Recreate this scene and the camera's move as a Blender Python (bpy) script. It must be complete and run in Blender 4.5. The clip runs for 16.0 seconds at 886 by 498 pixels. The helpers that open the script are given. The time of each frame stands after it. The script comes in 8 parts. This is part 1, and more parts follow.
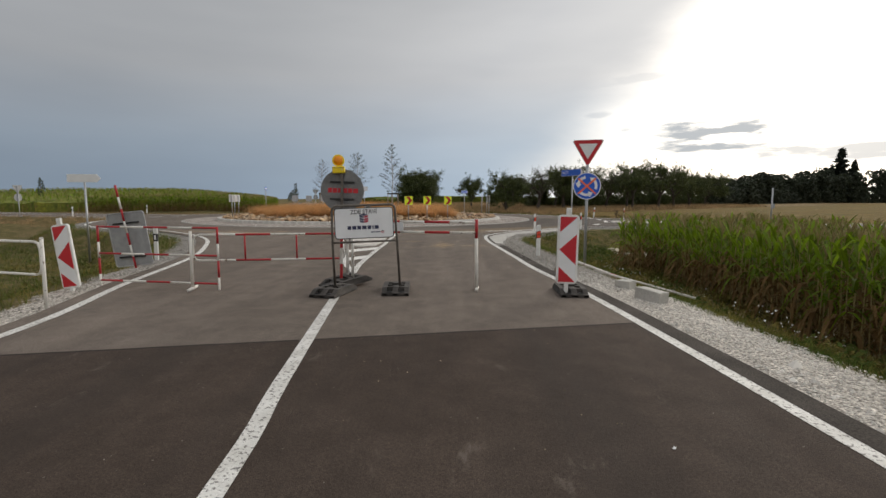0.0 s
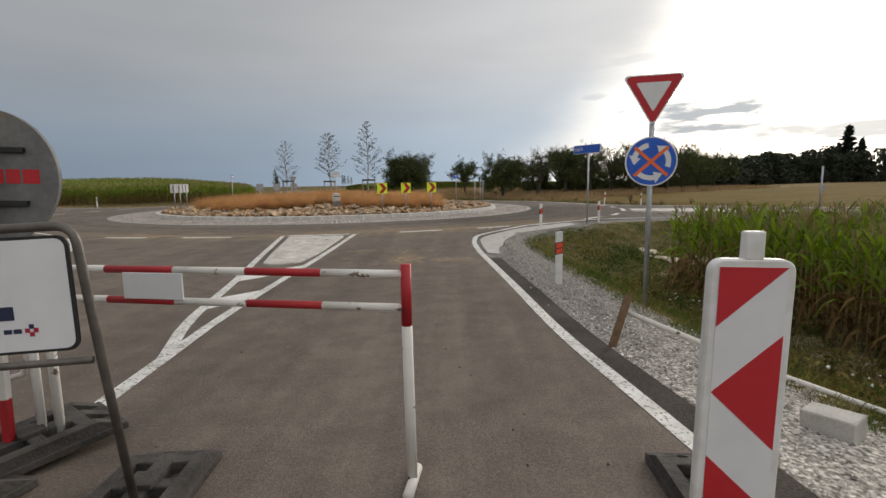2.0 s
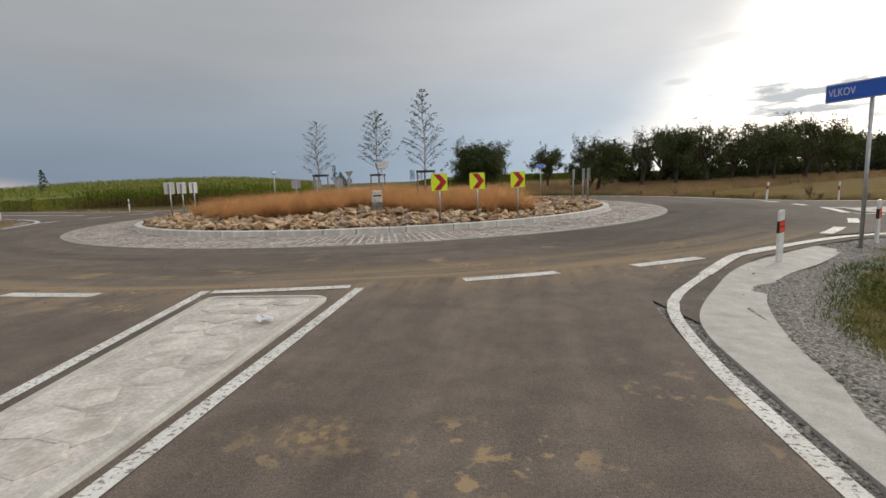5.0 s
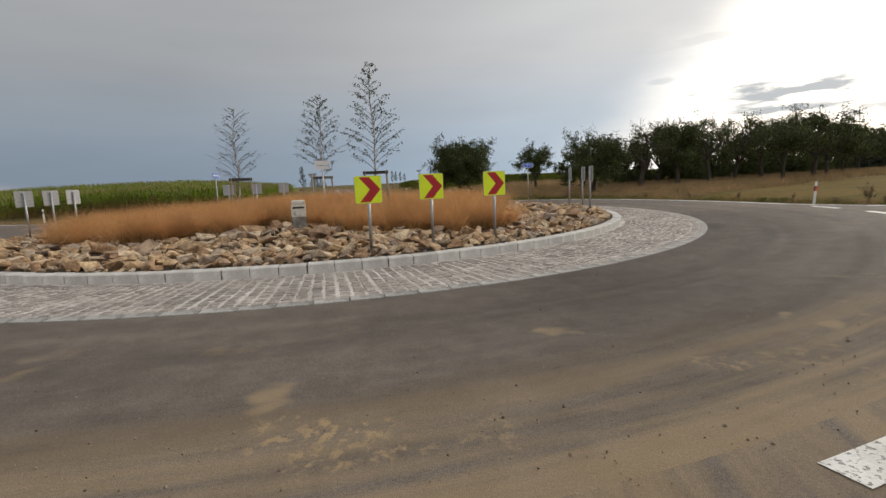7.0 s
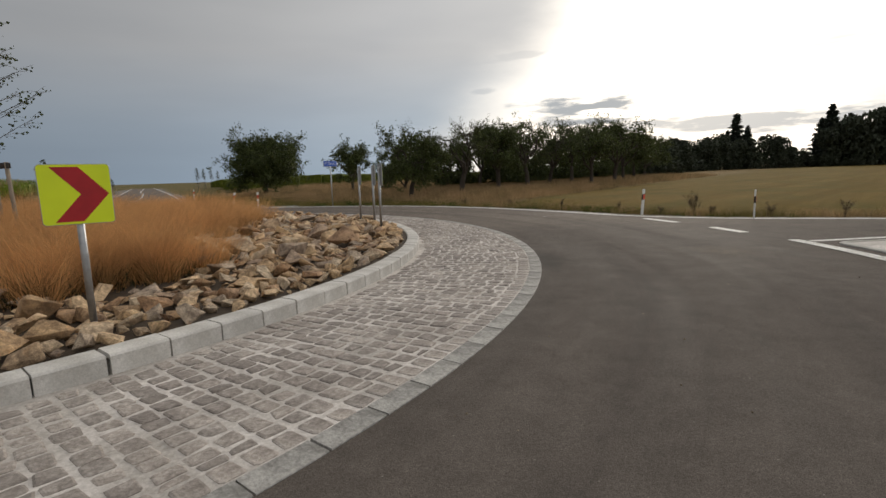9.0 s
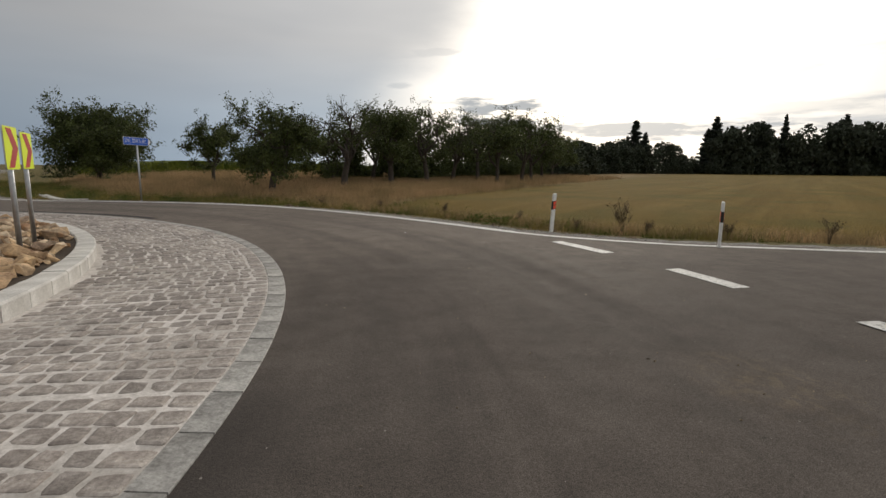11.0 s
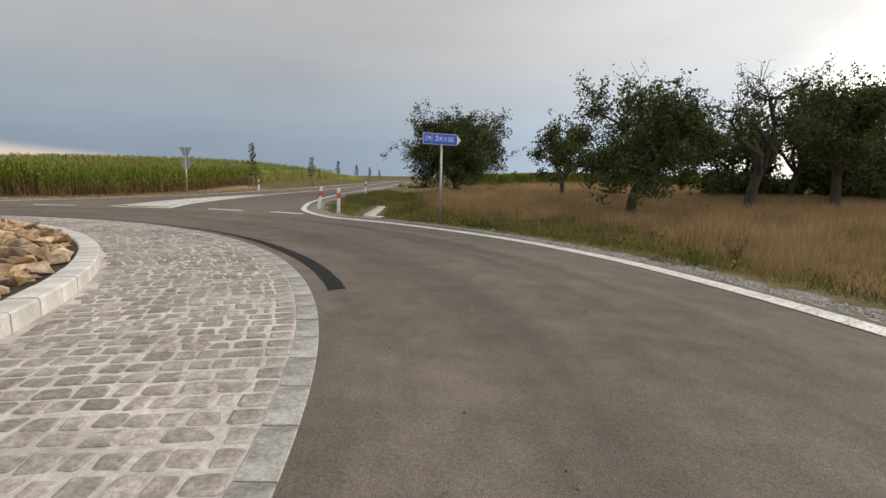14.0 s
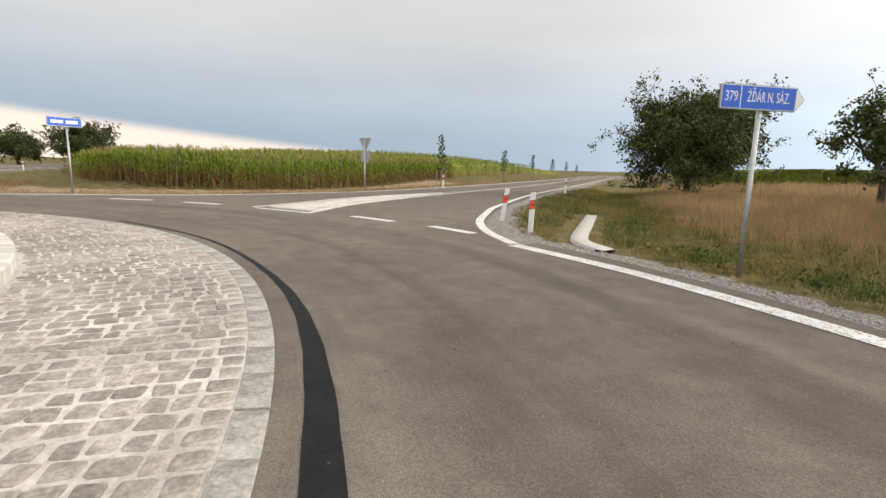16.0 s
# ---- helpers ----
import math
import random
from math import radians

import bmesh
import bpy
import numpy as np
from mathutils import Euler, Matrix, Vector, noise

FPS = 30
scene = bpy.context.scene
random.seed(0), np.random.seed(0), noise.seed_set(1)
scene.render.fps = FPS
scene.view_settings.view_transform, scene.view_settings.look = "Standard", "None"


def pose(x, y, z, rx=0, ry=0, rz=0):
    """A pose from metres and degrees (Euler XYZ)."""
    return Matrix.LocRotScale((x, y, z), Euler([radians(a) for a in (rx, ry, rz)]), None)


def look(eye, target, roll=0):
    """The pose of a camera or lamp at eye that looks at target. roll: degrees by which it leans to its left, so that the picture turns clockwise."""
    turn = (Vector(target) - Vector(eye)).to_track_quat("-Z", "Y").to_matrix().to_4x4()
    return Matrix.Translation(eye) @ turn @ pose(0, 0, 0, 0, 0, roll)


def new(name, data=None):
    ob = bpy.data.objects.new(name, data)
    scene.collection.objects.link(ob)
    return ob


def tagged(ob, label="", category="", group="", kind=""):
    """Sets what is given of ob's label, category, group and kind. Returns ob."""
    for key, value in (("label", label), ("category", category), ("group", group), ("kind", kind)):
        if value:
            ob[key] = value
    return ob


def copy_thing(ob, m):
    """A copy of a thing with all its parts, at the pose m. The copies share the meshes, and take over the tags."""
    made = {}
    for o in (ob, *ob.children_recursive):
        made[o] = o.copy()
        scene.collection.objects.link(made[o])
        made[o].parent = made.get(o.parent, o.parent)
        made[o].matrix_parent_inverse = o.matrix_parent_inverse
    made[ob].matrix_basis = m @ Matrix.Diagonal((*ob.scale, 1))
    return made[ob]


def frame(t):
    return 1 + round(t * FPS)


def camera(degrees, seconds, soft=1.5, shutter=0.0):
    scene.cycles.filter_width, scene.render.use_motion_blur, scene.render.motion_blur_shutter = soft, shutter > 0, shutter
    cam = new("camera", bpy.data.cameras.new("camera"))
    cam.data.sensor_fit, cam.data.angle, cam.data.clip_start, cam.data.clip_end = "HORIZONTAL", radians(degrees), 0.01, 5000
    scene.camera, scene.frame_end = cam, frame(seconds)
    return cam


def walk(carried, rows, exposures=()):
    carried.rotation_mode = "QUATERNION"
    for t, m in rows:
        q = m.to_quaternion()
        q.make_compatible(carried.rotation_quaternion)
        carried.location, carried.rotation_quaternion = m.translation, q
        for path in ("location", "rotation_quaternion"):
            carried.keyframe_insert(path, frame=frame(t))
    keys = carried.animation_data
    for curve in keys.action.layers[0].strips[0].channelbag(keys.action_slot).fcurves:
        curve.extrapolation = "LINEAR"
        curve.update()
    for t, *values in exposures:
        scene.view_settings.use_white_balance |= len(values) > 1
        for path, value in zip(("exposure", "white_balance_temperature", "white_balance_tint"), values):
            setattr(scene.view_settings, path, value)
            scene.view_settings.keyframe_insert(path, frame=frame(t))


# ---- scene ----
cam = camera(83.3, 16.0)
PATH = [
    (0, (0.489, -3.028, 1.485), (0.431, -1.038, 1.285), 0.1),
    (0.5, (0.591, -1.639, 1.488), (0.535, 0.350, 1.278), 0.0),
    (1, (0.693, -0.204, 1.540), (0.650, 1.781, 1.298), -0.1),
    (1.5, (0.884, 1.162, 1.544), (0.845, 3.146, 1.296), -0.7),
    (2, (1.041, 2.649, 1.546), (0.993, 4.632, 1.288), -0.8),
    (2.5, (1.088, 4.176, 1.525), (1.034, 6.158, 1.262), -0.7),
    (3, (0.918, 5.748, 1.478), (0.768, 7.724, 1.210), -1.0),
    (3.5, (0.722, 7.257, 1.451), (0.442, 9.218, 1.179), -1.6),
    (4, (0.448, 8.766, 1.402), (0.153, 10.725, 1.128), -1.7),
    (4.2, (0.373, 9.399, 1.413), (0.070, 11.356, 1.131), -1.8),
    (6.3, (0.075, 15.498, 1.506), (-0.288, 17.448, 1.246), -2.0),
    (6.5, (0.112, 16.045, 1.515), (-0.247, 17.995, 1.253), -2.1),
    (7, (0.301, 17.555, 1.497), (0.011, 19.515, 1.225), -2.6),
    (7.5, (0.640, 18.995, 1.476), (0.526, 20.966, 1.160), -3.3),
    (8, (1.129, 20.532, 1.463), (1.215, 22.505, 1.150), -3.0),
    (8.5, (1.622, 22.107, 1.437), (1.891, 24.065, 1.132), -2.3),
    (9, (2.205, 23.579, 1.463), (2.559, 25.525, 1.169), -1.7),
    (9.5, (3.063, 24.993, 1.433), (3.590, 26.902, 1.154), -1.9),
    (9.7, (3.477, 25.476, 1.413), (4.132, 27.343, 1.119), -1.9),
    (11.8, (6.439, 31.686, 1.245), (7.046, 33.563, 0.919), 3.2),
    (12, (6.590, 32.329, 1.228), (7.114, 34.230, 0.898), 3.6),
    (12.5, (6.809, 34.012, 1.233), (7.070, 35.963, 0.880), 3.1),
    (13, (6.689, 35.746, 1.197), (6.603, 37.718, 0.874), 1.8),
    (13.5, (6.433, 37.263, 1.160), (6.120, 39.218, 0.875), 1.5),
    (14, (5.972, 38.814, 1.233), (5.312, 40.681, 0.946), 1.0),
    (14.5, (5.346, 40.277, 1.245), (4.594, 42.106, 0.941), 0.7),
    (15, (4.581, 41.742, 1.195), (3.600, 43.457, 0.885), 1.6),
    (15.5, (3.663, 43.173, 1.242), (2.499, 44.769, 0.933), 1.9),
    (16, (2.558, 44.345, 1.278), (1.259, 45.831, 0.954), 1.5),
]
walk(cam, [(t, look(eye, target, roll)) for t, eye, target, roll in PATH],
     exposures=[(t, ev, k, 10) for t, ev, k in ((0.0, 0.05, 6780), (2.5, 0.08, 6800), (4.0, 0.14, 6800), (7.0, 0.09, 6850), (8.0, -0.06, 6880), (8.5, -0.12, 6880), (9.5, -0.22, 6880), (12.0, 0.02, 6930), (13.0, 0.19, 6950), (13.5, 0.26, 6950), (14.5, 0.62, 6970), (15.0, 0.78, 7000), (16.0, 1.0, 7060))])

# ---- sky and sun: a grey cloud deck that breaks open towards the low sun ----
SUN_AZ, SUN_EL = 36.0, 17.0          # degrees clockwise from +y, and above the horizon
sun_dir = Vector((math.sin(radians(SUN_AZ)) * math.cos(radians(SUN_EL)),
                  math.cos(radians(SUN_AZ)) * math.cos(radians(SUN_EL)), math.sin(radians(SUN_EL))))


def build_world():
    world = bpy.data.worlds.new("sky")
    scene.world = world
    world.use_nodes = True
    nt = world.node_tree
    nt.nodes.clear()
    n, l = nt.nodes.new, nt.links.new

    def math_node(op, a, b=None, clamp=False):
        m = n("ShaderNodeMath")
        m.operation, m.use_clamp = op, clamp
        for i, v in enumerate((a, b)):
            if v is None:
                continue
            if isinstance(v, (int, float)):
                m.inputs[i].default_value = v
            else:
                l(v, m.inputs[i])
        return m.outputs[0]

    def ramp(fac, stops):
        r = n("ShaderNodeValToRGB")
        while len(r.color_ramp.elements) < len(stops):
            r.color_ramp.elements.new(0.5)
        for e, (p, c) in zip(r.color_ramp.elements, stops):
            e.position, e.color = p, (*c, 1)
        l(fac, r.inputs[0])
        return r.outputs[0]

    def smooth(v, lo, hi):
        m = n("ShaderNodeMapRange")
        m.interpolation_type = "SMOOTHSTEP"
        l(v, m.inputs[0])
        m.inputs[1].default_value, m.inputs[2].default_value = lo, hi
        return m.outputs[0]

    def mix(fac, a, b, kind="MIX"):
        m = n("ShaderNodeMix")
        m.data_type, m.blend_type = "RGBA", kind
        if isinstance(fac, (int, float)):
            m.inputs[0].default_value = fac
        else:
            l(fac, m.inputs[0])
        for i, v in ((6, a), (7, b)):
            if isinstance(v, tuple):
                m.inputs[i].default_value = (*v, 1)
            else:
                l(v, m.inputs[i])
        return m.outputs[2]

    co = n("ShaderNodeTexCoord").outputs["Generated"]
    sep = n("ShaderNodeSeparateXYZ")
    l(co, sep.inputs[0])
    X, Y, Z = sep.outputs
    az = math_node("MULTIPLY", math_node("ARCTAN2", X, Y), 57.2958)
    el = math_node("MULTIPLY", math_node("ARCSINE", Z), 57.2958)

    def streaks(scale_az, scale_el, detail, seed, rough=0.55):
        c = n("ShaderNodeCombineXYZ")
        l(math_node("MULTIPLY", az, scale_az), c.inputs[0])
        l(math_node("MULTIPLY", el, scale_el), c.inputs[1])
        c.inputs[2].default_value = seed
        t = n("ShaderNodeTexNoise")
        t.inputs["Scale"].default_value = 1.0
        t.inputs["Detail"].default_value = detail
        t.inputs["Roughness"].default_value = rough
        l(c.outputs[0], t.inputs["Vector"])
        return t.outputs["Fac"]

    sky = n("ShaderNodeTexSky")
    sky.sky_type, sky.sun_disc = "NISHITA", False
    sky.sun_elevation, sky.sun_rotation = radians(SUN_EL), radians(SUN_AZ)
    sky.dust_density = 3.0
    clear = mix(1.0, sky.outputs[0], (0.10, 0.10, 0.10), "MULTIPLY")

    # the deck: blue-grey low down, paler higher up, softly mottled
    deck = ramp(smooth(el, -2, 30), [(0.0, (0.186, 0.245, 0.322)), (0.14, (0.232, 0.287, 0.357)),
                                     (0.45, (0.322, 0.345, 0.378)), (1.0, (0.41, 0.43, 0.457))])
    deck = mix(1.0, deck, ramp(smooth(el, 28, 62), [(0, (1.0, 1.0, 1.0)), (1, (1.38, 1.36, 1.34))]), "MULTIPLY")
    mott = smooth(streaks(0.022, 0.10, 4, 3.1), 0.3, 0.75)
    deck = mix(1.0, deck, ramp(mott, [(0, (0.93, 0.935, 0.945)), (1, (1.08, 1.075, 1.07))]), "MULTIPLY")

    # the break in the deck, its edge leaning over to the right with height
    edge_noise = math_node("MULTIPLY", math_node("SUBTRACT", streaks(0.045, 0.13, 6, 9.0), 0.5), 11.0)
    rel = math_node("SUBTRACT", az, math_node("ADD", math_node("MULTIPLY", el, 1.12), 6.5))
    soft = rel
    rel = math_node("ADD", rel, edge_noise)
    open_r = smooth(rel, -7, 11)
    far_side = smooth(math_node("MULTIPLY", az, -1.0), -150, -95)
    opening = math_node("MULTIPLY", open_r, far_side)
    # glow round the hidden sun
    dot = n("ShaderNodeVectorMath")
    dot.operation = "DOT_PRODUCT"
    l(co, dot.inputs[0])
    dot.inputs[1].default_value = sun_dir
    glow = math_node("POWER", math_node("MAXIMUM", dot.outputs["Value"], 0.0), 9.0)
    bright = ramp(glow, [(0.0, (0.58, 0.62, 0.67)), (0.35, (0.98, 0.97, 0.95)), (1.0, (2.5, 2.38, 2.2))])
    # thin veils, and dark slivers of cloud low in the bright part
    veil = smooth(streaks(0.035, 0.30, 6, 33.0, 0.6), 0.50, 0.68)
    veil = math_node("MULTIPLY", veil, math_node("MULTIPLY", smooth(az, 33, 46), math_node("SUBTRACT", 1.0, smooth(el, 9.0, 16.0))))
    veiled = math_node("MULTIPLY", veil, 0.8)
    wisp = math_node("MULTIPLY", math_node("SUBTRACT", streaks(0.16, 0.75, 6, 21.0, 0.6), 0.5), 4.2)

    def sliver(a0, e0, wa, we, tilt=0.0):
        u = math_node("DIVIDE", math_node("SUBTRACT", az, a0), wa)
        e = math_node("SUBTRACT", math_node("SUBTRACT", el, e0), math_node("MULTIPLY", math_node("SUBTRACT", az, a0), tilt))
        v = math_node("DIVIDE", e, we)
        q = math_node("ADD", math_node("MULTIPLY", u, u), math_node("MULTIPLY", v, v))
        return smooth(math_node("ADD", math_node("SUBTRACT", 1.0, q), wisp), -0.1, 0.9)

    cloud = sliver(25.6, 6.6, 7.5, 1.35)
    for weight, *args in ((1.0, 26.5, 5.4, 6.0, 0.6), (0.85, 43.0, 4.1, 17.0, 1.2), (0.35, 50.0, 8.4, 9.0, 0.5, 0.15), (0.5, 15.5, 9.0, 1.6, 0.5), (0.4, 17.5, 12.2, 4.0, 0.5, 0.1), (0.4, 54.0, 6.0, 8.0, 0.8)):
        cloud = math_node("MAXIMUM", cloud, math_node("MULTIPLY", sliver(*args), weight))
    hole = sliver(27.8, 6.1, 2.6, 0.42)
    cloud = math_node("MULTIPLY", cloud, math_node("SUBTRACT", 1.0, math_node("MULTIPLY", hole, 0.8)))
    bright = mix(0.06, bright, clear, "ADD")
    bright = mix(veiled, bright, (0.60, 0.64, 0.69))
    bright = mix(math_node("MULTIPLY", cloud, 0.92), bright, (0.37, 0.42, 0.48))
    near_gap = smooth(soft, -58, 4)
    deck = mix(1.0, deck, ramp(near_gap, [(0, (1.0, 1.0, 1.0)), (0.35, (1.26, 1.24, 1.22)), (0.7, (1.62, 1.58, 1.54)), (1, (2.1, 2.0, 1.88))]), "MULTIPLY")
    col = mix(opening, deck, bright)

    # a pale warm strip of clear sky low in the west
    west = math_node("MULTIPLY", smooth(math_node("MULTIPLY", az, -1.0), 45, 54),
                     math_node("SUBTRACT", 1.0, smooth(math_node("SUBTRACT", el, math_node("MULTIPLY", math_node("ADD", az, 51.0), -0.095)), 0.5, 1.8)))
    col = mix(math_node("MULTIPLY", west, 0.85), col, (0.60, 0.52, 0.475))
    bg = n("ShaderNodeBackground")
    bg.inputs[1].default_value = 1.0
    l(col, bg.inputs[0])
    out = n("ShaderNodeOutputWorld")
    l(bg.outputs[0], out.inputs[0])


build_world()
sun = new("sun", bpy.data.lights.new("sun", "SUN"))
sun.data.energy, sun.data.angle, sun.data.color = 1.1, radians(14), (1.0, 0.94, 0.86)
sun.matrix_world = look(sun_dir * 100, (0, 0, 0))

# ---- materials ----
def material(name, base, rough=0.8, metal=0.0, var=(), bump=0.0, bump_scale=80.0, spec=0.5, random_tint=0.0, island_tint=0.0, translucent=0.0):
    """A principled surface. var: rows of (scale, detail, low colour, high colour, amount, lo, hi) mixed over the base by noise."""
    m = bpy.data.materials.new(name)
    m.use_nodes = True
    nt = m.node_tree
    n, l = nt.nodes.new, nt.links.new
    p = nt.nodes["Principled BSDF"]
    p.inputs["Roughness"].default_value = rough
    p.inputs["Metallic"].default_value = metal
    p.inputs["Specular IOR Level"].default_value = spec
    co = n("ShaderNodeTexCoord").outputs["Object"]
    rgb = n("ShaderNodeRGB")
    rgb.outputs[0].default_value = (*base, 1)
    col = rgb.outputs[0]
    for scale, detail, lowc, highc, amount, lo, hi in var:
        t = n("ShaderNodeTexNoise")
        t.inputs["Scale"].default_value = scale
        t.inputs["Detail"].default_value = detail
        t.inputs["Roughness"].default_value = 0.6
        l(co, t.inputs["Vector"])
        r = n("ShaderNodeValToRGB")
        r.color_ramp.elements[0].position, r.color_ramp.elements[0].color = lo, (*lowc, 1)
        r.color_ramp.elements[1].position, r.color_ramp.elements[1].color = hi, (*highc, 1)
        l(t.outputs["Fac"], r.inputs[0])
        x = n("ShaderNodeMix")
        x.data_type, x.blend_type = "RGBA", "MULTIPLY"
        x.inputs[0].default_value = amount
        l(col, x.inputs[6]), l(r.outputs[0], x.inputs[7])
        col = x.outputs[2]
    for amount, kind in ((random_tint, "obj"), (island_tint, "isl")):
        if amount:
            src = n("ShaderNodeObjectInfo").outputs["Random"] if kind == "obj" else n("ShaderNodeNewGeometry").outputs["Random Per Island"]
            r = n("ShaderNodeValToRGB")
            r.color_ramp.elements[0].color = (1 - amount, 1 - amount * 1.02, 1 - amount * 1.06, 1)
            r.color_ramp.elements[1].color = (1 + amount, 1 + amount * 0.96, 1 + amount * 0.86, 1)
            l(src, r.inputs[0])
            x = n("ShaderNodeMix")
            x.data_type, x.blend_type = "RGBA", "MULTIPLY"
            x.inputs[0].default_value = 1.0
            l(col, x.inputs[6]), l(r.outputs[0], x.inputs[7])
            col = x.outputs[2]
    l(col, p.inputs["Base Color"])
    if bump:
        t = n("ShaderNodeTexNoise")
        t.inputs["Scale"].default_value = bump_scale
        t.inputs["Detail"].default_value = 4
        l(co, t.inputs["Vector"])
        b = n("ShaderNodeBump")
        b.inputs["Strength"].default_value = min(1.0, bump)
        b.inputs["Distance"].default_value = 0.01
        l(t.outputs["Fac"], b.inputs["Height"])
        l(b.outputs[0], p.inputs["Normal"])
    if translucent:
        tr = n("ShaderNodeBsdfTranslucent")
        l(col, tr.inputs[0])
        ms = n("ShaderNodeMixShader")
        ms.inputs[0].default_value = translucent
        l(p.outputs[0], ms.inputs[1]), l(tr.outputs[0], ms.inputs[2])
        l(ms.outputs[0], nt.nodes["Material Output"].inputs[0])
    return m


G0, G1 = (0.6, 0.6, 0.6), (1.35, 1.35, 1.35)

def nodes_of(m):
    nt = m.node_tree
    return nt, nt.nodes.new, nt.links.new, nt.nodes["Principled BSDF"]


def blend(nt, fac, a, b, kind="MIX"):
    x = nt.nodes.new("ShaderNodeMix")
    x.data_type, x.blend_type = "RGBA", kind
    for i, v in ((0, fac), (6, a), (7, b)):
        if isinstance(v, tuple):
            x.inputs[i].default_value = (*v, 1)
        elif isinstance(v, (int, float)):
            x.inputs[i].default_value = v
        else:
            nt.links.new(v, x.inputs[i])
    return x.outputs[2]


def calc(nt, op, a, b=0.0, c=0.0):
    x = nt.nodes.new("ShaderNodeMath")
    x.operation = op
    for i, v in enumerate((a, b, c)):
        if isinstance(v, (int, float)):
            x.inputs[i].default_value = v
        else:
            nt.links.new(v, x.inputs[i])
    return x.outputs[0]


def step(nt, v, lo, hi, a=0.0, b=1.0):
    x = nt.nodes.new("ShaderNodeMapRange")
    x.interpolation_type = "SMOOTHSTEP"
    nt.links.new(v, x.inputs[0])
    for i, q in enumerate((lo, hi, a, b)):
        x.inputs[1 + i].default_value = q
    return x.outputs[0]


def noise_of(nt, vec, scale, detail=4, rough=0.6):
    t = nt.nodes.new("ShaderNodeTexNoise")
    t.inputs["Scale"].default_value, t.inputs["Detail"].default_value, t.inputs["Roughness"].default_value = scale, detail, rough
    nt.links.new(vec, t.inputs["Vector"])
    return t.outputs["Fac"]


def vector_of(nt, x, y, z=0.0):
    c = nt.nodes.new("ShaderNodeCombineXYZ")
    for i, v in enumerate((x, y, z)):
        if isinstance(v, (int, float)):
            c.inputs[i].default_value = v
        else:
            nt.links.new(v, c.inputs[i])
    return c.outputs[0]


def asphalt(name, seam):
    """Asphalt with stone grain, wheel streaks along the lane, tan dust where site traffic crossed, and tiny pale specks."""
    m = bpy.data.materials.new(name)
    m.use_nodes = True
    nt, n, l, p = nodes_of(m)
    co = n("ShaderNodeTexCoord").outputs["Object"]
    sep = n("ShaderNodeSeparateXYZ")
    l(co, sep.inputs[0])
    x, y = sep.outputs[0], sep.outputs[1]
    dx, dy = calc(nt, "SUBTRACT", x, -6.67), calc(nt, "SUBTRACT", y, 35.18)
    r = calc(nt, "SQRT", calc(nt, "ADD", calc(nt, "MULTIPLY", dx, dx), calc(nt, "MULTIPLY", dy, dy)))
    a = calc(nt, "ARCTAN2", dy, dx)
    if seam:
        lane = vector_of(nt, calc(nt, "MULTIPLY", x, 2.2), calc(nt, "MULTIPLY", y, 0.16))
    else:
        lane = vector_of(nt, calc(nt, "MULTIPLY", r, 2.2), calc(nt, "MULTIPLY", a, 2.4))
    col = blend(nt, step(nt, noise_of(nt, co, 0.22), 0.3, 0.7), (0.156, 0.130, 0.111) if seam else (0.146, 0.124, 0.108), (0.188, 0.158, 0.136) if seam else (0.177, 0.152, 0.132))
    streak = noise_of(nt, lane, 1.0, 5, 0.65)
    col = blend(nt, 1.0, col, blend(nt, step(nt, streak, 0.3, 0.72), (0.86, 0.857, 0.855), (1.11, 1.11, 1.11)), "MULTIPLY")
    col = blend(nt, 1.0, col, blend(nt, step(nt, noise_of(nt, co, 2.2, 8, 0.75), 0.3, 0.7), (0.83, 0.83, 0.83), (1.15, 1.15, 1.15)), "MULTIPLY")
    grain = noise_of(nt, co, 150, 2)
    col = blend(nt, 1.0, col, blend(nt, step(nt, grain, 0.3, 0.7), (0.66, 0.66, 0.66), (1.36, 1.355, 1.34)), "MULTIPLY")
    coarse = noise_of(nt, co, 48, 3)
    col = blend(nt, 1.0, col, blend(nt, step(nt, coarse, 0.32, 0.68), (0.85, 0.85, 0.85), (1.16, 1.155, 1.15)), "MULTIPLY")
    if seam:
        # the older surface on this side of the joint is darker; the joint itself is a dark ragged line
        s = calc(nt, "SUBTRACT", calc(nt, "SUBTRACT", y, calc(nt, "MULTIPLY", x, 0.228)), 2.33)
        wob = calc(nt, "MULTIPLY", calc(nt, "SUBTRACT", noise_of(nt, co, 3.0), 0.5), 0.05)
        s = calc(nt, "ADD", s, wob)
        col = blend(nt, 1.0, col, blend(nt, step(nt, s, -0.02, 0.02), (0.41, 0.375, 0.36), (1.0, 1.0, 1.0)), "MULTIPLY")
        line = step(nt, calc(nt, "ABSOLUTE", s), 0.012, 0.03, 1.0, 0.0)
        col = blend(nt, calc(nt, "MULTIPLY", line, 0.8), col, (0.022, 0.02, 0.018))
        wheel = step(nt, noise_of(nt, vector_of(nt, calc(nt, "MULTIPLY", x, 1.1), calc(nt, "MULTIPLY", y, 0.05)), 1.0, 2), 0.45, 0.62)
        col = blend(nt, calc(nt, "MULTIPLY", wheel, step(nt, s, -0.05, 0.05, 0.42, 0.12)), col, (0.042, 0.035, 0.031))
        scuff = step(nt, noise_of(nt, vector_of(nt, calc(nt, "MULTIPLY", x, 2.6), calc(nt, "MULTIPLY", y, 1.1)), 1.0, 6, 0.7), 0.60, 0.74)
        col = blend(nt, calc(nt, "MULTIPLY", scuff, 0.5), col, (0.20, 0.17, 0.145))
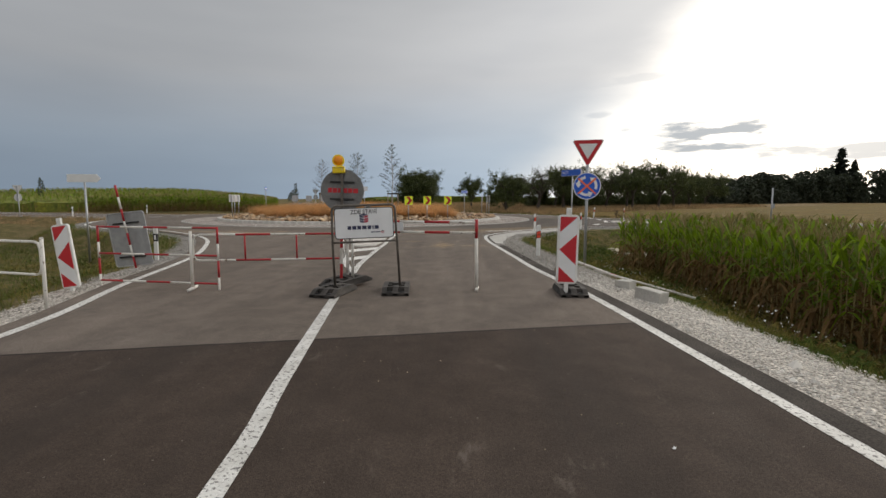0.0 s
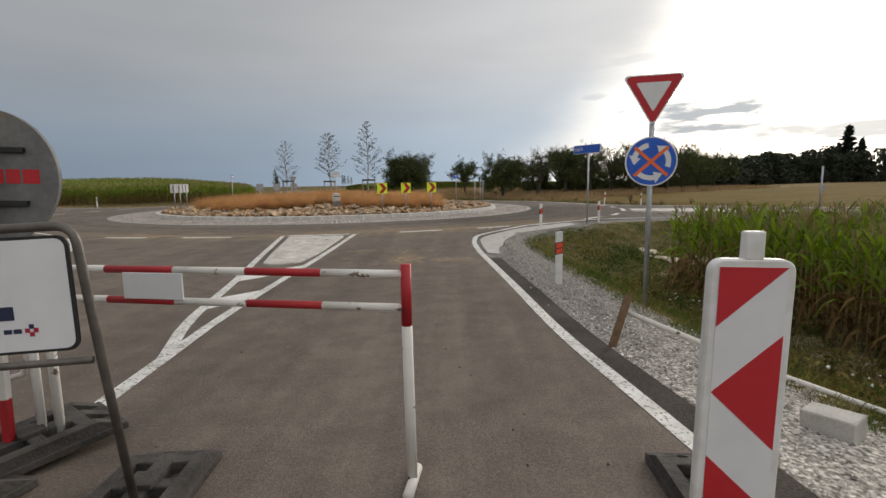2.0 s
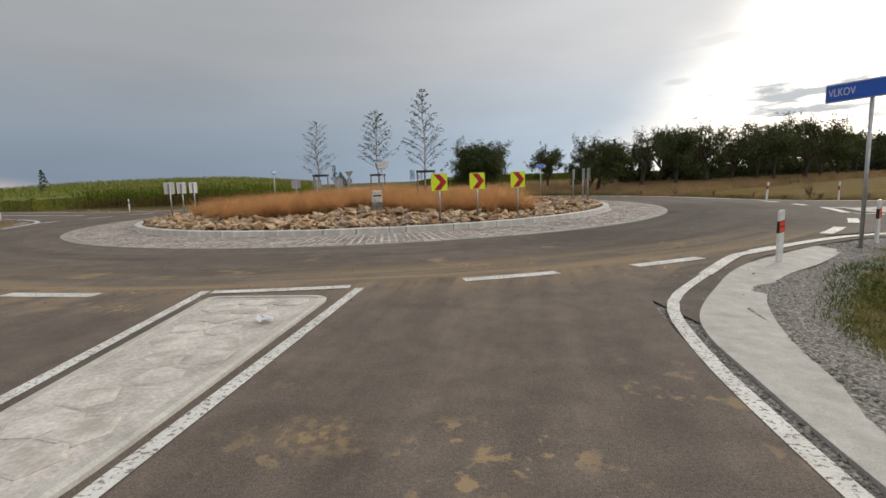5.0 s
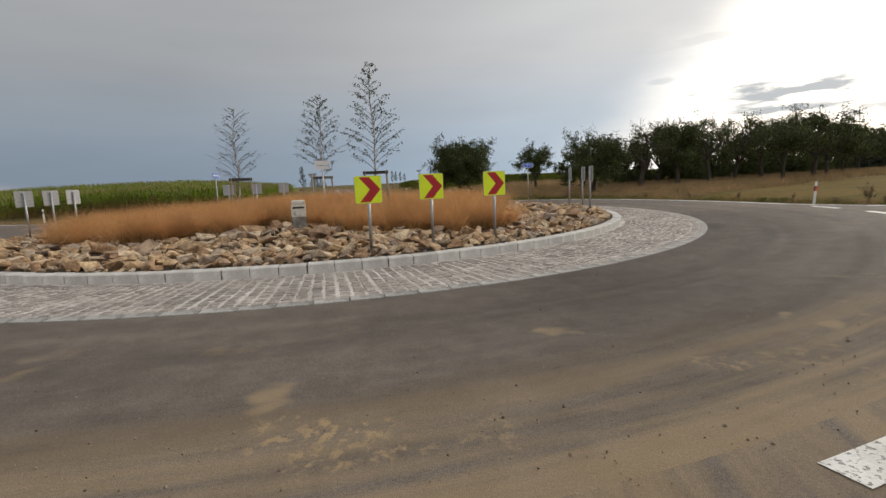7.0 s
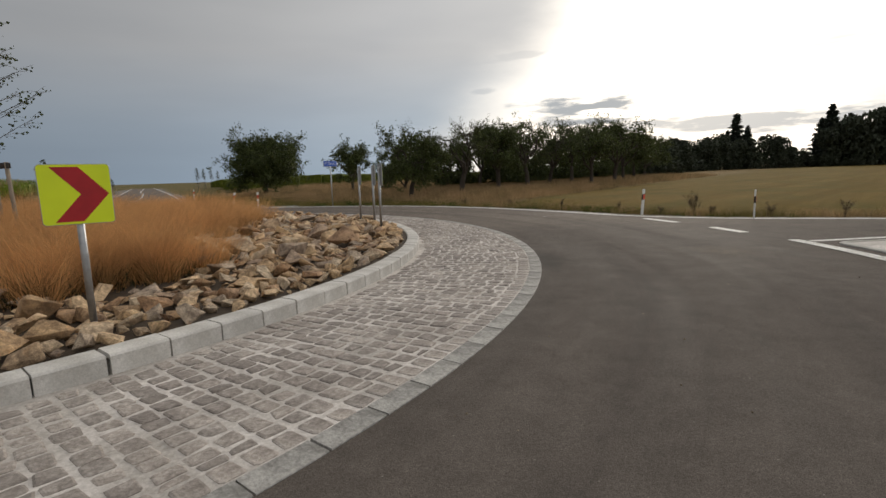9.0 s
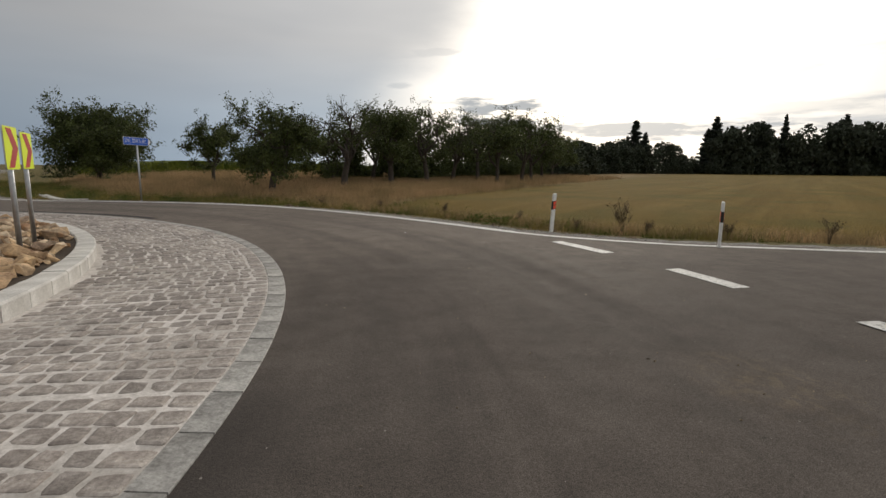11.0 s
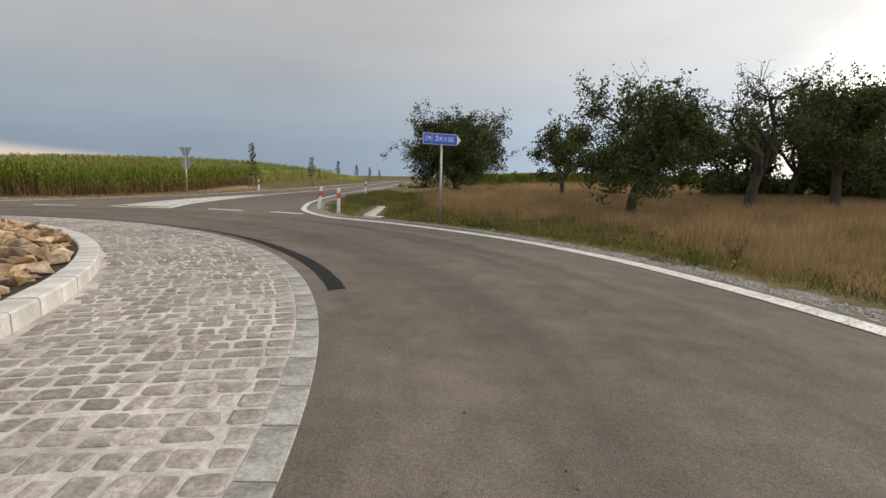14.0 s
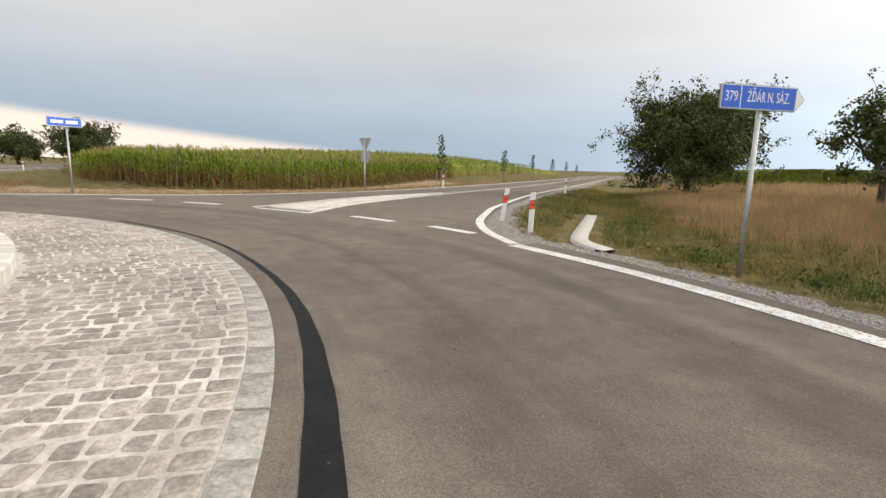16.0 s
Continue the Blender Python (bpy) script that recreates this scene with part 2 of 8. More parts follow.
    # worn pits where stones have come out, and hairline scuffs along the lane
    pits = calc(nt, "MULTIPLY", step(nt, noise_of(nt, co, 11, 3, 0.6), 0.66, 0.72), step(nt, noise_of(nt, co, 0.6, 3), 0.45, 0.6))
    col = blend(nt, calc(nt, "MULTIPLY", pits, 0.45), col, (0.05, 0.043, 0.038))
    if not seam:
        # faint wheel tracks polished round the ring
        for track in (13.95, 15.6):
            near = step(nt, calc(nt, "ABSOLUTE", calc(nt, "SUBTRACT", r, track)), 0.15, 0.55, 1.0, 0.0)
            near = calc(nt, "MULTIPLY", near, step(nt, noise_of(nt, lane, 0.8, 4), 0.35, 0.6))
            col = blend(nt, calc(nt, "MULTIPLY", near, 0.32), col, (0.06, 0.051, 0.046))
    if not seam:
        # the eastern length of the ring is darkened: dimness against bright sky, painted in
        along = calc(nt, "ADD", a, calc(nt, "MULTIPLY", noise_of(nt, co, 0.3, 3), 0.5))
        east_dim = calc(nt, "MULTIPLY", step(nt, along, -0.95, -0.62), step(nt, along, 0.10, 0.50, 1.0, 0.0))
        col = blend(nt, 1.0, col, blend(nt, east_dim, (1.04, 1.035, 1.03), (0.68, 0.68, 0.69)), "MULTIPLY")
    # an oily smudge beside the edging
    smudge = calc(nt, "MULTIPLY", step(nt, calc(nt, "ADD", r, calc(nt, "MULTIPLY", noise_of(nt, co, 2.0), 0.4)), 12.85, 13.35, 1.0, 0.0), step(nt, calc(nt, "ABSOLUTE", calc(nt, "ADD", a, 0.305)), 0.03, 0.10, 1.0, 0.0))
    col = blend(nt, calc(nt, "MULTIPLY", smudge, 0.6), col, (0.045, 0.04, 0.037))
    # tan dust: a broad band across the mouth of the south arm, and crumbled patches
    band = calc(nt, "MULTIPLY", step(nt, r, 14.9, 16.6), step(nt, r, 17.0, 18.6, 1.0, 0.0))
    south = calc(nt, "MULTIPLY", step(nt, y, 22.5, 26.0, 1.0, 0.0), step(nt, x, -15.0, -9.0))
    cloud = step(nt, noise_of(nt, lane, 0.9, 5), 0.36, 0.62)
    dust = calc(nt, "MULTIPLY", calc(nt, "MULTIPLY", band, south), cloud)
    patch_area = calc(nt, "MULTIPLY", step(nt, calc(nt, "ABSOLUTE", calc(nt, "ADD", x, -0.2)), 0.7, 2.6, 1.0, 0.0), step(nt, calc(nt, "ABSOLUTE", calc(nt, "SUBTRACT", y, 13.9)), 0.6, 2.6, 1.0, 0.0))
    crumbs = step(nt, noise_of(nt, co, 5.0, 5, 0.62), 0.55, 0.62)
    crumbs = calc(nt, "MULTIPLY", calc(nt, "MULTIPLY", crumbs, step(nt, noise_of(nt, co, 0.75, 2), 0.47, 0.58)), patch_area)
    big = calc(nt, "MULTIPLY", step(nt, noise_of(nt, co, 0.9, 3), 0.60, 0.70), calc(nt, "MULTIPLY", south, calc(nt, "MULTIPLY", step(nt, r, 13.2, 15.0), step(nt, r, 17.5, 19.5, 1.0, 0.0))))
    dust = calc(nt, "MAXIMUM", calc(nt, "MULTIPLY", dust, 0.42), calc(nt, "MAXIMUM", calc(nt, "MULTIPLY", crumbs, 0.6), calc(nt, "MULTIPLY", big, 0.42)))
    crumbled = step(nt, noise_of(nt, vector_of(nt, x, calc(nt, "MULTIPLY", y, 0.8)), 11, 4, 0.6), 0.47, 0.60, 0.22, 1.0)
    # single patches of tan mud dropped by site traffic: place, half sizes, strength
    for px, py, sx, sy, amount in ((-0.84, 20.2, 0.62, 0.36, 0.75), (0.16, 20.35, 0.30, 0.26, 0.45), (1.85, 21.55, 0.24, 0.18, 0.55), (2.6, 21.6, 0.55, 0.20, 0.40),
                                   (-0.02, 13.0, 0.30, 0.85, 0.85), (1.0, 12.85, 0.45, 0.30, 0.60), (-1.1, 14.4, 0.35, 0.22, 0.55), (-6.1, 18.1, 1.3, 0.30, 0.60),
                                   (-4.95, 17.2, 0.55, 0.25, 0.65), (-5.3, 15.2, 0.40, 0.18, 0.45), (0.6, 19.3, 2.2, 0.45, 0.28), (8.6, 31.2, 0.4, 0.5, 0.12)):
        ux, uy = calc(nt, "DIVIDE", calc(nt, "SUBTRACT", x, px), sx), calc(nt, "DIVIDE", calc(nt, "SUBTRACT", y, py), sy)
        q = calc(nt, "ADD", calc(nt, "MULTIPLY", ux, ux), calc(nt, "MULTIPLY", uy, uy))
        q = calc(nt, "ADD", q, calc(nt, "MULTIPLY", calc(nt, "SUBTRACT", noise_of(nt, co, 4.5, 8, 0.78), 0.5), 6.0))
        dust = calc(nt, "MAXIMUM", dust, calc(nt, "MULTIPLY", calc(nt, "MULTIPLY", step(nt, q, -0.6, 1.9, 1.0, 0.0), crumbled), amount))
    col = blend(nt, dust, col, (0.47, 0.335, 0.18))
    specks = step(nt, noise_of(nt, co, 26, 2), 0.735, 0.76)
    col = blend(nt, calc(nt, "MULTIPLY", specks, 0.7), col, (0.34, 0.31, 0.28))
    l(col, p.inputs["Base Color"])
    l(step(nt, streak, 0.3, 0.7, 0.74, 0.90), p.inputs["Roughness"])
    p.inputs["Specular IOR Level"].default_value = 0.06
    b = n("ShaderNodeBump")
    b.inputs["Strength"].default_value, b.inputs["Distance"].default_value = 0.6, 0.006
    l(calc(nt, "ADD", grain, calc(nt, "MULTIPLY", noise_of(nt, co, 45, 3), 0.8)), b.inputs["Height"])
    l(b.outputs[0], p.inputs["Normal"])
    return m


def ground_cover(name):
    """Verge grass, stubble, dry meadow, gravel and sandy soil, laid out by the ground's cover attribute."""
    m = bpy.data.materials.new(name)
    m.use_nodes = True
    nt, n, l, p = nodes_of(m)
    co = n("ShaderNodeTexCoord").outputs["Object"]
    at = n("ShaderNodeAttribute")
    at.attribute_name = "cover"
    sp = n("ShaderNodeSeparateColor")
    l(at.outputs["Color"], sp.inputs[0])
    big, mid, fine = noise_of(nt, co, 0.25, 5), noise_of(nt, co, 2.0, 6, 0.7), noise_of(nt, co, 22, 4)
    verge = blend(nt, step(nt, mid, 0.35, 0.65), (0.085, 0.082, 0.030), (0.200, 0.155, 0.078))
    verge = blend(nt, step(nt, big, 0.5, 0.7, 0.0, 0.6), verge, (0.16, 0.12, 0.065))
    sep = n("ShaderNodeSeparateXYZ")
    l(co, sep.inputs[0])
    rows = calc(nt, "ADD", calc(nt, "MULTIPLY", sep.outputs[0], 0.55), calc(nt, "MULTIPLY", sep.outputs[1], -0.83))
    rowvec = vector_of(nt, calc(nt, "MULTIPLY", rows, 1.6), calc(nt, "MULTIPLY", calc(nt, "ADD", calc(nt, "MULTIPLY", sep.outputs[0], 0.83), calc(nt, "MULTIPLY", sep.outputs[1], 0.55)), 0.05))
    stub = blend(nt, step(nt, noise_of(nt, rowvec, 0.45, 4), 0.35, 0.65), (0.150, 0.100, 0.029), (0.198, 0.134, 0.043))
    stub = blend(nt, step(nt, big, 0.42, 0.66, 0.0, 0.75), stub, (0.118, 0.102, 0.032))
    dry = blend(nt, step(nt, mid, 0.35, 0.65), (0.15, 0.11, 0.052), (0.29, 0.20, 0.105))
    grav = blend(nt, step(nt, noise_of(nt, co, 34, 3), 0.32, 0.68), (0.12, 0.108, 0.096), (0.44, 0.415, 0.38))
    grav = blend(nt, step(nt, mid, 0.55, 0.75, 0.0, 0.6), grav, (0.52, 0.49, 0.45))
    grav = blend(nt, 1.0, grav, blend(nt, step(nt, sep.outputs[1], 4.0, 9.5), (1.75, 1.73, 1.70), (0.92, 0.93, 0.95)), "MULTIPLY")
    soil = blend(nt, step(nt, mid, 0.35, 0.65), (0.20, 0.14, 0.085), (0.42, 0.32, 0.21))
    ragged = calc(nt, "MULTIPLY", calc(nt, "SUBTRACT", noise_of(nt, co, 3.0, 5, 0.7), 0.5), 0.9)

    def edge(v):
        return step(nt, calc(nt, "ADD", v, ragged), 0.40, 0.62)

    col = blend(nt, sp.outputs[0], verge, stub)
    col = blend(nt, sp.outputs[1], col, dry)
    col = blend(nt, edge(at.outputs["Alpha"]), col, soil)
    col = blend(nt, edge(sp.outputs[2]), col, grav)
    col = blend(nt, 1.0, col, blend(nt, step(nt, fine, 0.3, 0.7), (0.62, 0.62, 0.62), (1.35, 1.35, 1.35)), "MULTIPLY")
    l(col, p.inputs["Base Color"])
    p.inputs["Roughness"].default_value = 1.0
    p.inputs["Specular IOR Level"].default_value = 0.05
    b = n("ShaderNodeBump")
    b.inputs["Strength"].default_value, b.inputs["Distance"].default_value = 0.9, 0.03
    l(calc(nt, "ADD", noise_of(nt, co, 30, 4), mid), b.inputs["Height"])
    l(b.outputs[0], p.inputs["Normal"])
    return m


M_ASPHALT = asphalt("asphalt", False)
M_ASPHALT_SOUTH = asphalt("asphalt_south", True)
M_GROUND = ground_cover("ground_cover")
M_PAINT = material("road_paint", (0.66, 0.65, 0.62), 0.7, bump=0.6, bump_scale=60, var=[
    (30, 4, (0.16, 0.145, 0.135), (1.08, 1.08, 1.08), 0.80, 0.385, 0.455), (3.5, 4, (0.78, 0.77, 0.75), (1.06, 1.06, 1.06), 1.0, 0.32, 0.6)])
M_FRESH = material("fresh_road_paint", (0.74, 0.73, 0.70), 0.65, bump=0.4, bump_scale=60, var=[
    (26, 4, (0.45, 0.43, 0.41), (1.05, 1.05, 1.05), 0.6, 0.33, 0.42), (3.0, 4, (0.86, 0.85, 0.83), (1.05, 1.05, 1.05), 1.0, 0.32, 0.6)])
M_CONCRETE = material("concrete", (0.50, 0.485, 0.455), 0.85, bump=0.35, bump_scale=90, random_tint=0.10, var=[
    (4, 4, (0.78, 0.77, 0.75), (1.12, 1.12, 1.12), 1.0, 0.3, 0.7), (60, 3, (0.85, 0.85, 0.85), (1.1, 1.1, 1.1), 1.0, 0.3, 0.7)])
M_STEEL = material("galvanised_steel", (0.42, 0.43, 0.44), 0.45, 0.85, var=[(12, 3, (0.8, 0.8, 0.8), (1.15, 1.15, 1.15), 1.0, 0.3, 0.7)])
M_MORTAR = material("pale_mortar", (0.63, 0.60, 0.565), 0.95, bump=0.6, bump_scale=40, var=[
    (1.2, 4, (0.70, 0.68, 0.66), (1.12, 1.1, 1.1), 1.0, 0.35, 0.65), (25, 4, (0.72, 0.7, 0.68), (1.12, 1.12, 1.12), 1.0, 0.3, 0.7)])

# ---- helpers for meshes ----
CX, CY = -6.67, 35.18                # middle of the roundabout
R_KERB, R_APRON, R_LINE = 10.30, 12.525, 17.15
rng = np.random.default_rng(5)


def polar(r, a, z=0.0):
    return (CX + r * math.cos(radians(a)), CY + r * math.sin(radians(a)), z)


def mesh_object(name, verts, faces, mat, parent=None, label="", smooth=False, mats=None, index=None):
    me = bpy.data.meshes.new(name)
    me.from_pydata([tuple(map(float, v)) for v in verts], [], [tuple(int(i) for i in f) for f in faces])
    for m in mats or [mat]:
        me.materials.append(m)
    if index is not None:
        me.polygons.foreach_set("material_index", np.asarray(index, dtype=np.int32))
    if smooth:
        me.polygons.foreach_set("use_smooth", np.ones(len(me.polygons), dtype=bool))
    me.update()
    ob = new(name, me)
    ob.parent = parent
    if label:
        ob["label"] = label
    return ob


def array_object(name, verts, faces, mat, parent=None, smooth=False):
    """A mesh from numpy arrays, all faces with the same number of corners."""
    me = bpy.data.meshes.new(name)
    verts, faces = np.asarray(verts, np.float32), np.asarray(faces, np.int32)
    k = faces.shape[1]
    me.vertices.add(len(verts)), me.loops.add(faces.size), me.polygons.add(len(faces))
    me.vertices.foreach_set("co", verts.ravel())
    me.loops.foreach_set("vertex_index", faces.ravel())
    me.polygons.foreach_set("loop_start", np.arange(0, faces.size, k, dtype=np.int32))
    me.polygons.foreach_set("use_smooth", np.full(len(faces), smooth, dtype=bool))
    me.materials.append(mat)
    me.update(calc_edges=True)
    me.validate()
    ob = new(name, me)
    ob.parent = parent
    return ob


def part(name, bm, mat, parent=None, label="", smooth=False):
    me = bpy.data.meshes.new(name)
    bmesh.ops.recalc_face_normals(bm, faces=bm.faces)
    bm.to_mesh(me)
    bm.free()
    if mat:
        me.materials.append(mat)
    if smooth:
        me.polygons.foreach_set("use_smooth", np.ones(len(me.polygons), dtype=bool))
    ob = new(name, me)
    ob.parent = parent
    if label:
        ob["label"] = label
    return ob


def bm_box(sx, sy, sz, at=(0, 0, 0), bevel=0.0, rot=None, bm=None):
    own = bmesh.new()
    bmesh.ops.create_cube(own, size=1.0, matrix=Matrix.Diagonal((sx, sy, sz, 1)))
    if bevel:
        bmesh.ops.bevel(own, geom=own.edges[:], offset=bevel, segments=2, affect="EDGES", profile=0.5)
    m = Matrix.Translation(at) @ (rot.to_4x4() if rot else Matrix.Identity(4))
    bmesh.ops.transform(own, matrix=m, verts=own.verts)
    return join_bm(bm, own)


def join_bm(bm, own):
    if bm is None:
        return own
    me = bpy.data.meshes.new("tmp")
    own.to_mesh(me)
    own.free()
    bm.from_mesh(me)
    bpy.data.meshes.remove(me)
    return bm


def bm_tube(points, radius, sides=8, bm=None, radii=None, cap=True):
    """A tube along a polyline, with a constant or a per-point radius."""
    own = bmesh.new()
    pts = [Vector(p) for p in points]
    rings = []
    ref = Vector((0.13, 0.31, 0.94))
    for i, p in enumerate(pts):
        d = (pts[min(i + 1, len(pts) - 1)] - pts[max(i - 1, 0)]).normalized()
        if abs(d.dot(ref)) > 0.95:
            ref = Vector((1, 0.1, 0))
        u = d.cross(ref).normalized()
        v = d.cross(u).normalized()
        r = radii[i] if radii else radius
        rings.append([own.verts.new(p + r * (math.cos(2 * math.pi * k / sides) * u + math.sin(2 * math.pi * k / sides) * v)) for k in range(sides)])
    for a, b in zip(rings, rings[1:]):
        for k in range(sides):
            own.faces.new((a[k], a[(k + 1) % sides], b[(k + 1) % sides], b[k]))
    if cap:
        own.faces.new(rings[0][::-1]), own.faces.new(rings[-1])
    return join_bm(bm, own)


def bm_prism(outline, depth, axis="y", at=(0, 0, 0), bm=None, bevel=0.0):
    """A flat plate: outline in (x, z) extruded along y (axis y), or in (x, y) along z."""
    own = bmesh.new()
    if axis == "y":
        front = [own.verts.new((x, -depth / 2, z)) for x, z in outline]
        back = [own.verts.new((x, depth / 2, z)) for x, z in outline]
    else:
        front = [own.verts.new((x, y, 0)) for x, y in outline]
        back = [own.verts.new((x, y, depth)) for x, y in outline]
    k = len(outline)
    own.faces.new(front), own.faces.new(back[::-1])
    for i in range(k):
        own.faces.new((front[i], back[i], back[(i + 1) % k], front[(i + 1) % k]))
    if bevel:
        bmesh.ops.bevel(own, geom=own.edges[:], offset=bevel, segments=1, affect="EDGES")
    bmesh.ops.transform(own, matrix=Matrix.Translation(at), verts=own.verts)
    return join_bm(bm, own)


def curve_through(points, step=0.4):
    """A smooth polyline (Catmull-Rom) through points, about one vertex every step metres."""
    p = np.array(points, float)
    p = np.vstack([2 * p[0] - p[1], p, 2 * p[-1] - p[-2]])
    out = []
    for i in range(1, len(p) - 2):
        k = max(2, int(np.linalg.norm(p[i + 1] - p[i]) / step))
        for t in np.linspace(0, 1, k, endpoint=False):
            out.append(0.5 * ((2 * p[i]) + (-p[i - 1] + p[i + 1]) * t + (2 * p[i - 1] - 5 * p[i] + 4 * p[i + 1] - p[i + 2]) * t ** 2
                              + (-p[i - 1] + 3 * p[i] - 3 * p[i + 1] + p[i + 2]) * t ** 3))
    out.append(p[-2])
    return np.array(out)


def offset_line(line, d):
    """The polyline moved d metres to its left."""
    t = np.gradient(line, axis=0)
    t /= np.linalg.norm(t, axis=1)[:, None]
    return line + d * np.c_[-t[:, 1], t[:, 0]]


def resample(line, count):
    s = np.r_[0, np.cumsum(np.linalg.norm(np.diff(line, axis=0), axis=1))]
    q = np.linspace(0, s[-1], count)
    return np.c_[np.interp(q, s, line[:, 0]), np.interp(q, s, line[:, 1])]


def ribbon(line, width, z):
    """Quads along a polyline; returns vertices and faces."""
    a, b = offset_line(line, width / 2), offset_line(line, -width / 2)
    k = len(line)
    v = np.vstack([np.c_[a, np.full(k, z)], np.c_[b, np.full(k, z)]])
    i = np.arange(k - 1)
    return v, np.c_[i + k, i + k + 1, i + 1, i]


def arc(r, a0, a1, step=1.5):
    a = np.radians(np.linspace(a0, a1, max(2, int(abs(a1 - a0) / step) + 1)))
    return np.c_[CX + r * np.cos(a), CY + r * np.sin(a)]


# ---- the plan: edge lines of the four arms, from the ring outwards ----
SOUTH_R = curve_through([(3.57, 20.82), (2.65, 19.30), (1.79, 17.69), (1.57, 16.08), (1.60, 14.28), (1.74, 12.50), (1.96, 9.89), (2.15, 7.58),
                         (2.52, 4.86), (2.81, 1.39), (3.06, -2.62), (3.38, -9.62), (4.14, -29.63), (6.07, -69.66)])
SOUTH_L = curve_through([(-15.09, 20.86), (-12.60, 19.18), (-10.30, 17.02), (-8.69, 14.87), (-7.45, 12.38), (-6.25, 9.34), (-5.31, 5.40), (-4.44, 2.05), (-4.34, -2.53),
                         (-3.72, -9.54), (-2.86, -29.55), (-0.93, -69.57)])
EAST_L = curve_through([(10.66, 38.55), (10.87, 38.22), (11.22, 37.66), (12.05, 36.72), (13.01, 35.91), (14.60, 34.97), (16.73, 33.63), (19.99, 31.15), (29.98, 26.27), (59.40, 11.01), (139.60, -25.24)])
EAST_R = curve_through([(3.98, 21.25), (5.45, 22.50), (6.81, 23.43), (8.43, 24.01), (10.26, 24.30), (13.23, 24.17), (18.46, 22.65), (27.52, 16.88), (57.91, 3.51), (136.51, -33.20)])
NW_R = curve_through([(-2.13, 51.56), (-3.38, 52.52), (-4.66, 53.92), (-5.94, 55.91), (-7.48, 58.72), (-11.10, 66.97), (-15.17, 78.31), (-22.57, 98.74), (-31.15, 121.89), (-56.96, 191.33)])
NW_L = curve_through([(-20.06, 47.09), (-18.41, 49.40), (-17.09, 52.09), (-16.48, 54.99), (-16.42, 58.56), (-17.00, 62.72), (-18.88, 69.35), (-22.15, 79.79), (-29.53, 100.91), (-38.10, 124.05), (-63.90, 193.48)])
WEST_R = curve_through([(-21.00, 44.87), (-23.11, 43.51), (-25.30, 42.78), (-30.76, 43.56), (-41.71, 46.69), (-59.56, 52.71), (-118.68, 74.95)])
WEST_L = curve_through([(-22.54, 30.06), (-23.66, 32.10), (-25.14, 34.04), (-27.73, 35.78), (-31.70, 37.32), (-42.63, 40.29), (-60.96, 47.61), (-120.02, 68.01)])
ARMS = [("south", SOUTH_L, SOUTH_R), ("east", EAST_R, EAST_L), ("northwest", NW_R, NW_L), ("west", WEST_R, WEST_L)]


def ang(p):
    return math.degrees(math.atan2(p[1] - CY, p[0] - CX))


def arm_sheet(first, last, rows=90, cols=42):
    """Road surface between two edge lines, its first row on the ring's circle; first lies at the smaller angle."""
    a, b = offset_line(first, -0.0), offset_line(last, 0.0)
    a, b = resample(a, 400), resample(b, 400)
    s = (np.linspace(0, 1, rows) ** 2.2 * 399)
    a = np.c_[np.interp(s, range(400), a[:, 0]), np.interp(s, range(400), a[:, 1])]
    b = np.c_[np.interp(s, range(400), b[:, 0]), np.interp(s, range(400), b[:, 1])]
    u = np.linspace(0, 1, cols)
    a0, a1 = ang(a[0]), ang(b[0])
    if a1 < a0:
        a1 += 360
    ring = np.array([polar(17.0, a0 + (a1 - a0) * t)[:2] for t in u])
    base = a[0] + (b[0] - a[0]) * u[:, None]
    v = []
    for i in range(rows):
        row = a[i] + (b[i] - a[i]) * u[:, None]
        away = float(np.linalg.norm(a[i] - a[0]) + np.linalg.norm(b[i] - b[0])) / 2
        row = row + (ring - base) * max(0.0, 1 - away / 16.0)
        v.append(np.c_[row, np.zeros(cols)])
    f = [(i * cols + j, i * cols + j + 1, (i + 1) * cols + j + 1, (i + 1) * cols + j) for i in range(rows - 1) for j in range(cols - 1)]
    return np.vstack(v), f, a0, a1


road_outline = []          # polygons that cover the paved area, for the terrain
mouths = []
for name, left, right in ARMS:
    lo, hi = (left, right)
    margin = 0.31
    lo_out, hi_out = offset_line(lo, -margin), offset_line(hi, margin)
    v, f, a0, a1 = arm_sheet(lo_out, hi_out)
    mesh_object("road_" + name, v, f, M_ASPHALT if name != "south" else M_ASPHALT_SOUTH)
    tagged(bpy.data.objects["road_" + name], "dark grey asphalt road leading to the roundabout", "road", kind="structure")
    mouths.append((a0, a1))
    road_outline.append(np.vstack([lo_out, hi_out[::-1]]))

k = 240
a = np.linspace(0, 2 * math.pi, k, endpoint=False)
rings = [12.40, 13.3, 14.3, 15.3, 16.2, 17.0]
v = [(CX + r * math.cos(t), CY + r * math.sin(t), 0.0) for r in rings for t in a]
f = [(i * k + j, (i + 1) * k + j, (i + 1) * k + (j + 1) % k, i * k + (j + 1) % k) for i in range(len(rings) - 1) for j in range(k)]
def bulge(a_deg):
    """How much wider the ring is towards the eastern arm."""
    q = (np.asarray(a_deg, float) + 180) % 360 - 180
    return 0.34 * np.clip((q + 2) / 8, 0, 1) * np.clip((27 - q) / 16, 0, 1)


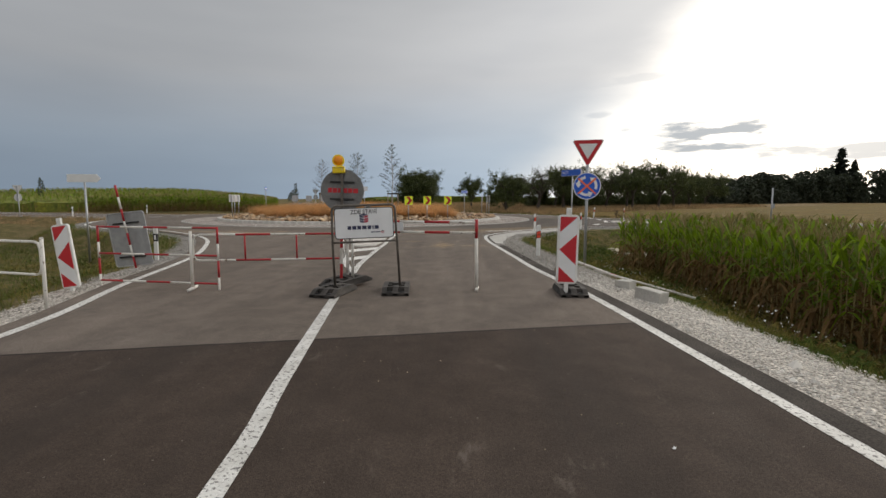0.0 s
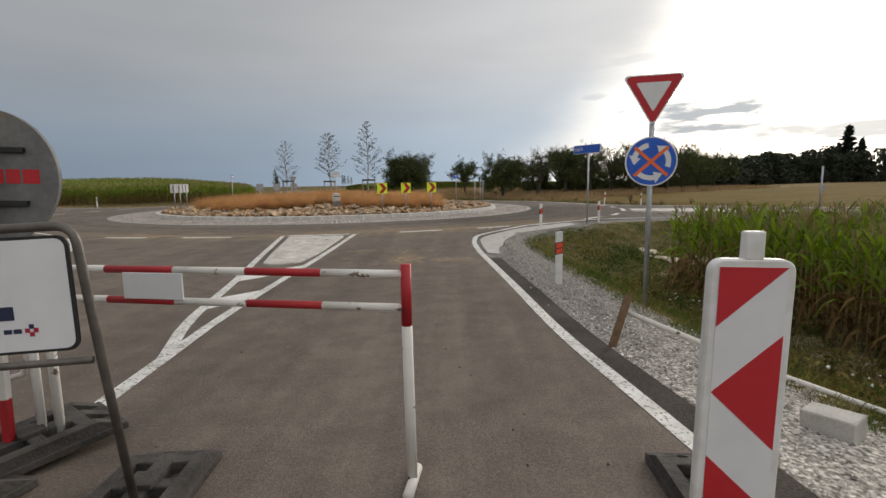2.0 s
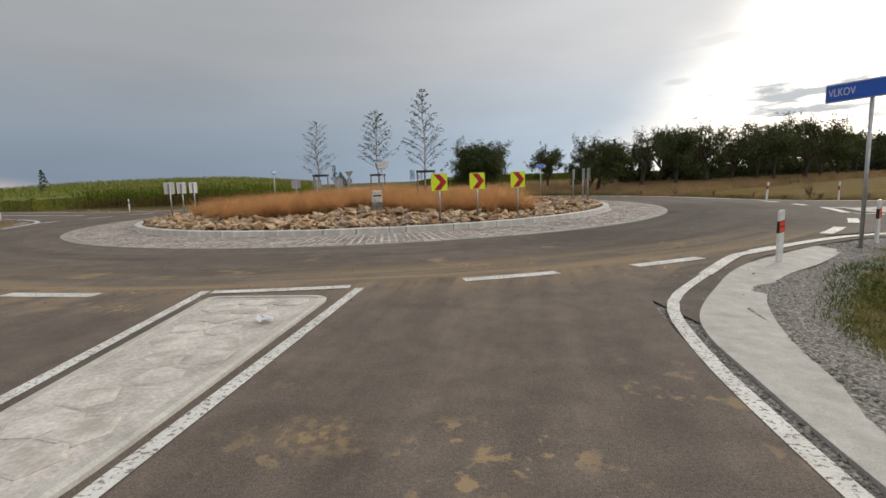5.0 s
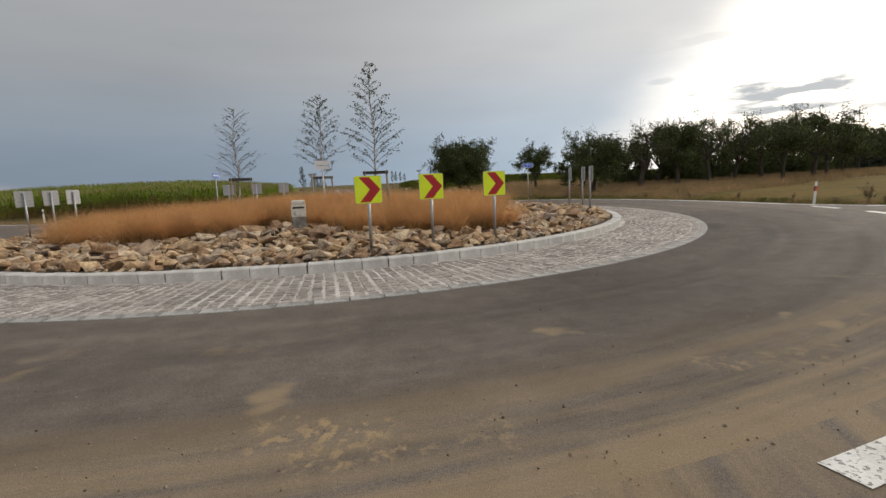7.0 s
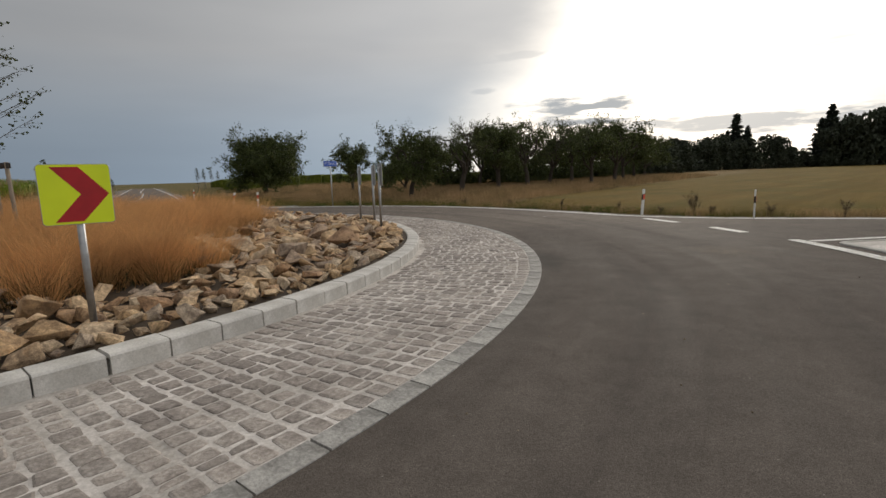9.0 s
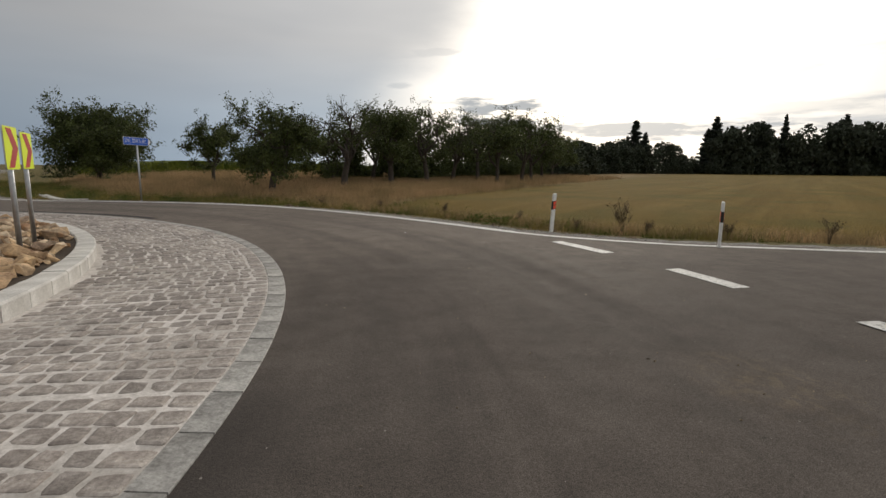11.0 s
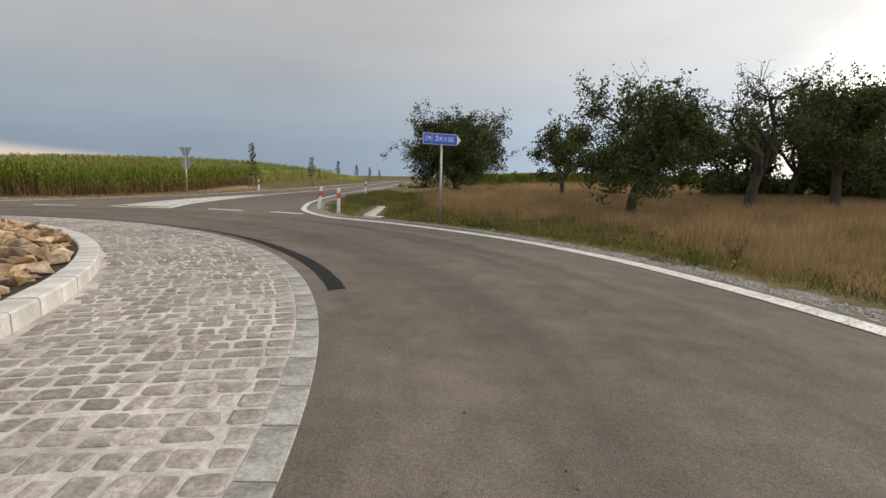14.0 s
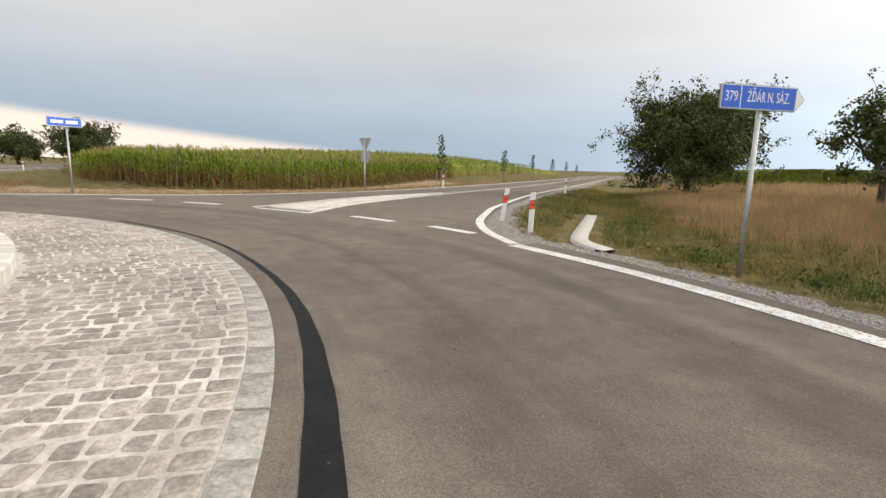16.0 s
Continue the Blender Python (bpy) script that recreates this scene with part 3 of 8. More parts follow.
# the margin outside the edge line, between the arms
order = sorted(mouths)
for i, (a0, a1) in enumerate(order):
    b0, b1 = a1, order[(i + 1) % 4][0]
    while b1 < b0:
        b1 += 360
    t = np.linspace(b0, b1, 40)
    n0 = len(v)
    v += [polar(17.0, x) for x in t] + [polar(17.46 + float(bulge(x)), x) for x in t]
    f += [(n0 + j, n0 + 40 + j, n0 + 41 + j, n0 + 1 + j) for j in range(39)]
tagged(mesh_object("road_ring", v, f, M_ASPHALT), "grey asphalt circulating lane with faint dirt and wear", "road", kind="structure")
road_outline.append(arc(17.46, 0, 360, 2))


# ---- terrain ----
def inside(poly, x, y):
    c = np.zeros(x.shape, bool)
    px, py = poly[:, 0], poly[:, 1]
    j = len(poly) - 1
    for i in range(len(poly)):
        hit = ((py[i] > y) != (py[j] > y))
        with np.errstate(divide="ignore", invalid="ignore"):
            c ^= hit & (x < (px[j] - px[i]) * (y - py[i]) / (py[j] - py[i] + 1e-12) + px[i])
        j = i
    return c


def line_distance(line, x, y):
    d = np.full(x.shape, 1e9)
    for p, q in zip(line, line[1:]):
        e = q - p
        t = np.clip(((x - p[0]) * e[0] + (y - p[1]) * e[1]) / (e @ e + 1e-12), 0, 1)
        d = np.minimum(d, np.hypot(x - p[0] - t * e[0], y - p[1] - t * e[1]))
    return d


# the mouth of the eastern arm flares out of the ring
EAST_FLARE = np.array([polar(16.8, q)[:2] for q in np.linspace(-6, 26, 17)] + [polar(17.46 + float(bulge(q)), q)[:2] for q in np.linspace(26, 11.5, 8)]
                      + [tuple(q) for q in offset_line(EAST_L, 0.31)[1:16]])
SPARSE = [poly[::6] for poly in road_outline[:4]]


def road_distance(x, y):
    """Metres from the paved area, 0 on it."""
    x, y = np.asarray(x, float), np.asarray(y, float)
    d = np.maximum(np.hypot(x - CX, y - CY) - 17.46 - bulge(np.degrees(np.arctan2(y - CY, x - CX))), 0)
    for poly, sp in zip(road_outline[:4], SPARSE):
        half = len(poly) // 2
        dd = np.minimum(line_distance(poly[:half:3], x, y), line_distance(poly[half::3], x, y))
        dd[inside(sp, x, y)] = 0
        d = np.minimum(d, dd)
    d[inside(EAST_FLARE, x, y)] = 0
    return d


def sstep(v, lo, hi):
    t = np.clip((np.asarray(v, float) - lo) / (hi - lo), 0, 1)
    return t * t * (3 - 2 * t)


def terrain(x, y, d=None):
    """Height of the ground."""
    x, y = np.asarray(x, float), np.asarray(y, float)
    if d is None:
        d = road_distance(x, y)
    far = np.hypot(x - CX, y - CY)
    north_east = sstep(np.arctan2(y - CY, x - CX), -0.35, 0.1) * (1 - sstep(np.arctan2(y - CY, x - CX), 1.5, 1.8))
    south_east = sstep(x, 0, 3) * (1 - sstep(y, 21, 24))
    south_west = (1 - sstep(x, -8, -5)) * (1 - sstep(y, 26, 32))
    depth = 0.28 + 0.45 * south_east + 0.5 * south_west - 0.1 * north_east
    z = -0.02 - 0.07 * sstep(d, 0.3, 1.1) - depth * sstep(d, 0.9, 3.2)
    # the ditch beside the north-east verge climbs again to the meadow
    z = z + 0.25 * north_east * sstep(d, 3.0, 8.0)
    z = z + 0.0022 * np.maximum(far - 40, 0) * sstep(d, 3, 25) * north_east * (1 - sstep(far, 150, 320) * 0.35)
    z = z + 2.0 * sstep(d, 2, 30) * np.exp(-(((x + 70) / 60) ** 2 + ((y - 125) / 60) ** 2))
    z = z + 0.5 * (1 - sstep(d, 30, 60)) * (x < -21) * sstep(d, 4, 12) * (y > 40)
    z = z - 0.010 * np.maximum(far - 90, 0) * (1 - north_east) * (1 - sstep(far, 400, 900))
    return np.where(d <= 0.01, -0.03, -0.02 + (z + 0.02) * sstep(d, -0.2, 0.6))


def grid_axis(lo, hi, step, reach):
    mid = np.arange(lo, hi + step / 2, step)
    g, out = step, []
    x = 0.0
    while x < reach:
        g *= 1.16
        x += g
        out.append(x)
    out = np.array(out)
    return np.r_[lo - out[::-1], mid, hi + out]


gx, gy = grid_axis(-34, 30, 0.5, 2500), grid_axis(-9, 78, 0.5, 2500)
GX, GY = np.meshgrid(gx, gy)
X1, Y1 = GX.ravel(), GY.ravel()
GD = road_distance(X1, Y1)
GZ = terrain(X1, Y1, GD)
GZ[np.hypot(X1 - CX, Y1 - CY) < 12.0] = -0.07
w = len(gx)
idx = np.arange(len(gy) * w).reshape(len(gy), w)
quads = np.c_[idx[:-1, :-1].ravel(), idx[:-1, 1:].ravel(), idx[1:, 1:].ravel(), idx[1:, :-1].ravel()]


def fast_distance(x, y):
    """road_distance read off the ground sheet's grid."""
    x, y = np.asarray(x, float), np.asarray(y, float)
    i, j = np.clip(np.searchsorted(gx, x) - 1, 0, len(gx) - 2), np.clip(np.searchsorted(gy, y) - 1, 0, len(gy) - 2)
    u, q = (x - gx[i]) / (gx[i + 1] - gx[i]), (y - gy[j]) / (gy[j + 1] - gy[j])
    G = GD.reshape(len(gy), len(gx))
    return G[j, i] * (1 - u) * (1 - q) + G[j, i + 1] * u * (1 - q) + G[j + 1, i] * (1 - u) * q + G[j + 1, i + 1] * u * q


def cover(x, y, d):
    """Weights of what covers the ground: stubble, dry meadow, gravel, bare sandy soil."""
    a = np.degrees(np.arctan2(y - CY, x - CX))
    r = np.hypot(x - CX, y - CY)
    north = sstep(a, 2, 10) * (1 - sstep(a, 84, 92))
    # the stubble field starts behind the verge and east of the orchard's line
    orchard_side = (x - 4.0) * 0.742 - (y - 52.0) * 0.67
    stubble = sstep(d, 2.6, 4.2) * sstep(orchard_side - 0.13 * (x - 9), 5.6, 7.2) * sstep(a, -25, -12)
    stubble = np.maximum(stubble, sstep(x, 10, 14) * sstep(d, 4, 6) * sstep(y, 16, 24) * (a < 40))
    straw_from = 2.2 + 3.2 * sstep(a, 35, 65)
    meadow = north * sstep(d, straw_from - 0.7, straw_from + 0.6) * (1 - stubble)
    gravel = (1 - sstep(d, 0.5, 0.9)) * 0.9
    south_east = sstep(x, 0, 2) * (1 - sstep(y, 21, 22.5))
    gravel = np.maximum(gravel, (1 - sstep(d, 1.0, 1.5)) * south_east)
    soil = np.exp(-(((x + 23) / 3.0) ** 2 + ((y - 50) / 3.6) ** 2)) * 1.3 * sstep(d, 0.5, 1.2)
    field_edge = line_distance(np.array([(-32.72, 48.63), (-26.76, 48.50), (-23.66, 51.36), (-21.92, 55.89), (-21.66, 61.90), (-24.36, 69.92), (-29.89, 81.02)], float), x, y)
    soil = np.maximum(soil, (1 - sstep(field_edge, 0.9, 2.2)) * sstep(d, 0.6, 1.2) * 0.95)
    soil = np.maximum(soil, sstep(x, 5.2, 6.0) * (1 - sstep(y, 15, 17)) * 0.6)
    return np.c_[stubble, meadow, gravel, np.clip(soil, 0, 1)]


ground = array_object("ground", np.c_[X1, Y1, GZ], quads, M_GROUND, smooth=True)
tagged(ground, "grassy earth verges, stubble and fields around the roundabout", "ground", kind="structure")
layer = ground.data.attributes.new("cover", "FLOAT_COLOR", "POINT")
layer.data.foreach_set("color", cover(X1, Y1, GD).astype(np.float32).ravel())


# asphalt wedge where the south and east arms meet the ring
a_out, b_out = offset_line(EAST_R, -0.32)[:14], offset_line(SOUTH_R, 0.32)[:12]
wedge = [polar(16.9, q)[:2] for q in np.linspace(-63, -44, 10)] + [tuple(q) for q in a_out[::-1]] + [tuple(q) for q in b_out]
tagged(mesh_object("road_corner", [(x, y, -0.004) for x, y in wedge], [tuple(range(len(wedge)))], M_ASPHALT), "grey asphalt between the approach road and the ring", "road", kind="structure")


tagged(mesh_object("road_flare", [(x, y, -0.003) for x, y in EAST_FLARE], [tuple(range(len(EAST_FLARE)))], M_ASPHALT), "grey asphalt flaring from the ring into the eastern arm", "road", kind="structure")


# ---- markings ----
def marking(name, line, width, label, z=0.004):
    v, f = ribbon(np.asarray(line), width, z)
    return tagged(mesh_object(name, v, f, M_PAINT), label, "road marking", kind="structure")


def polygon_marking(name, pts, label, z=0.004, mat=None):
    return tagged(mesh_object(name, [(x, y, z) for x, y in pts], [tuple(range(len(pts)))], mat or M_FRESH), label, "road marking", kind="structure")


EDGE = "white painted edge line on the asphalt, slightly worn"
marking("edge_line_south_right", SOUTH_R, 0.125, EDGE)
marking("edge_line_corner", curve_through([(2.65, 19.30), (3.57, 20.82), (3.98, 21.25), (5.45, 22.50), (6.81, 23.43)], 0.25), 0.185, EDGE, 0.009)
marking("edge_line_south_left", SOUTH_L, 0.13, EDGE)
marking("edge_line_east_right", EAST_R, 0.2, EDGE, 0.006)
marking("edge_line_east_left", EAST_L, 0.18, EDGE)
marking("edge_line_northwest_right", NW_R, 0.2, EDGE)
marking("edge_line_northwest_left", NW_L, 0.2, EDGE)
marking("edge_line_west_right", WEST_R, 0.2, EDGE)
marking("edge_line_west_left", WEST_L, 0.2, EDGE)
north_line = curve_through([polar(r_, a_)[:2] for r_, a_ in ((17.66, 10.9), (17.50, 14), (17.36, 18), (17.25, 22), (17.20, 26), (17.19, 33), (17.22, 39), (17.24, 44), (17.19, 51), (17.06, 58), (16.98, 66), (16.9, 74.1))])
marking("edge_line_ring_north", north_line, 0.27, EDGE, 0.008)
marking("edge_line_ring_northwest", arc(R_LINE + 0.3, 141, 149), 0.2, EDGE, 0.008)
marking("edge_line_ring_southwest", arc(R_LINE + 0.3, 199, 239), 0.2, EDGE, 0.008)
marking("centre_line_south", curve_through([(2.04, -29.61), (-0.17, -7.58), (-0.72, -0.89), (-0.94, 0.85), (-1.35, 4.26), (-1.63, 6.99)]), 0.13, "white centre line of the approach road")
for r_dash, a0, a1 in [(17.33, 258.7, 263.4), (17.33, 267.4, 272.6), (17.3, 290.0, 294.9), (17.38, 299.3, 304.0), (17.47, 308.3, 310.9), (17.56, 6.1, 1.6), (17.57, -2.8, -6.5), (17.58, -26.2, -30.8), (17.4, -34.9, -40.2), (17.22, 79.1, 83.6), (17.08, 87.4, 92.4), (16.98, 109.5, 114.4), (17.04, 118.5, 123.8), (17.5, 163, 168), (17.5, 172, 177), (17.5, 183, 188)]:
    marking("yield_dash", arc(r_dash, a0, a1), 0.24, "white dash of the give-way line", 0.006)

# island of the south arm: bordering lines, hatching and a raised pad of flat stones
marking("island_line_south_left", curve_through([(-1.63, 6.99), (-2.09, 8.32), (-2.62, 10.75), (-3.31, 13.59), (-4.36, 18.14)]), 0.13, "white line beside the splitter island", 0.006)
marking("island_line_south_right", curve_through([(-1.60, 6.79), (-1.75, 8.43), (-1.86, 11.35), (-1.91, 13.30), (-2.14, 18.36)]), 0.13, "white line beside the splitter island", 0.008)
marking("island_line_south_head", arc(17.3, 278.2, 284.6), 0.2, "white line at the head of the splitter island", 0.010)
polygon_marking("hatch_stripe", [(-2.14, 8.79), (-1.77, 9.30), (-1.80, 10.01), (-2.29, 9.44)], "white hatching bar before the island", 0.0055)
polygon_marking("hatch_stripe", [(-2.58, 10.58), (-1.85, 11.57), (-1.88, 12.31), (-2.74, 11.29)], "white hatching bar before the island", 0.0055)

M_SEALED = material("sealed_asphalt_margin", (0.060, 0.052, 0.046), 0.9, spec=0.1, bump=0.6, bump_scale=90, var=[
    (60, 3, (0.6, 0.6, 0.6), (1.5, 1.48, 1.45), 1.0, 0.3, 0.7), (1.5, 5, (0.75, 0.75, 0.75), (1.3, 1.3, 1.3), 1.0, 0.35, 0.65)])
south_margin = SOUTH_R[(SOUTH_R[:, 1] < 13.2) & (SOUTH_R[:, 1] > -34)]
v, f = ribbon(offset_line(south_margin, 0.185), 0.225, 0.003)
tagged(mesh_object("road_margin", v, f, M_SEALED), "dark sealed asphalt margin between edge line and gravel", "road", kind="structure")

# ---- raised pads, gravel and patches ----
M_PAD = material("pad_of_flat_stones", (0.60, 0.57, 0.53), 0.9, bump=0.25, bump_scale=16, island_tint=0.03, random_tint=0.05, var=[
    (3.0, 5, (0.72, 0.70, 0.68), (1.15, 1.15, 1.15), 1.0, 0.35, 0.62), (35, 3, (0.8, 0.8, 0.8), (1.12, 1.12, 1.12), 1.0, 0.3, 0.7)])
M_BITUMEN = material("fresh_bitumen", (0.012, 0.012, 0.013), 0.7, spec=0.15, bump=0.6, bump_scale=70, var=[(7, 5, (0.7, 0.7, 0.7), (1.6, 1.55, 1.5), 1.0, 0.3, 0.7)])
M_PEBBLE = material("pebble", (0.33, 0.31, 0.285), 0.9, island_tint=0.45)


def inset_polygon(pts, d):
    p = np.array(pts, float)
    e = np.roll(p, -1, 0) - p
    area = 0.5 * np.sum(p[:, 0] * np.roll(p[:, 1], -1) - np.roll(p[:, 0], -1) * p[:, 1])
    nrm = np.c_[-e[:, 1], e[:, 0]] / np.linalg.norm(e, axis=1)[:, None] * np.sign(area)
    m = nrm + np.roll(nrm, 1, 0)
    m /= np.maximum((m * m).sum(1) / 2, 0.35)[:, None]
    return p + d * m


def stone_pad(name, label, outline, height, cell=0.42):
    """A low kerbed pad: a concrete rim with a bevelled edge, filled with flat stones set in mortar."""
    outer, inner = np.array(outline, float), inset_polygon(outline, 0.10)
    lip = inset_polygon(outline, 0.03)
    k = len(outer)
    v = [(*q, -0.03) for q in outer] + [(*q, height - 0.015) for q in outer] + [(*q, height) for q in lip] + [(*q, height) for q in inner] + [(*q, height - 0.02) for q in inner]
    f = []
    for ring in range(4):
        f += [(ring * k + i, ring * k + (i + 1) % k, (ring + 1) * k + (i + 1) % k, (ring + 1) * k + i) for i in range(k)]
    pad = tagged(mesh_object(name, v, f, M_CONCRETE), label, "traffic island", kind="structure")
    mesh_object("mortar_bed", [(*q, height - 0.012) for q in inner], [tuple(range(k))], M_MORTAR, pad)
    lo, hi = inner.min(0), inner.max(0)
    deep = inset_polygon(outline, 0.16 + cell * 0.42)
    y = lo[1]
    n = 0
    while y < hi[1]:
        x = lo[0] + rng.uniform(0, cell)
        while x < hi[0]:
            q = np.array([x + rng.uniform(-0.06, 0.06), y + rng.uniform(-0.06, 0.06)])
            if inside(deep, q[:1], q[1:])[0]:
                m = int(rng.integers(5, 8))
                t = np.linspace(0, 2 * math.pi, m, endpoint=False) + rng.uniform(-0.25, 0.25, m)
                rad = cell * 0.5 * rng.uniform(0.85, 1.08, m)
                ring = np.c_[q[0] + rad * np.cos(t) * 1.1, q[1] + rad * np.sin(t)]
                h = height + rng.uniform(-0.006, 0.001)
                top = q + (ring - q) * 0.86
                vv = [(*c, height - 0.03) for c in ring] + [(*c, h - 0.006) for c in ring] + [(*c, h + rng.uniform(-0.001, 0.002)) for c in top]
                ff = [(i, (i + 1) % m, m + (i + 1) % m, m + i) for i in range(m)] + [(m + i, m + (i + 1) % m, 2 * m + (i + 1) % m, 2 * m + i) for i in range(m)] + [tuple(range(2 * m, 3 * m))]
                mesh_object("flat_stone", vv, ff, M_PAD, pad)
                n += 1
            x += cell * rng.uniform(0.92, 1.1)
        y += cell * 0.93
    return pad


def fillet(pts, r=0.25, n=4):
    """Round the corners of a polygon."""
    p = [Vector(q) for q in pts]
    out = []
    for i, c in enumerate(p):
        a, b = (p[i - 1] - c), (p[(i + 1) % len(p)] - c)
        d = min(r, a.length * 0.45, b.length * 0.45)
        s, e = c + a.normalized() * d, c + b.normalized() * d
        for t in np.linspace(0, 1, n):
            out.append(tuple(s.lerp(c, t).lerp(c.lerp(e, t), t)))
    return out


south_pad = [(-2.04, 12.43), (-2.00, 13.89), (-2.27, 17.88), (-4.10, 17.76), (-3.20, 13.69), (-2.85, 12.28), (-2.45, 12.14)]
stone_pad("island_pad_south", "low splitter island paved with flat pale stones", fillet(inset_polygon(south_pad, 0.07)), 0.045)
stone_pad("island_pad_east", "low splitter island at the eastern arm, paved pale", fillet([(10.94, 31.24), (10.45, 29.28), (11.61, 28.24), (15.19, 27.91), (19.96, 26.37), (20.26, 26.97), (15.60, 29.50), (13.79, 30.95)]), 0.04, 0.55)
stone_pad("island_pad_northwest", "low splitter island at the north-western arm, paved pale", fillet([(-10.74, 51.78), (-8.97, 52.04), (-10.95, 55.57), (-13.62, 62.79), (-13.98, 62.81), (-12.92, 57.41)]), 0.04, 0.5)
marking("island_line_east_head", arc(17.68, -10.8, -19.2), 0.24, "white line at the head of the eastern island", 0.010)
marking("island_line_east_left", curve_through([(10.84, 31.61), (13.79, 31.28), (15.80, 29.80), (20.56, 27.07)]), 0.16, "white line beside the eastern island", 0.006)
marking("island_line_east_right", curve_through([(10.13, 29.17), (11.41, 27.95), (15.00, 27.53), (20.16, 26.17)]), 0.16, "white line beside the eastern island", 0.006)
marking("island_line_northwest_head", arc(16.75, 103.8, 96.5), 0.2, "white line at the head of the north-western island", 0.010)
marking("island_line_northwest_right", curve_through([(-8.71, 51.82), (-10.74, 55.45), (-13.52, 63.09), (-14.35, 65.81)]), 0.18, "white line beside the north-western island", 0.006)
marking("island_line_northwest_left", curve_through([(-11.02, 51.51), (-13.22, 57.34), (-14.23, 62.82), (-14.55, 65.61)]), 0.18, "white line beside the north-western island", 0.008)
for (x0, y0), (x1, y1) in (((-12.62, 60.20), (-13.89, 61.03)), ((-13.20, 62.03), (-14.18, 62.71))):
    polygon_marking("hatch_stripe", [(x0, y0), (x0 - 0.2, y0 + 0.5), (x1, y1 + 0.5), (x1, y1)], "white hatching bar behind the island", 0.0055)
marking("centre_line_northwest", curve_through([(-14.45, 65.81), (-18.19, 77.69), (-26.53, 100.84), (-35.12, 122.98), (-59.93, 192.39)]), 0.16, "white centre line of the north-western road")
marking("centre_line_west", curve_through([(-27.70, 39.37), (-33.68, 41.16), (-60.09, 49.82), (-118.85, 71.45)]), 0.16, "white centre line of the western road")

# overrun strip of concrete setts at the corner of the south arm
outer = offset_line(curve_through([(1.83, 13.79), (1.79, 15.29), (1.87, 16.89), (2.60, 18.54), (3.41, 19.92), (4.53, 21.11), (5.49, 22.00)], 0.3), 0.05)
inner = curve_through([(2.18, 13.84), (2.27, 15.30), (2.49, 16.71), (2.95, 18.14), (3.71, 19.38), (4.72, 20.43), (5.74, 21.71)], 0.3)
k = 40
o, i2 = resample(outer, k), resample(inner, k)
v = [(*q, 0.006) for q in o] + [(*q, -0.035) for q in i2] + [(*q, -0.05) for q in o] + [(*q, -0.05) for q in i2]
f = [(j, j + 1, k + j + 1, k + j) for j in range(k - 1)] + [(2 * k + j, 2 * k + j + 1, j + 1, j) for j in range(k - 1)] + [(k + j, k + j + 1, 3 * k + j + 1, 3 * k + j) for j in range(k - 1)] + [(0, k, 3 * k, 2 * k), (k - 1, 3 * k - 1, 4 * k - 1, 2 * k - 1)]
tagged(mesh_object("overrun_strip", v, f, M_CONCRETE), "pale concrete overrun strip at the corner", "kerb", kind="structure")

# bitumen sealed along the edging
r = np.linspace(0, 1, 60)
angles = 39.9 + r * 62
wob = 0.004 * np.sin(angles * 1.7) + 0.012 * np.sin(angles * 0.31)
v = [polar(12.71 + w_, a_, 0.003) for t, a_, w_ in zip(r, angles, wob)]
width = 0.20 - 0.13 * sstep(r, 0.12, 0.60)
v += [polar(12.71 + w_ + wd, a_ + 0.25, 0.003) for w_, a_, wd in zip(wob, angles, width)]
f = [(i, 60 + i, 61 + i, i + 1) for i in range(59)]
tagged(mesh_object("bitumen_seal", v, f, M_BITUMEN), "black strip of fresh bitumen along the edging stones", "road patch", kind="structure")


def sheet_height(x, y):
    """Height of the ground sheet itself, between its grid points."""
    i, j = np.clip(np.searchsorted(gx, x) - 1, 0, len(gx) - 2), np.clip(np.searchsorted(gy, y) - 1, 0, len(gy) - 2)
    u, w_ = (x - gx[i]) / (gx[i + 1] - gx[i]), (y - gy[j]) / (gy[j + 1] - gy[j])
    G = GZ.reshape(len(gy), len(gx))
    return G[j, i] * (1 - u) * (1 - w_) + G[j, i + 1] * u * (1 - w_) + G[j + 1, i] * (1 - u) * w_ + G[j + 1, i + 1] * u * w_


# concrete gutter that runs down the verge of the north-western arm
path = curve_through([(-0.77, 52.21), (-1.67, 53.18), (-2.50, 54.89), (-3.55, 57.38), (-4.83, 60.45)], 0.3)
a, b = offset_line(path, 0.17), offset_line(path, -0.17)
k = len(path)
zz = np.max([sheet_height(*q.T) for q in (path, a, b)], axis=0)
zz = np.convolve(np.pad(zz, 2, "edge"), np.ones(5) / 5, "valid") + 0.02
v = [(*q, z + 0.03) for q, z in zip(a, zz)] + [(*q, z + 0.005) for q, z in zip(path, zz)] + [(*q, z + 0.03) for q, z in zip(b, zz)]
v += [(*q, z - 0.6) for q, z in zip(a, zz)] + [(*q, z - 0.6) for q, z in zip(b, zz)]
f = [(i, i + 1, k + i + 1, k + i) for i in range(k - 1)] + [(k + i, k + i + 1, 2 * k + i + 1, 2 * k + i) for i in range(k - 1)]
f += [(3 * k + i, 3 * k + i + 1, i + 1, i) for i in range(k - 1)] + [(2 * k + i, 2 * k + i + 1, 4 * k + i + 1, 4 * k + i) for i in range(k - 1)]
tagged(mesh_object("gutter", v, f, M_CONCRETE, smooth=True), "curved concrete gutter running down the verge", "gutter", kind="structure")


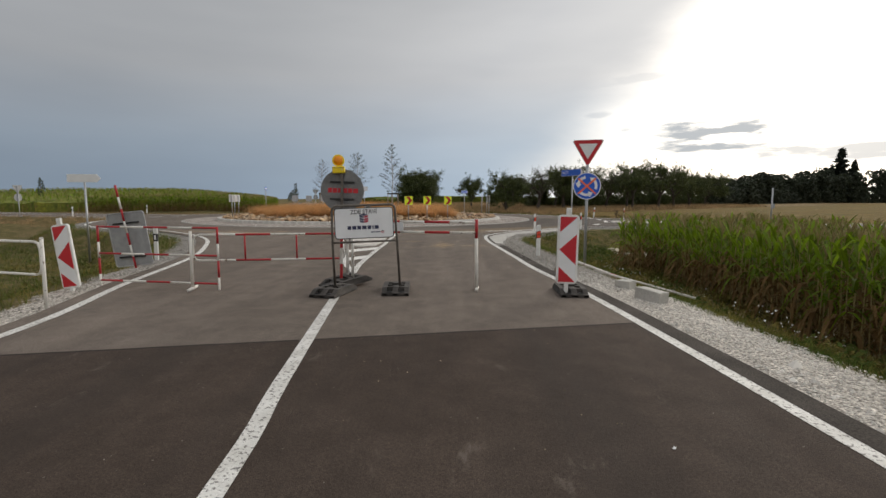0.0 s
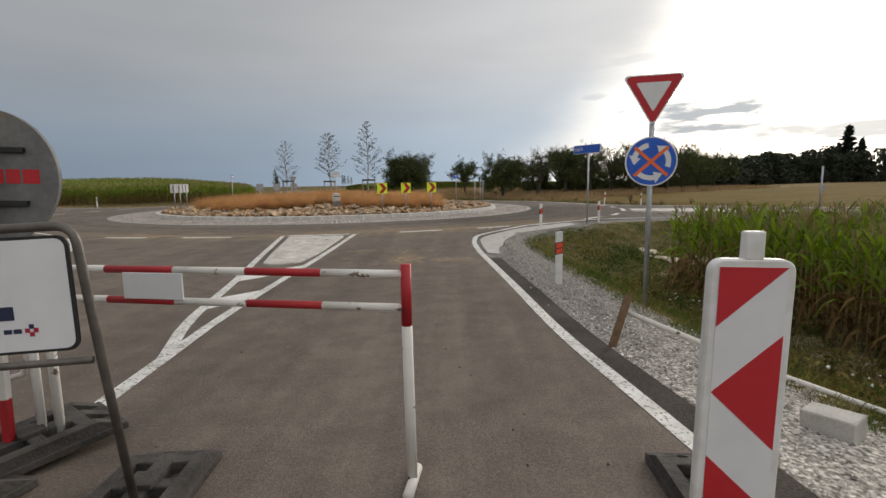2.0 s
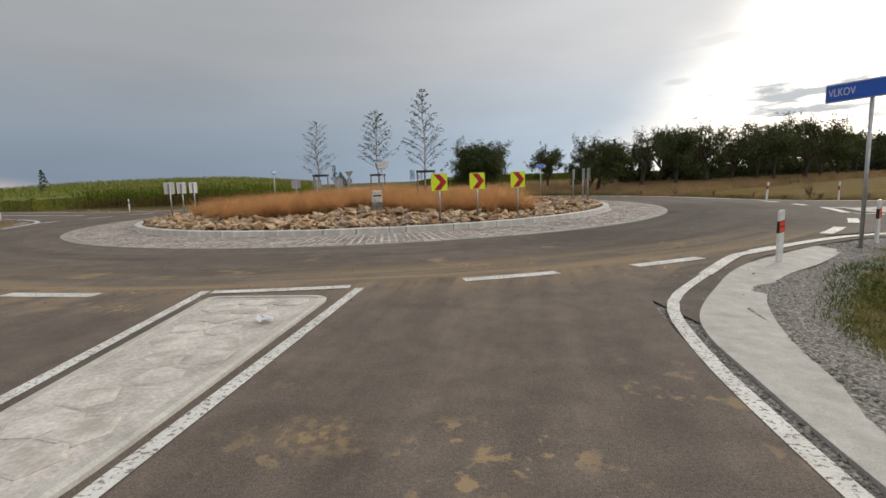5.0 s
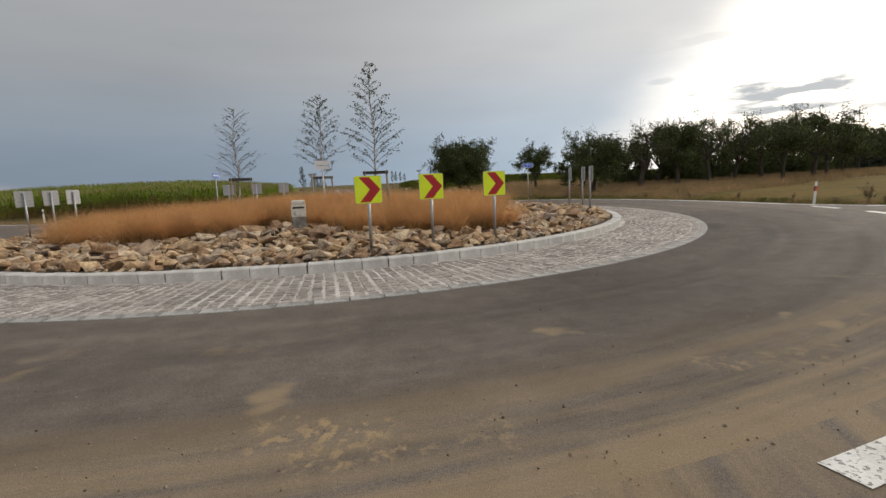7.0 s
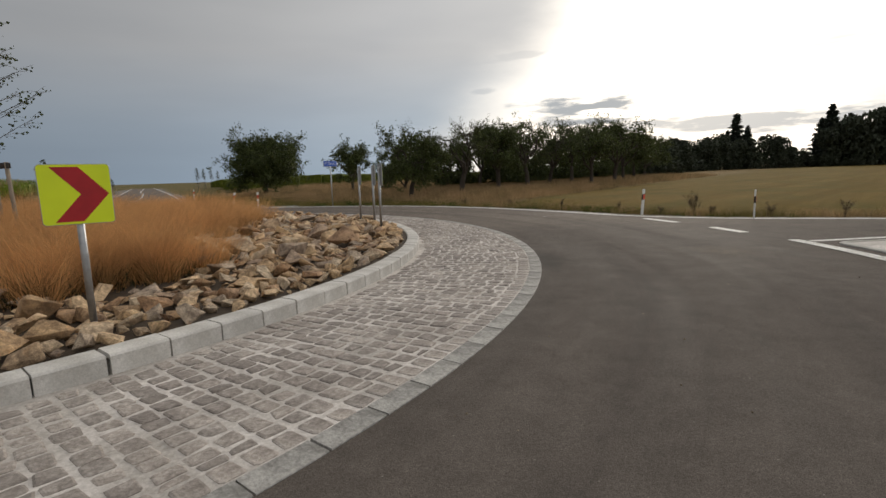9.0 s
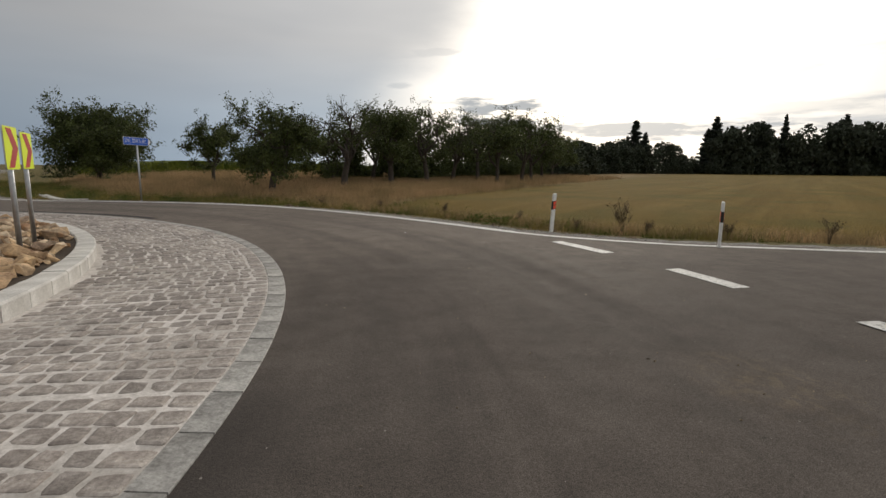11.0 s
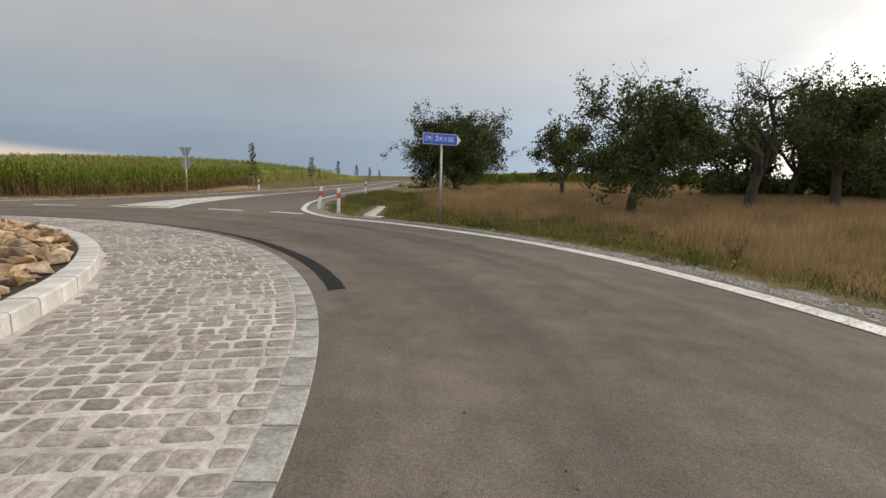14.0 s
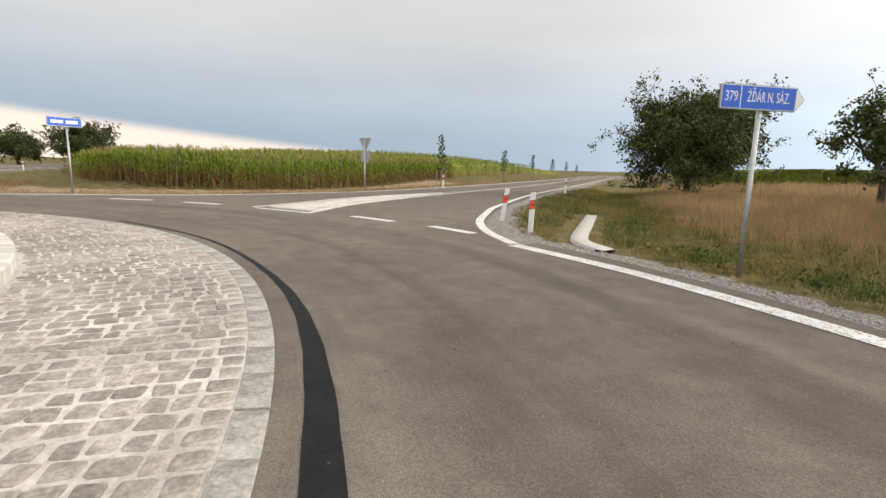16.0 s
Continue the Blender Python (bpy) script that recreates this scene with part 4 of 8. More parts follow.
# loose gravel along the shoulders
def scatter_pebbles(points, size, seed):
    g = np.random.default_rng(seed)
    base = np.array([(1, 0, 0), (0, 1, 0), (-1, 0, 0), (0, -1, 0), (0, 0, 0.8), (0, 0, -0.6)], float)
    tri = np.array([(0, 1, 4), (1, 2, 4), (2, 3, 4), (3, 0, 4), (1, 0, 5), (2, 1, 5), (3, 2, 5), (0, 3, 5)])
    n = len(points)
    s = size * g.lognormal(0, 0.45, n)
    v = base[None] * s[:, None, None] * g.uniform(0.6, 1.2, (n, 6, 3))
    t = g.uniform(0, 2 * math.pi, n)
    c, q = np.cos(t)[:, None], np.sin(t)[:, None]
    v = np.stack([v[..., 0] * c - v[..., 1] * q, v[..., 0] * q + v[..., 1] * c, v[..., 2]], -1) + points[:, None]
    return v.reshape(-1, 3), (tri[None] + 6 * np.arange(n)[:, None, None]).reshape(-1, 3)


def ground_points(n, lo, hi, keep, seed):
    g = np.random.default_rng(seed)
    p = g.uniform(lo, hi, (n, 2))
    d = fast_distance(p[:, 0], p[:, 1])
    chosen = keep(p[:, 0], p[:, 1], d)
    p, d = p[chosen], d[chosen]
    return np.c_[p, terrain(p[:, 0], p[:, 1], d)]


pe1 = ground_points(60000, (1.5, -3), (6.5, 22.5), lambda x, y, d: (d > 0.03) & (d < 1.35), 11)
pe2 = ground_points(90000, (-9, 35), (13, 56), lambda x, y, d: (d > 0.05) & (d < 0.55), 12)
pe3 = ground_points(30000, (-11, 0), (-4, 20), lambda x, y, d: (d > 0.05) & (d < 0.7), 13)
gp = np.vstack([pe1, pe2, pe3])
gp = gp[~inside(np.vstack([o, i2[::-1]]), gp[:, 0], gp[:, 1])]
M_CHIPS = material("pale_chippings", (0.70, 0.675, 0.64), 0.9, island_tint=0.35)
pale = (gp[:, 0] > 0) & (gp[:, 1] + rng.normal(0, 1.6, len(gp)) < 7.0)
v, f = scatter_pebbles(gp[~pale], 0.0125, 14)
tagged(array_object("shoulder_gravel", v, f, M_PEBBLE), "loose grey and tan gravel on the road shoulder", "gravel", kind="stuff")
v, f = scatter_pebbles(gp[pale], 0.0095, 15)
tagged(array_object("shoulder_gravel", v, f, M_CHIPS), "pale limestone chippings on the road shoulder", "gravel", kind="stuff")

cl = ground_points(5200, (-4, 36), (13, 55), lambda x, y, d: (d > 0.45) & (d < 1.15) & (np.arctan2(y - CY, x - CX) < 1.25) & (np.sin(x * 2.3) + np.sin(y * 1.9) > -0.5), 17)
v, f = scatter_pebbles(cl, 0.042, 18)
M_CLOD = material("earth_clod", (0.20, 0.15, 0.105), 0.95, spec=0.1, bump=0.8, bump_scale=40, island_tint=0.5)
tagged(array_object("verge_clods", v, f, M_CLOD), "brown clods of earth and stones along the northern verge", "stones", kind="stuff")

# crumbs of dirt and grit left on the lanes
lane_r, lane_a = np.sqrt(rng.uniform(12.8 ** 2, 17.0 ** 2, 900)), rng.uniform(-100, 105, 900)
grit = np.c_[CX + lane_r * np.cos(np.radians(lane_a)), CY + lane_r * np.sin(np.radians(lane_a)), np.full(900, 0.004)]
mouth_r, mouth_a = 17.0 + rng.normal(0, 1.1, 1000), rng.uniform(-95, -52, 1000)
grit = np.vstack([grit, np.c_[CX + mouth_r * np.cos(np.radians(mouth_a)), CY + mouth_r * np.sin(np.radians(mouth_a)), np.full(1000, 0.005)],
                  np.c_[rng.uniform(-1.5, 2.0, 260), rng.uniform(-3, 12, 260), np.full(260, 0.004)]])
grit = grit[(np.hypot(grit[:, 0] - CX, grit[:, 1] - CY) > 12.7)]
v, f = scatter_pebbles(grit, 0.006, 16)
M_GRIT = material("dirt_crumb", (0.22, 0.18, 0.14), 0.95, spec=0.05, island_tint=0.6)
tagged(array_object("lane_grit", v, f, M_GRIT), "crumbs of dirt and small stones scattered on the lanes", "grit", kind="stuff")

# ---- materials of the island ----

M_SETT = material("granite_sett", (0.325, 0.296, 0.276), 0.85, bump=0.7, bump_scale=60, random_tint=0.18, island_tint=0.18, var=[
    (0.9, 5, (0.84, 0.82, 0.815), (1.22, 1.22, 1.22), 1.0, 0.40, 0.66), (7, 4, (0.86, 0.85, 0.84), (1.22, 1.22, 1.22), 1.0, 0.45, 0.65), (30, 4, (0.7, 0.68, 0.66), (1.3, 1.3, 1.3), 1.0, 0.3, 0.7)])
def quarry_stone():
    """Broken stone: tan, rust, grey-brown and pale pieces, each with veins, stains and rough faces."""
    m = bpy.data.materials.new("quarry_stone")
    m.use_nodes = True
    nt, n, l, p = nodes_of(m)
    co = n("ShaderNodeTexCoord").outputs["Object"]
    pick = calc(nt, "FRACT", calc(nt, "ADD", n("ShaderNodeObjectInfo").outputs["Random"], n("ShaderNodeNewGeometry").outputs["Random Per Island"]))
    r = n("ShaderNodeValToRGB")
    tones = [(0.0, (0.31, 0.195, 0.11)), (0.16, (0.50, 0.345, 0.195)), (0.34, (0.62, 0.46, 0.29)), (0.5, (0.37, 0.225, 0.125)), (0.64, (0.36, 0.29, 0.225)), (0.82, (0.63, 0.51, 0.36)), (1.0, (0.43, 0.31, 0.20))]
    while len(r.color_ramp.elements) < len(tones):
        r.color_ramp.elements.new(0.5)
    for e, (q, c) in zip(r.color_ramp.elements, tones):
        e.position, e.color = q, (*c, 1)
    l(pick, r.inputs[0])
    col = r.outputs[0]
    coarse, fine = noise_of(nt, co, 4.5, 6, 0.7), noise_of(nt, co, 26, 4, 0.65)
    col = blend(nt, 1.0, col, blend(nt, step(nt, coarse, 0.34, 0.66), (0.50, 0.46, 0.45), (1.36, 1.33, 1.29)), "MULTIPLY")
    col = blend(nt, step(nt, noise_of(nt, co, 2.6, 4), 0.56, 0.70, 0.0, 0.65), col, (0.33, 0.165, 0.07))
    col = blend(nt, 1.0, col, blend(nt, step(nt, fine, 0.3, 0.7), (0.80, 0.80, 0.80), (1.18, 1.18, 1.18)), "MULTIPLY")
    l(col, p.inputs["Base Color"])
    p.inputs["Roughness"].default_value, p.inputs["Specular IOR Level"].default_value = 0.78, 0.35
    b = n("ShaderNodeBump")
    b.inputs["Strength"].default_value, b.inputs["Distance"].default_value = 1.0, 0.03
    l(calc(nt, "ADD", coarse, calc(nt, "MULTIPLY", fine, 0.35)), b.inputs["Height"])
    l(b.outputs[0], p.inputs["Normal"])
    return m


M_ROCK = quarry_stone()
M_FEATHER = material("feather_grass", (0.63, 0.375, 0.175), 0.9, island_tint=0.35, translucent=0.35, var=[
    (1.3, 3, (0.72, 0.66, 0.6), (1.25, 1.2, 1.12), 1.0, 0.35, 0.65)])
M_SOIL = material("dark_soil", (0.065, 0.045, 0.028), 0.95, bump=0.8, bump_scale=20, var=[(4, 4, G0, G1, 1.0, 0.3, 0.7)])
M_YELLOW = material("fluorescent_yellow_sheet", (0.72, 0.85, 0.02), 0.45, var=[(3, 2, (0.94, 0.94, 0.94), (1.03, 1.03, 1.03), 1.0, 0.3, 0.7)])
M_RED = material("red_sheet", (0.42, 0.012, 0.018), 0.5, var=[(6, 3, (0.85, 0.85, 0.85), (1.08, 1.08, 1.08), 1.0, 0.3, 0.7)])
M_WOOD = material("grey_stake_wood", (0.26, 0.215, 0.165), 0.9, bump=0.5, bump_scale=30, var=[(8, 4, (0.7, 0.7, 0.7), (1.2, 1.2, 1.2), 1.0, 0.3, 0.7)])
M_DARKWOOD = material("dark_stained_rail", (0.045, 0.040, 0.036), 0.85, var=[(8, 4, (0.7, 0.7, 0.7), (1.3, 1.3, 1.3), 1.0, 0.3, 0.7)])
M_BIRCH = material("birch_bark", (0.42, 0.40, 0.37), 0.85, var=[(9, 4, (0.45, 0.42, 0.4), (1.15, 1.15, 1.15), 1.0, 0.38, 0.58)])
M_TWIG = material("twig_bark", (0.105, 0.085, 0.07), 0.9, var=[(9, 3, G0, G1, 1.0, 0.3, 0.7)])
M_BIRCHLEAF = material("birch_leaf", (0.060, 0.082, 0.036), 0.7, island_tint=0.35, translucent=0.3)


# ---- apron of granite setts round the island ----
def annulus(r0, z0, r1, z1, k=240):
    t = np.linspace(0, 2 * math.pi, k, endpoint=False)
    v = [(CX + r * math.cos(x), CY + r * math.sin(x), z) for r, z in ((r0, z0), (r1, z1)) for x in t]
    return v, [(j, k + j, k + (j + 1) % k, (j + 1) % k) for j in range(k)]


def apron_z(r):
    return 0.030 + (0.012 - 0.030) * (r - R_KERB) / (R_APRON - R_KERB)


v, f = annulus(10.12, 0.030, 12.36, 0.0135)
apron = tagged(mesh_object("apron_bed", v, f, M_MORTAR), "pale mortar bed of the cobbled truck apron", "pavement", kind="structure")


def sett_corners(r0, r1, a0, a1, jitter):
    c = np.array([(r0, a0), (r1, a0), (r1, a1), (r0, a1)])
    p = np.c_[c[:, 0] * np.cos(c[:, 1]), c[:, 0] * np.sin(c[:, 1])]
    return p + rng.uniform(-jitter, jitter, (4, 2))


def sett_mesh(p, z):
    """Vertices and quads of one hewn sett: eight uneven corners and a worn, rounded top."""
    m = p.mean(0)
    h = rng.uniform(0.004, 0.013)
    ring = np.empty((8, 2))
    for i in range(4):
        c, before, after = p[i], p[i - 1], p[(i + 1) % 4]
        ring[2 * i] = c + (before - c) * rng.uniform(0.04, 0.17)
        ring[2 * i + 1] = c + (after - c) * rng.uniform(0.04, 0.17)
    ring = m + (ring - m) * rng.uniform(0.95, 1.05, (8, 1))
    tilt = rng.uniform(-0.004, 0.004, 2) @ ((ring - m) / 0.08).T
    v = np.vstack([np.c_[ring, np.full(8, z - 0.012)], np.c_[m + (ring - m) * 0.95, z + h * 0.45 + tilt * 0.6], np.c_[m + (ring - m) * 0.78, z + h + tilt]])
    f = [(i, (i + 1) % 8, 8 + (i + 1) % 8, 8 + i) for i in range(8)] + [(8 + i, 8 + (i + 1) % 8, 16 + (i + 1) % 8, 16 + i) for i in range(8)]
    f += [(16, 17, 18, 19), (16, 19, 20, 23), (20, 21, 22, 23)]
    return v, np.array(f)


rows = 408
course_step = rng.uniform(-0.055, 0.045, 10)
course = rng.integers(0, 10, rows)
vs, fs, count = [], [], 0
for i in range(rows):
    a0, a1 = 2 * math.pi * i / rows, 2 * math.pi * (i + 1) / rows
    r = 10.35 + rng.uniform(0, 0.10)
    ja = rng.uniform(-0.0012, 0.0012)
    last = 12.16 + course_step[course[i]]
    while r < last - 0.07:
        length = rng.uniform(0.125, 0.21)
        end = min(r + length, last)
        if last - end < 0.07:
            end = last
        gap = rng.uniform(0.010, 0.034)
        p = sett_corners(r + gap / 2, end - gap / 2, a0 + ja + 0.0011 + rng.uniform(0, 0.0008), a1 + ja - 0.0011 - rng.uniform(0, 0.0008), 0.017)
        v, f = sett_mesh(p + (CX, CY), apron_z((r + end) / 2) - 0.001)
        vs.append(v), fs.append(f + count)
        count += 24
        r = end
setts = array_object("sett_field", np.vstack(vs), np.vstack(fs), M_SETT, apron)
tagged(setts, "grey-brown granite setts with pale mortar joints", kind="stuff")

# the last sett of each row, against the edging
variants = []
for step_in in course_step:
    p = sett_corners(12.16 + step_in + 0.010, 12.34, -0.0064, 0.0064, 0.010)
    v, f = sett_mesh(p, apron_z(12.25) - 0.001)
    me = bpy.data.meshes.new("sett")
    me.from_pydata([tuple(x) for x in v], [], [tuple(int(j) for j in q) for q in f])
    me.materials.append(M_SETT)
    variants.append(me)
vs, fs, count = [], [], 0
for i in range(rows):
    a = 360 * (i + 0.5) / rows
    if a > 292 or a < 104:
        ob = new("sett", variants[int(course[i])])
        ob.matrix_world = pose(CX, CY, 0, 0, 0, a)
        ob.parent = apron
    else:
        p = sett_corners(12.17 + course_step[course[i]], 12.34, radians(a) - 0.0064, radians(a) + 0.0064, 0.010)
        v, f = sett_mesh(p + (CX, CY), apron_z(12.25) - 0.001)
        vs.append(v), fs.append(f + count)
        count += 24
tagged(array_object("sett_course", np.vstack(vs), np.vstack(fs), M_SETT, apron), kind="stuff")


# ---- edging strip and raised kerb, stone by stone ----
def curved_stone(name, r0, r1, half_angle, z0, z_in, z_out, chamfer, mat, steps=4):
    """A kerb stone bent to the circle, at angle 0 about the origin."""
    prof = [(r0, z0), (r0, z_in - chamfer), (r0 + chamfer, z_in), (r1 - chamfer, z_out), (r1, z_out - chamfer), (r1, z0)]
    bm = bmesh.new()
    cuts = []
    for s in range(steps + 1):
        a = -half_angle + 2 * half_angle * s / steps
        cuts.append([bm.verts.new((r * math.cos(a), r * math.sin(a), z)) for r, z in prof])
    k = len(prof)
    for c, d in zip(cuts, cuts[1:]):
        for i in range(k - 1):
            bm.faces.new((c[i], c[i + 1], d[i + 1], d[i]))
    bm.faces.new(cuts[0][::-1]), bm.faces.new(cuts[-1])
    bmesh.ops.recalc_face_normals(bm, faces=bm.faces)
    me = bpy.data.meshes.new(name)
    bm.to_mesh(me)
    bm.free()
    me.materials.append(mat)
    return me


M_JOINT = material("dark_joint", (0.07, 0.062, 0.055), 0.95, bump=0.5)
v, f = annulus(12.35, 0.0, 12.52, -0.004)
strip = tagged(mesh_object("apron_edging", v, f, M_JOINT), "flush concrete edging stones round the cobbled apron", "kerb", kind="structure")
n_strip = 169
M_EDGING = material("worn_edging_concrete", (0.385, 0.372, 0.352), 0.9, spec=0.2, bump=0.5, bump_scale=60, random_tint=0.12, var=[(6, 6, (0.66, 0.66, 0.65), (1.24, 1.24, 1.24), 1.0, 0.36, 0.62), (45, 3, (0.76, 0.76, 0.76), (1.18, 1.18, 1.18), 1.0, 0.3, 0.7)])
me_strip = [curved_stone("edging_stone", 12.347, 12.527, math.pi / n_strip - 0.0004 - 0.0002 * i, -0.05, 0.020, 0.012, 0.005, M_EDGING) for i in range(3)]
for i in range(n_strip):
    ob = new("edging_stone", me_strip[i % 3])
    ob.matrix_world = pose(CX, CY, rng.uniform(-0.003, 0.003), 0, 0, 360 * (i + 0.895) / n_strip + rng.uniform(-0.02, 0.02))
    ob.parent = strip

v, f = annulus(10.10, 0.15, 10.31, 0.15)
kerb = tagged(mesh_object("island_kerb", v, f, M_JOINT), "raised light-grey concrete kerb round the planted island", "kerb", kind="structure")
n_kerb = 140
M_KERB = material("pale_kerb_concrete", (0.62, 0.60, 0.57), 0.9, spec=0.2, bump=0.35, bump_scale=80, random_tint=0.08, var=[(4, 4, (0.80, 0.79, 0.77), (1.12, 1.12, 1.12), 1.0, 0.3, 0.7), (60, 3, (0.85, 0.85, 0.85), (1.1, 1.1, 1.1), 1.0, 0.3, 0.7)])
me_kerb = [curved_stone("kerb_stone", 10.08, 10.325, math.pi / n_kerb - 0.0005 - 0.0003 * i, -0.02, 0.197, 0.190, 0.018, M_KERB) for i in range(3)]
for i in range(n_kerb):
    ob = new("kerb_stone", me_kerb[i % 3])
    ob.matrix_world = pose(CX, CY, rng.uniform(-0.005, 0.005), 0, 0, 360 * (i + 0.12) / n_kerb + rng.uniform(-0.03, 0.03))
    ob.parent = kerb


# ---- mound, stone bed and feather grass ----
def mound_z(x, y):
    r = np.hypot(np.asarray(x) - CX, np.asarray(y) - CY)
    return 0.16 + 0.28 * (1 - sstep(r, 1.0, 9.6))


def stones_inner(a_deg):
    """Radius at which the stone bed gives way to the grass."""
    a = (np.asarray(a_deg) + 180) % 360 - 180
    return 7.9 - 1.6 * np.exp(-((a - 3) / 26) ** 2) - 3.8 * np.exp(-((a + 80) / 20) ** 2) + 1.15 * np.exp(-((a + 36) / 14) ** 2) + 0.25 * np.sin(np.radians(a) * 7) + 0.15 * np.sin(np.radians(a) * 17 + 1)


k, rr = 96, [0.0, 2, 4, 6, 7.5, 8.5, 9.3, 10.09]
v = [(CX, CY, float(mound_z(CX, CY)))] + [(CX + r * math.cos(t), CY + r * math.sin(t), float(mound_z(CX + r * math.cos(t), CY + r * math.sin(t)))) for r in rr[1:] for t in np.linspace(0, 2 * math.pi, k, endpoint=False)]
f = [(0, 1 + j, 1 + (j + 1) % k) for j in range(k)] + [(1 + i * k + j, 1 + (i + 1) * k + j, 1 + (i + 1) * k + (j + 1) % k, 1 + i * k + (j + 1) % k) for i in range(len(rr) - 2) for j in range(k)]
tagged(mesh_object("island_mound", v, f, M_SOIL, smooth=True), "low dark earth mound inside the kerb", "ground", kind="structure")


def rock_mesh(seed):
    g = np.random.default_rng(seed)
    bm = bmesh.new()
    size = np.array([1.0, g.uniform(0.55, 0.9), g.uniform(0.26, 0.55)]) * 0.5
    for i in range(11):
        d = g.normal(size=3)
        d /= np.linalg.norm(d)
        d = np.sign(d) * np.abs(d) ** 0.75
        bm.verts.new(Vector(d * size * g.uniform(0.72, 1.05)))
    bmesh.ops.convex_hull(bm, input=bm.verts)
    for w in [w for w in bm.verts if not w.link_faces]:
        bm.verts.remove(w)
    bmesh.ops.bevel(bm, geom=bm.edges[:], offset=0.010, segments=1, affect="EDGES")
    bmesh.ops.recalc_face_normals(bm, faces=bm.faces)
    me = bpy.data.meshes.new("stone")
    bm.to_mesh(me)
    bm.free()
    me.materials.append(M_ROCK)
    return me


rock_kinds = [rock_mesh(40 + i) for i in range(24)]
bed = tagged(new("stone_bed"), "bed of tan and grey quarry stones piled behind the kerb", "stones", kind="structure")
cells, placed = {}, []
tries = 0
while len(placed) < 4600 and tries < 120000:
    tries += 1
    a = rng.uniform(0, 360)
    r = math.sqrt(rng.uniform(3.9 ** 2, 9.98 ** 2))
    if r < stones_inner(a) - 0.8:
        continue
    s = float(np.clip(rng.lognormal(-1.10, 0.50), 0.12, 0.44 if r > 9.0 else 0.72))
    if r + s * 0.33 > 10.08:
        continue
    x, y, _ = polar(r, a)
    near = [q for i in (-1, 0, 1) for j in (-1, 0, 1) for q in cells.get((int(x) + i, int(y) + j), ())]
    if any(math.hypot(x - q[0], y - q[1]) < 0.245 * (s + q[2]) for q in near):
        continue
    cells.setdefault((int(x), int(y)), []).append((x, y, s))
    placed.append((x, y, s, a, r))
placed.sort(key=lambda q: abs((q[3] + 35 + 180) % 360 - 180) + 14 * (10 - q[4]))
vs, fs, off = [], [], 0
for i, (x, y, s, a, r) in enumerate(placed):
    me = rock_kinds[int(rng.integers(24))]
    m = pose(x, y, float(mound_z(x, y)) + s * rng.uniform(0.10, 0.26), *rng.uniform(-28, 28, 2), rng.uniform(0, 360)) @ Matrix.Scale(s, 4)
    if i < 300:
        ob = new("stone", me)
        ob.matrix_world = m
        ob.parent = bed
    else:
        co = np.empty(len(me.vertices) * 3)
        me.vertices.foreach_get("co", co)
        co = co.reshape(-1, 3) @ np.array(m.to_3x3()).T + np.array(m.translation)
        vs.append(co)
        fs += [tuple(off + j for j in p.vertices) for p in me.polygons]
        off += len(co)
tagged(mesh_object("stone_pile", np.vstack(vs), fs, M_ROCK, bed), "tan quarry stones", kind="stuff")


def blades(centres, heights, per, spread, lean, width, mat, name, bend=0.5, parent=None, seed=1, segments=2):
    """Many thin bent blades round each centre, as one mesh."""
    g = np.random.default_rng(seed)
    c = np.repeat(np.asarray(centres, float), per, axis=0)
    h = np.repeat(np.asarray(heights, float), per) * g.uniform(0.55, 1.1, len(c))
    k = len(c)
    az = g.uniform(0, 2 * math.pi, k)
    ro = np.abs(g.normal(0, spread, k))
    d = np.c_[np.cos(az), np.sin(az)]
    root = c[:, :2] + d * ro[:, None]
    le = g.uniform(0.2, 1.0, k) * lean
    az2 = az + g.normal(0, 0.7, k)
    d2 = np.c_[np.cos(az2), np.sin(az2)]
    side = np.c_[-np.sin(az + 1.3), np.cos(az + 1.3)]
    w = width * g.uniform(0.6, 1.3, k)
    vs = []
    for s in range(segments + 1):
        t = s / segments
        p = np.c_[root + d2 * (le * h * t ** (1 + bend))[:, None], c[:, 2] + h * t * (1 - 0.25 * le * t)]
        half = w * (1 - 0.8 * t) / 2
        vs += [p - np.c_[side * half[:, None], np.zeros(k)], p + np.c_[side * half[:, None], np.zeros(k)]]
    v = np.stack(vs, 1).reshape(-1, 3)
    base = np.arange(k)[:, None] * (2 * (segments + 1))
    f = np.vstack([np.c_[base + 2 * s, base + 2 * s + 1, base + 2 * s + 3, base + 2 * s + 2] for s in range(segments)])
    return array_object(name, v, f, mat, parent)


pts = []
while len(pts) < 2300:
    a, r = rng.uniform(0, 360), math.sqrt(rng.uniform(0, 8.0 ** 2))
    if r < stones_inner(a) + rng.uniform(-0.15, 0.1):
        x, y, _ = polar(r, a)
        tuft = rng.uniform(0.75, 1.12)
        for q in range(int(rng.integers(3, 7))):
            u, w_ = x + rng.normal(0, 0.11), y + rng.normal(0, 0.11)
            pts.append((u, w_, float(mound_z(u, w_)), tuft))
pts = np.array(pts)
tuft, pts = pts[:, 3], pts[:, :3]
feather = blades(pts, (0.80 + 0.20 * rng.random(len(pts))) * tuft, 100, 0.13, 1.15, 0.0052, M_FEATHER, "feather_grass", seed=3)
M_BASAL = material("basal_leaf", (0.052, 0.050, 0.022), 0.85, spec=0.2, island_tint=0.4, translucent=0.1, var=[(2.0, 3, (0.75, 0.75, 0.75), (1.35, 1.2, 1.1), 1.0, 0.35, 0.65)])
basal = blades(pts, (0.30 + 0.12 * rng.random(len(pts))) * tuft, 34, 0.17, 0.9, 0.010, M_BASAL, "grass_tuft_leaves", seed=4)
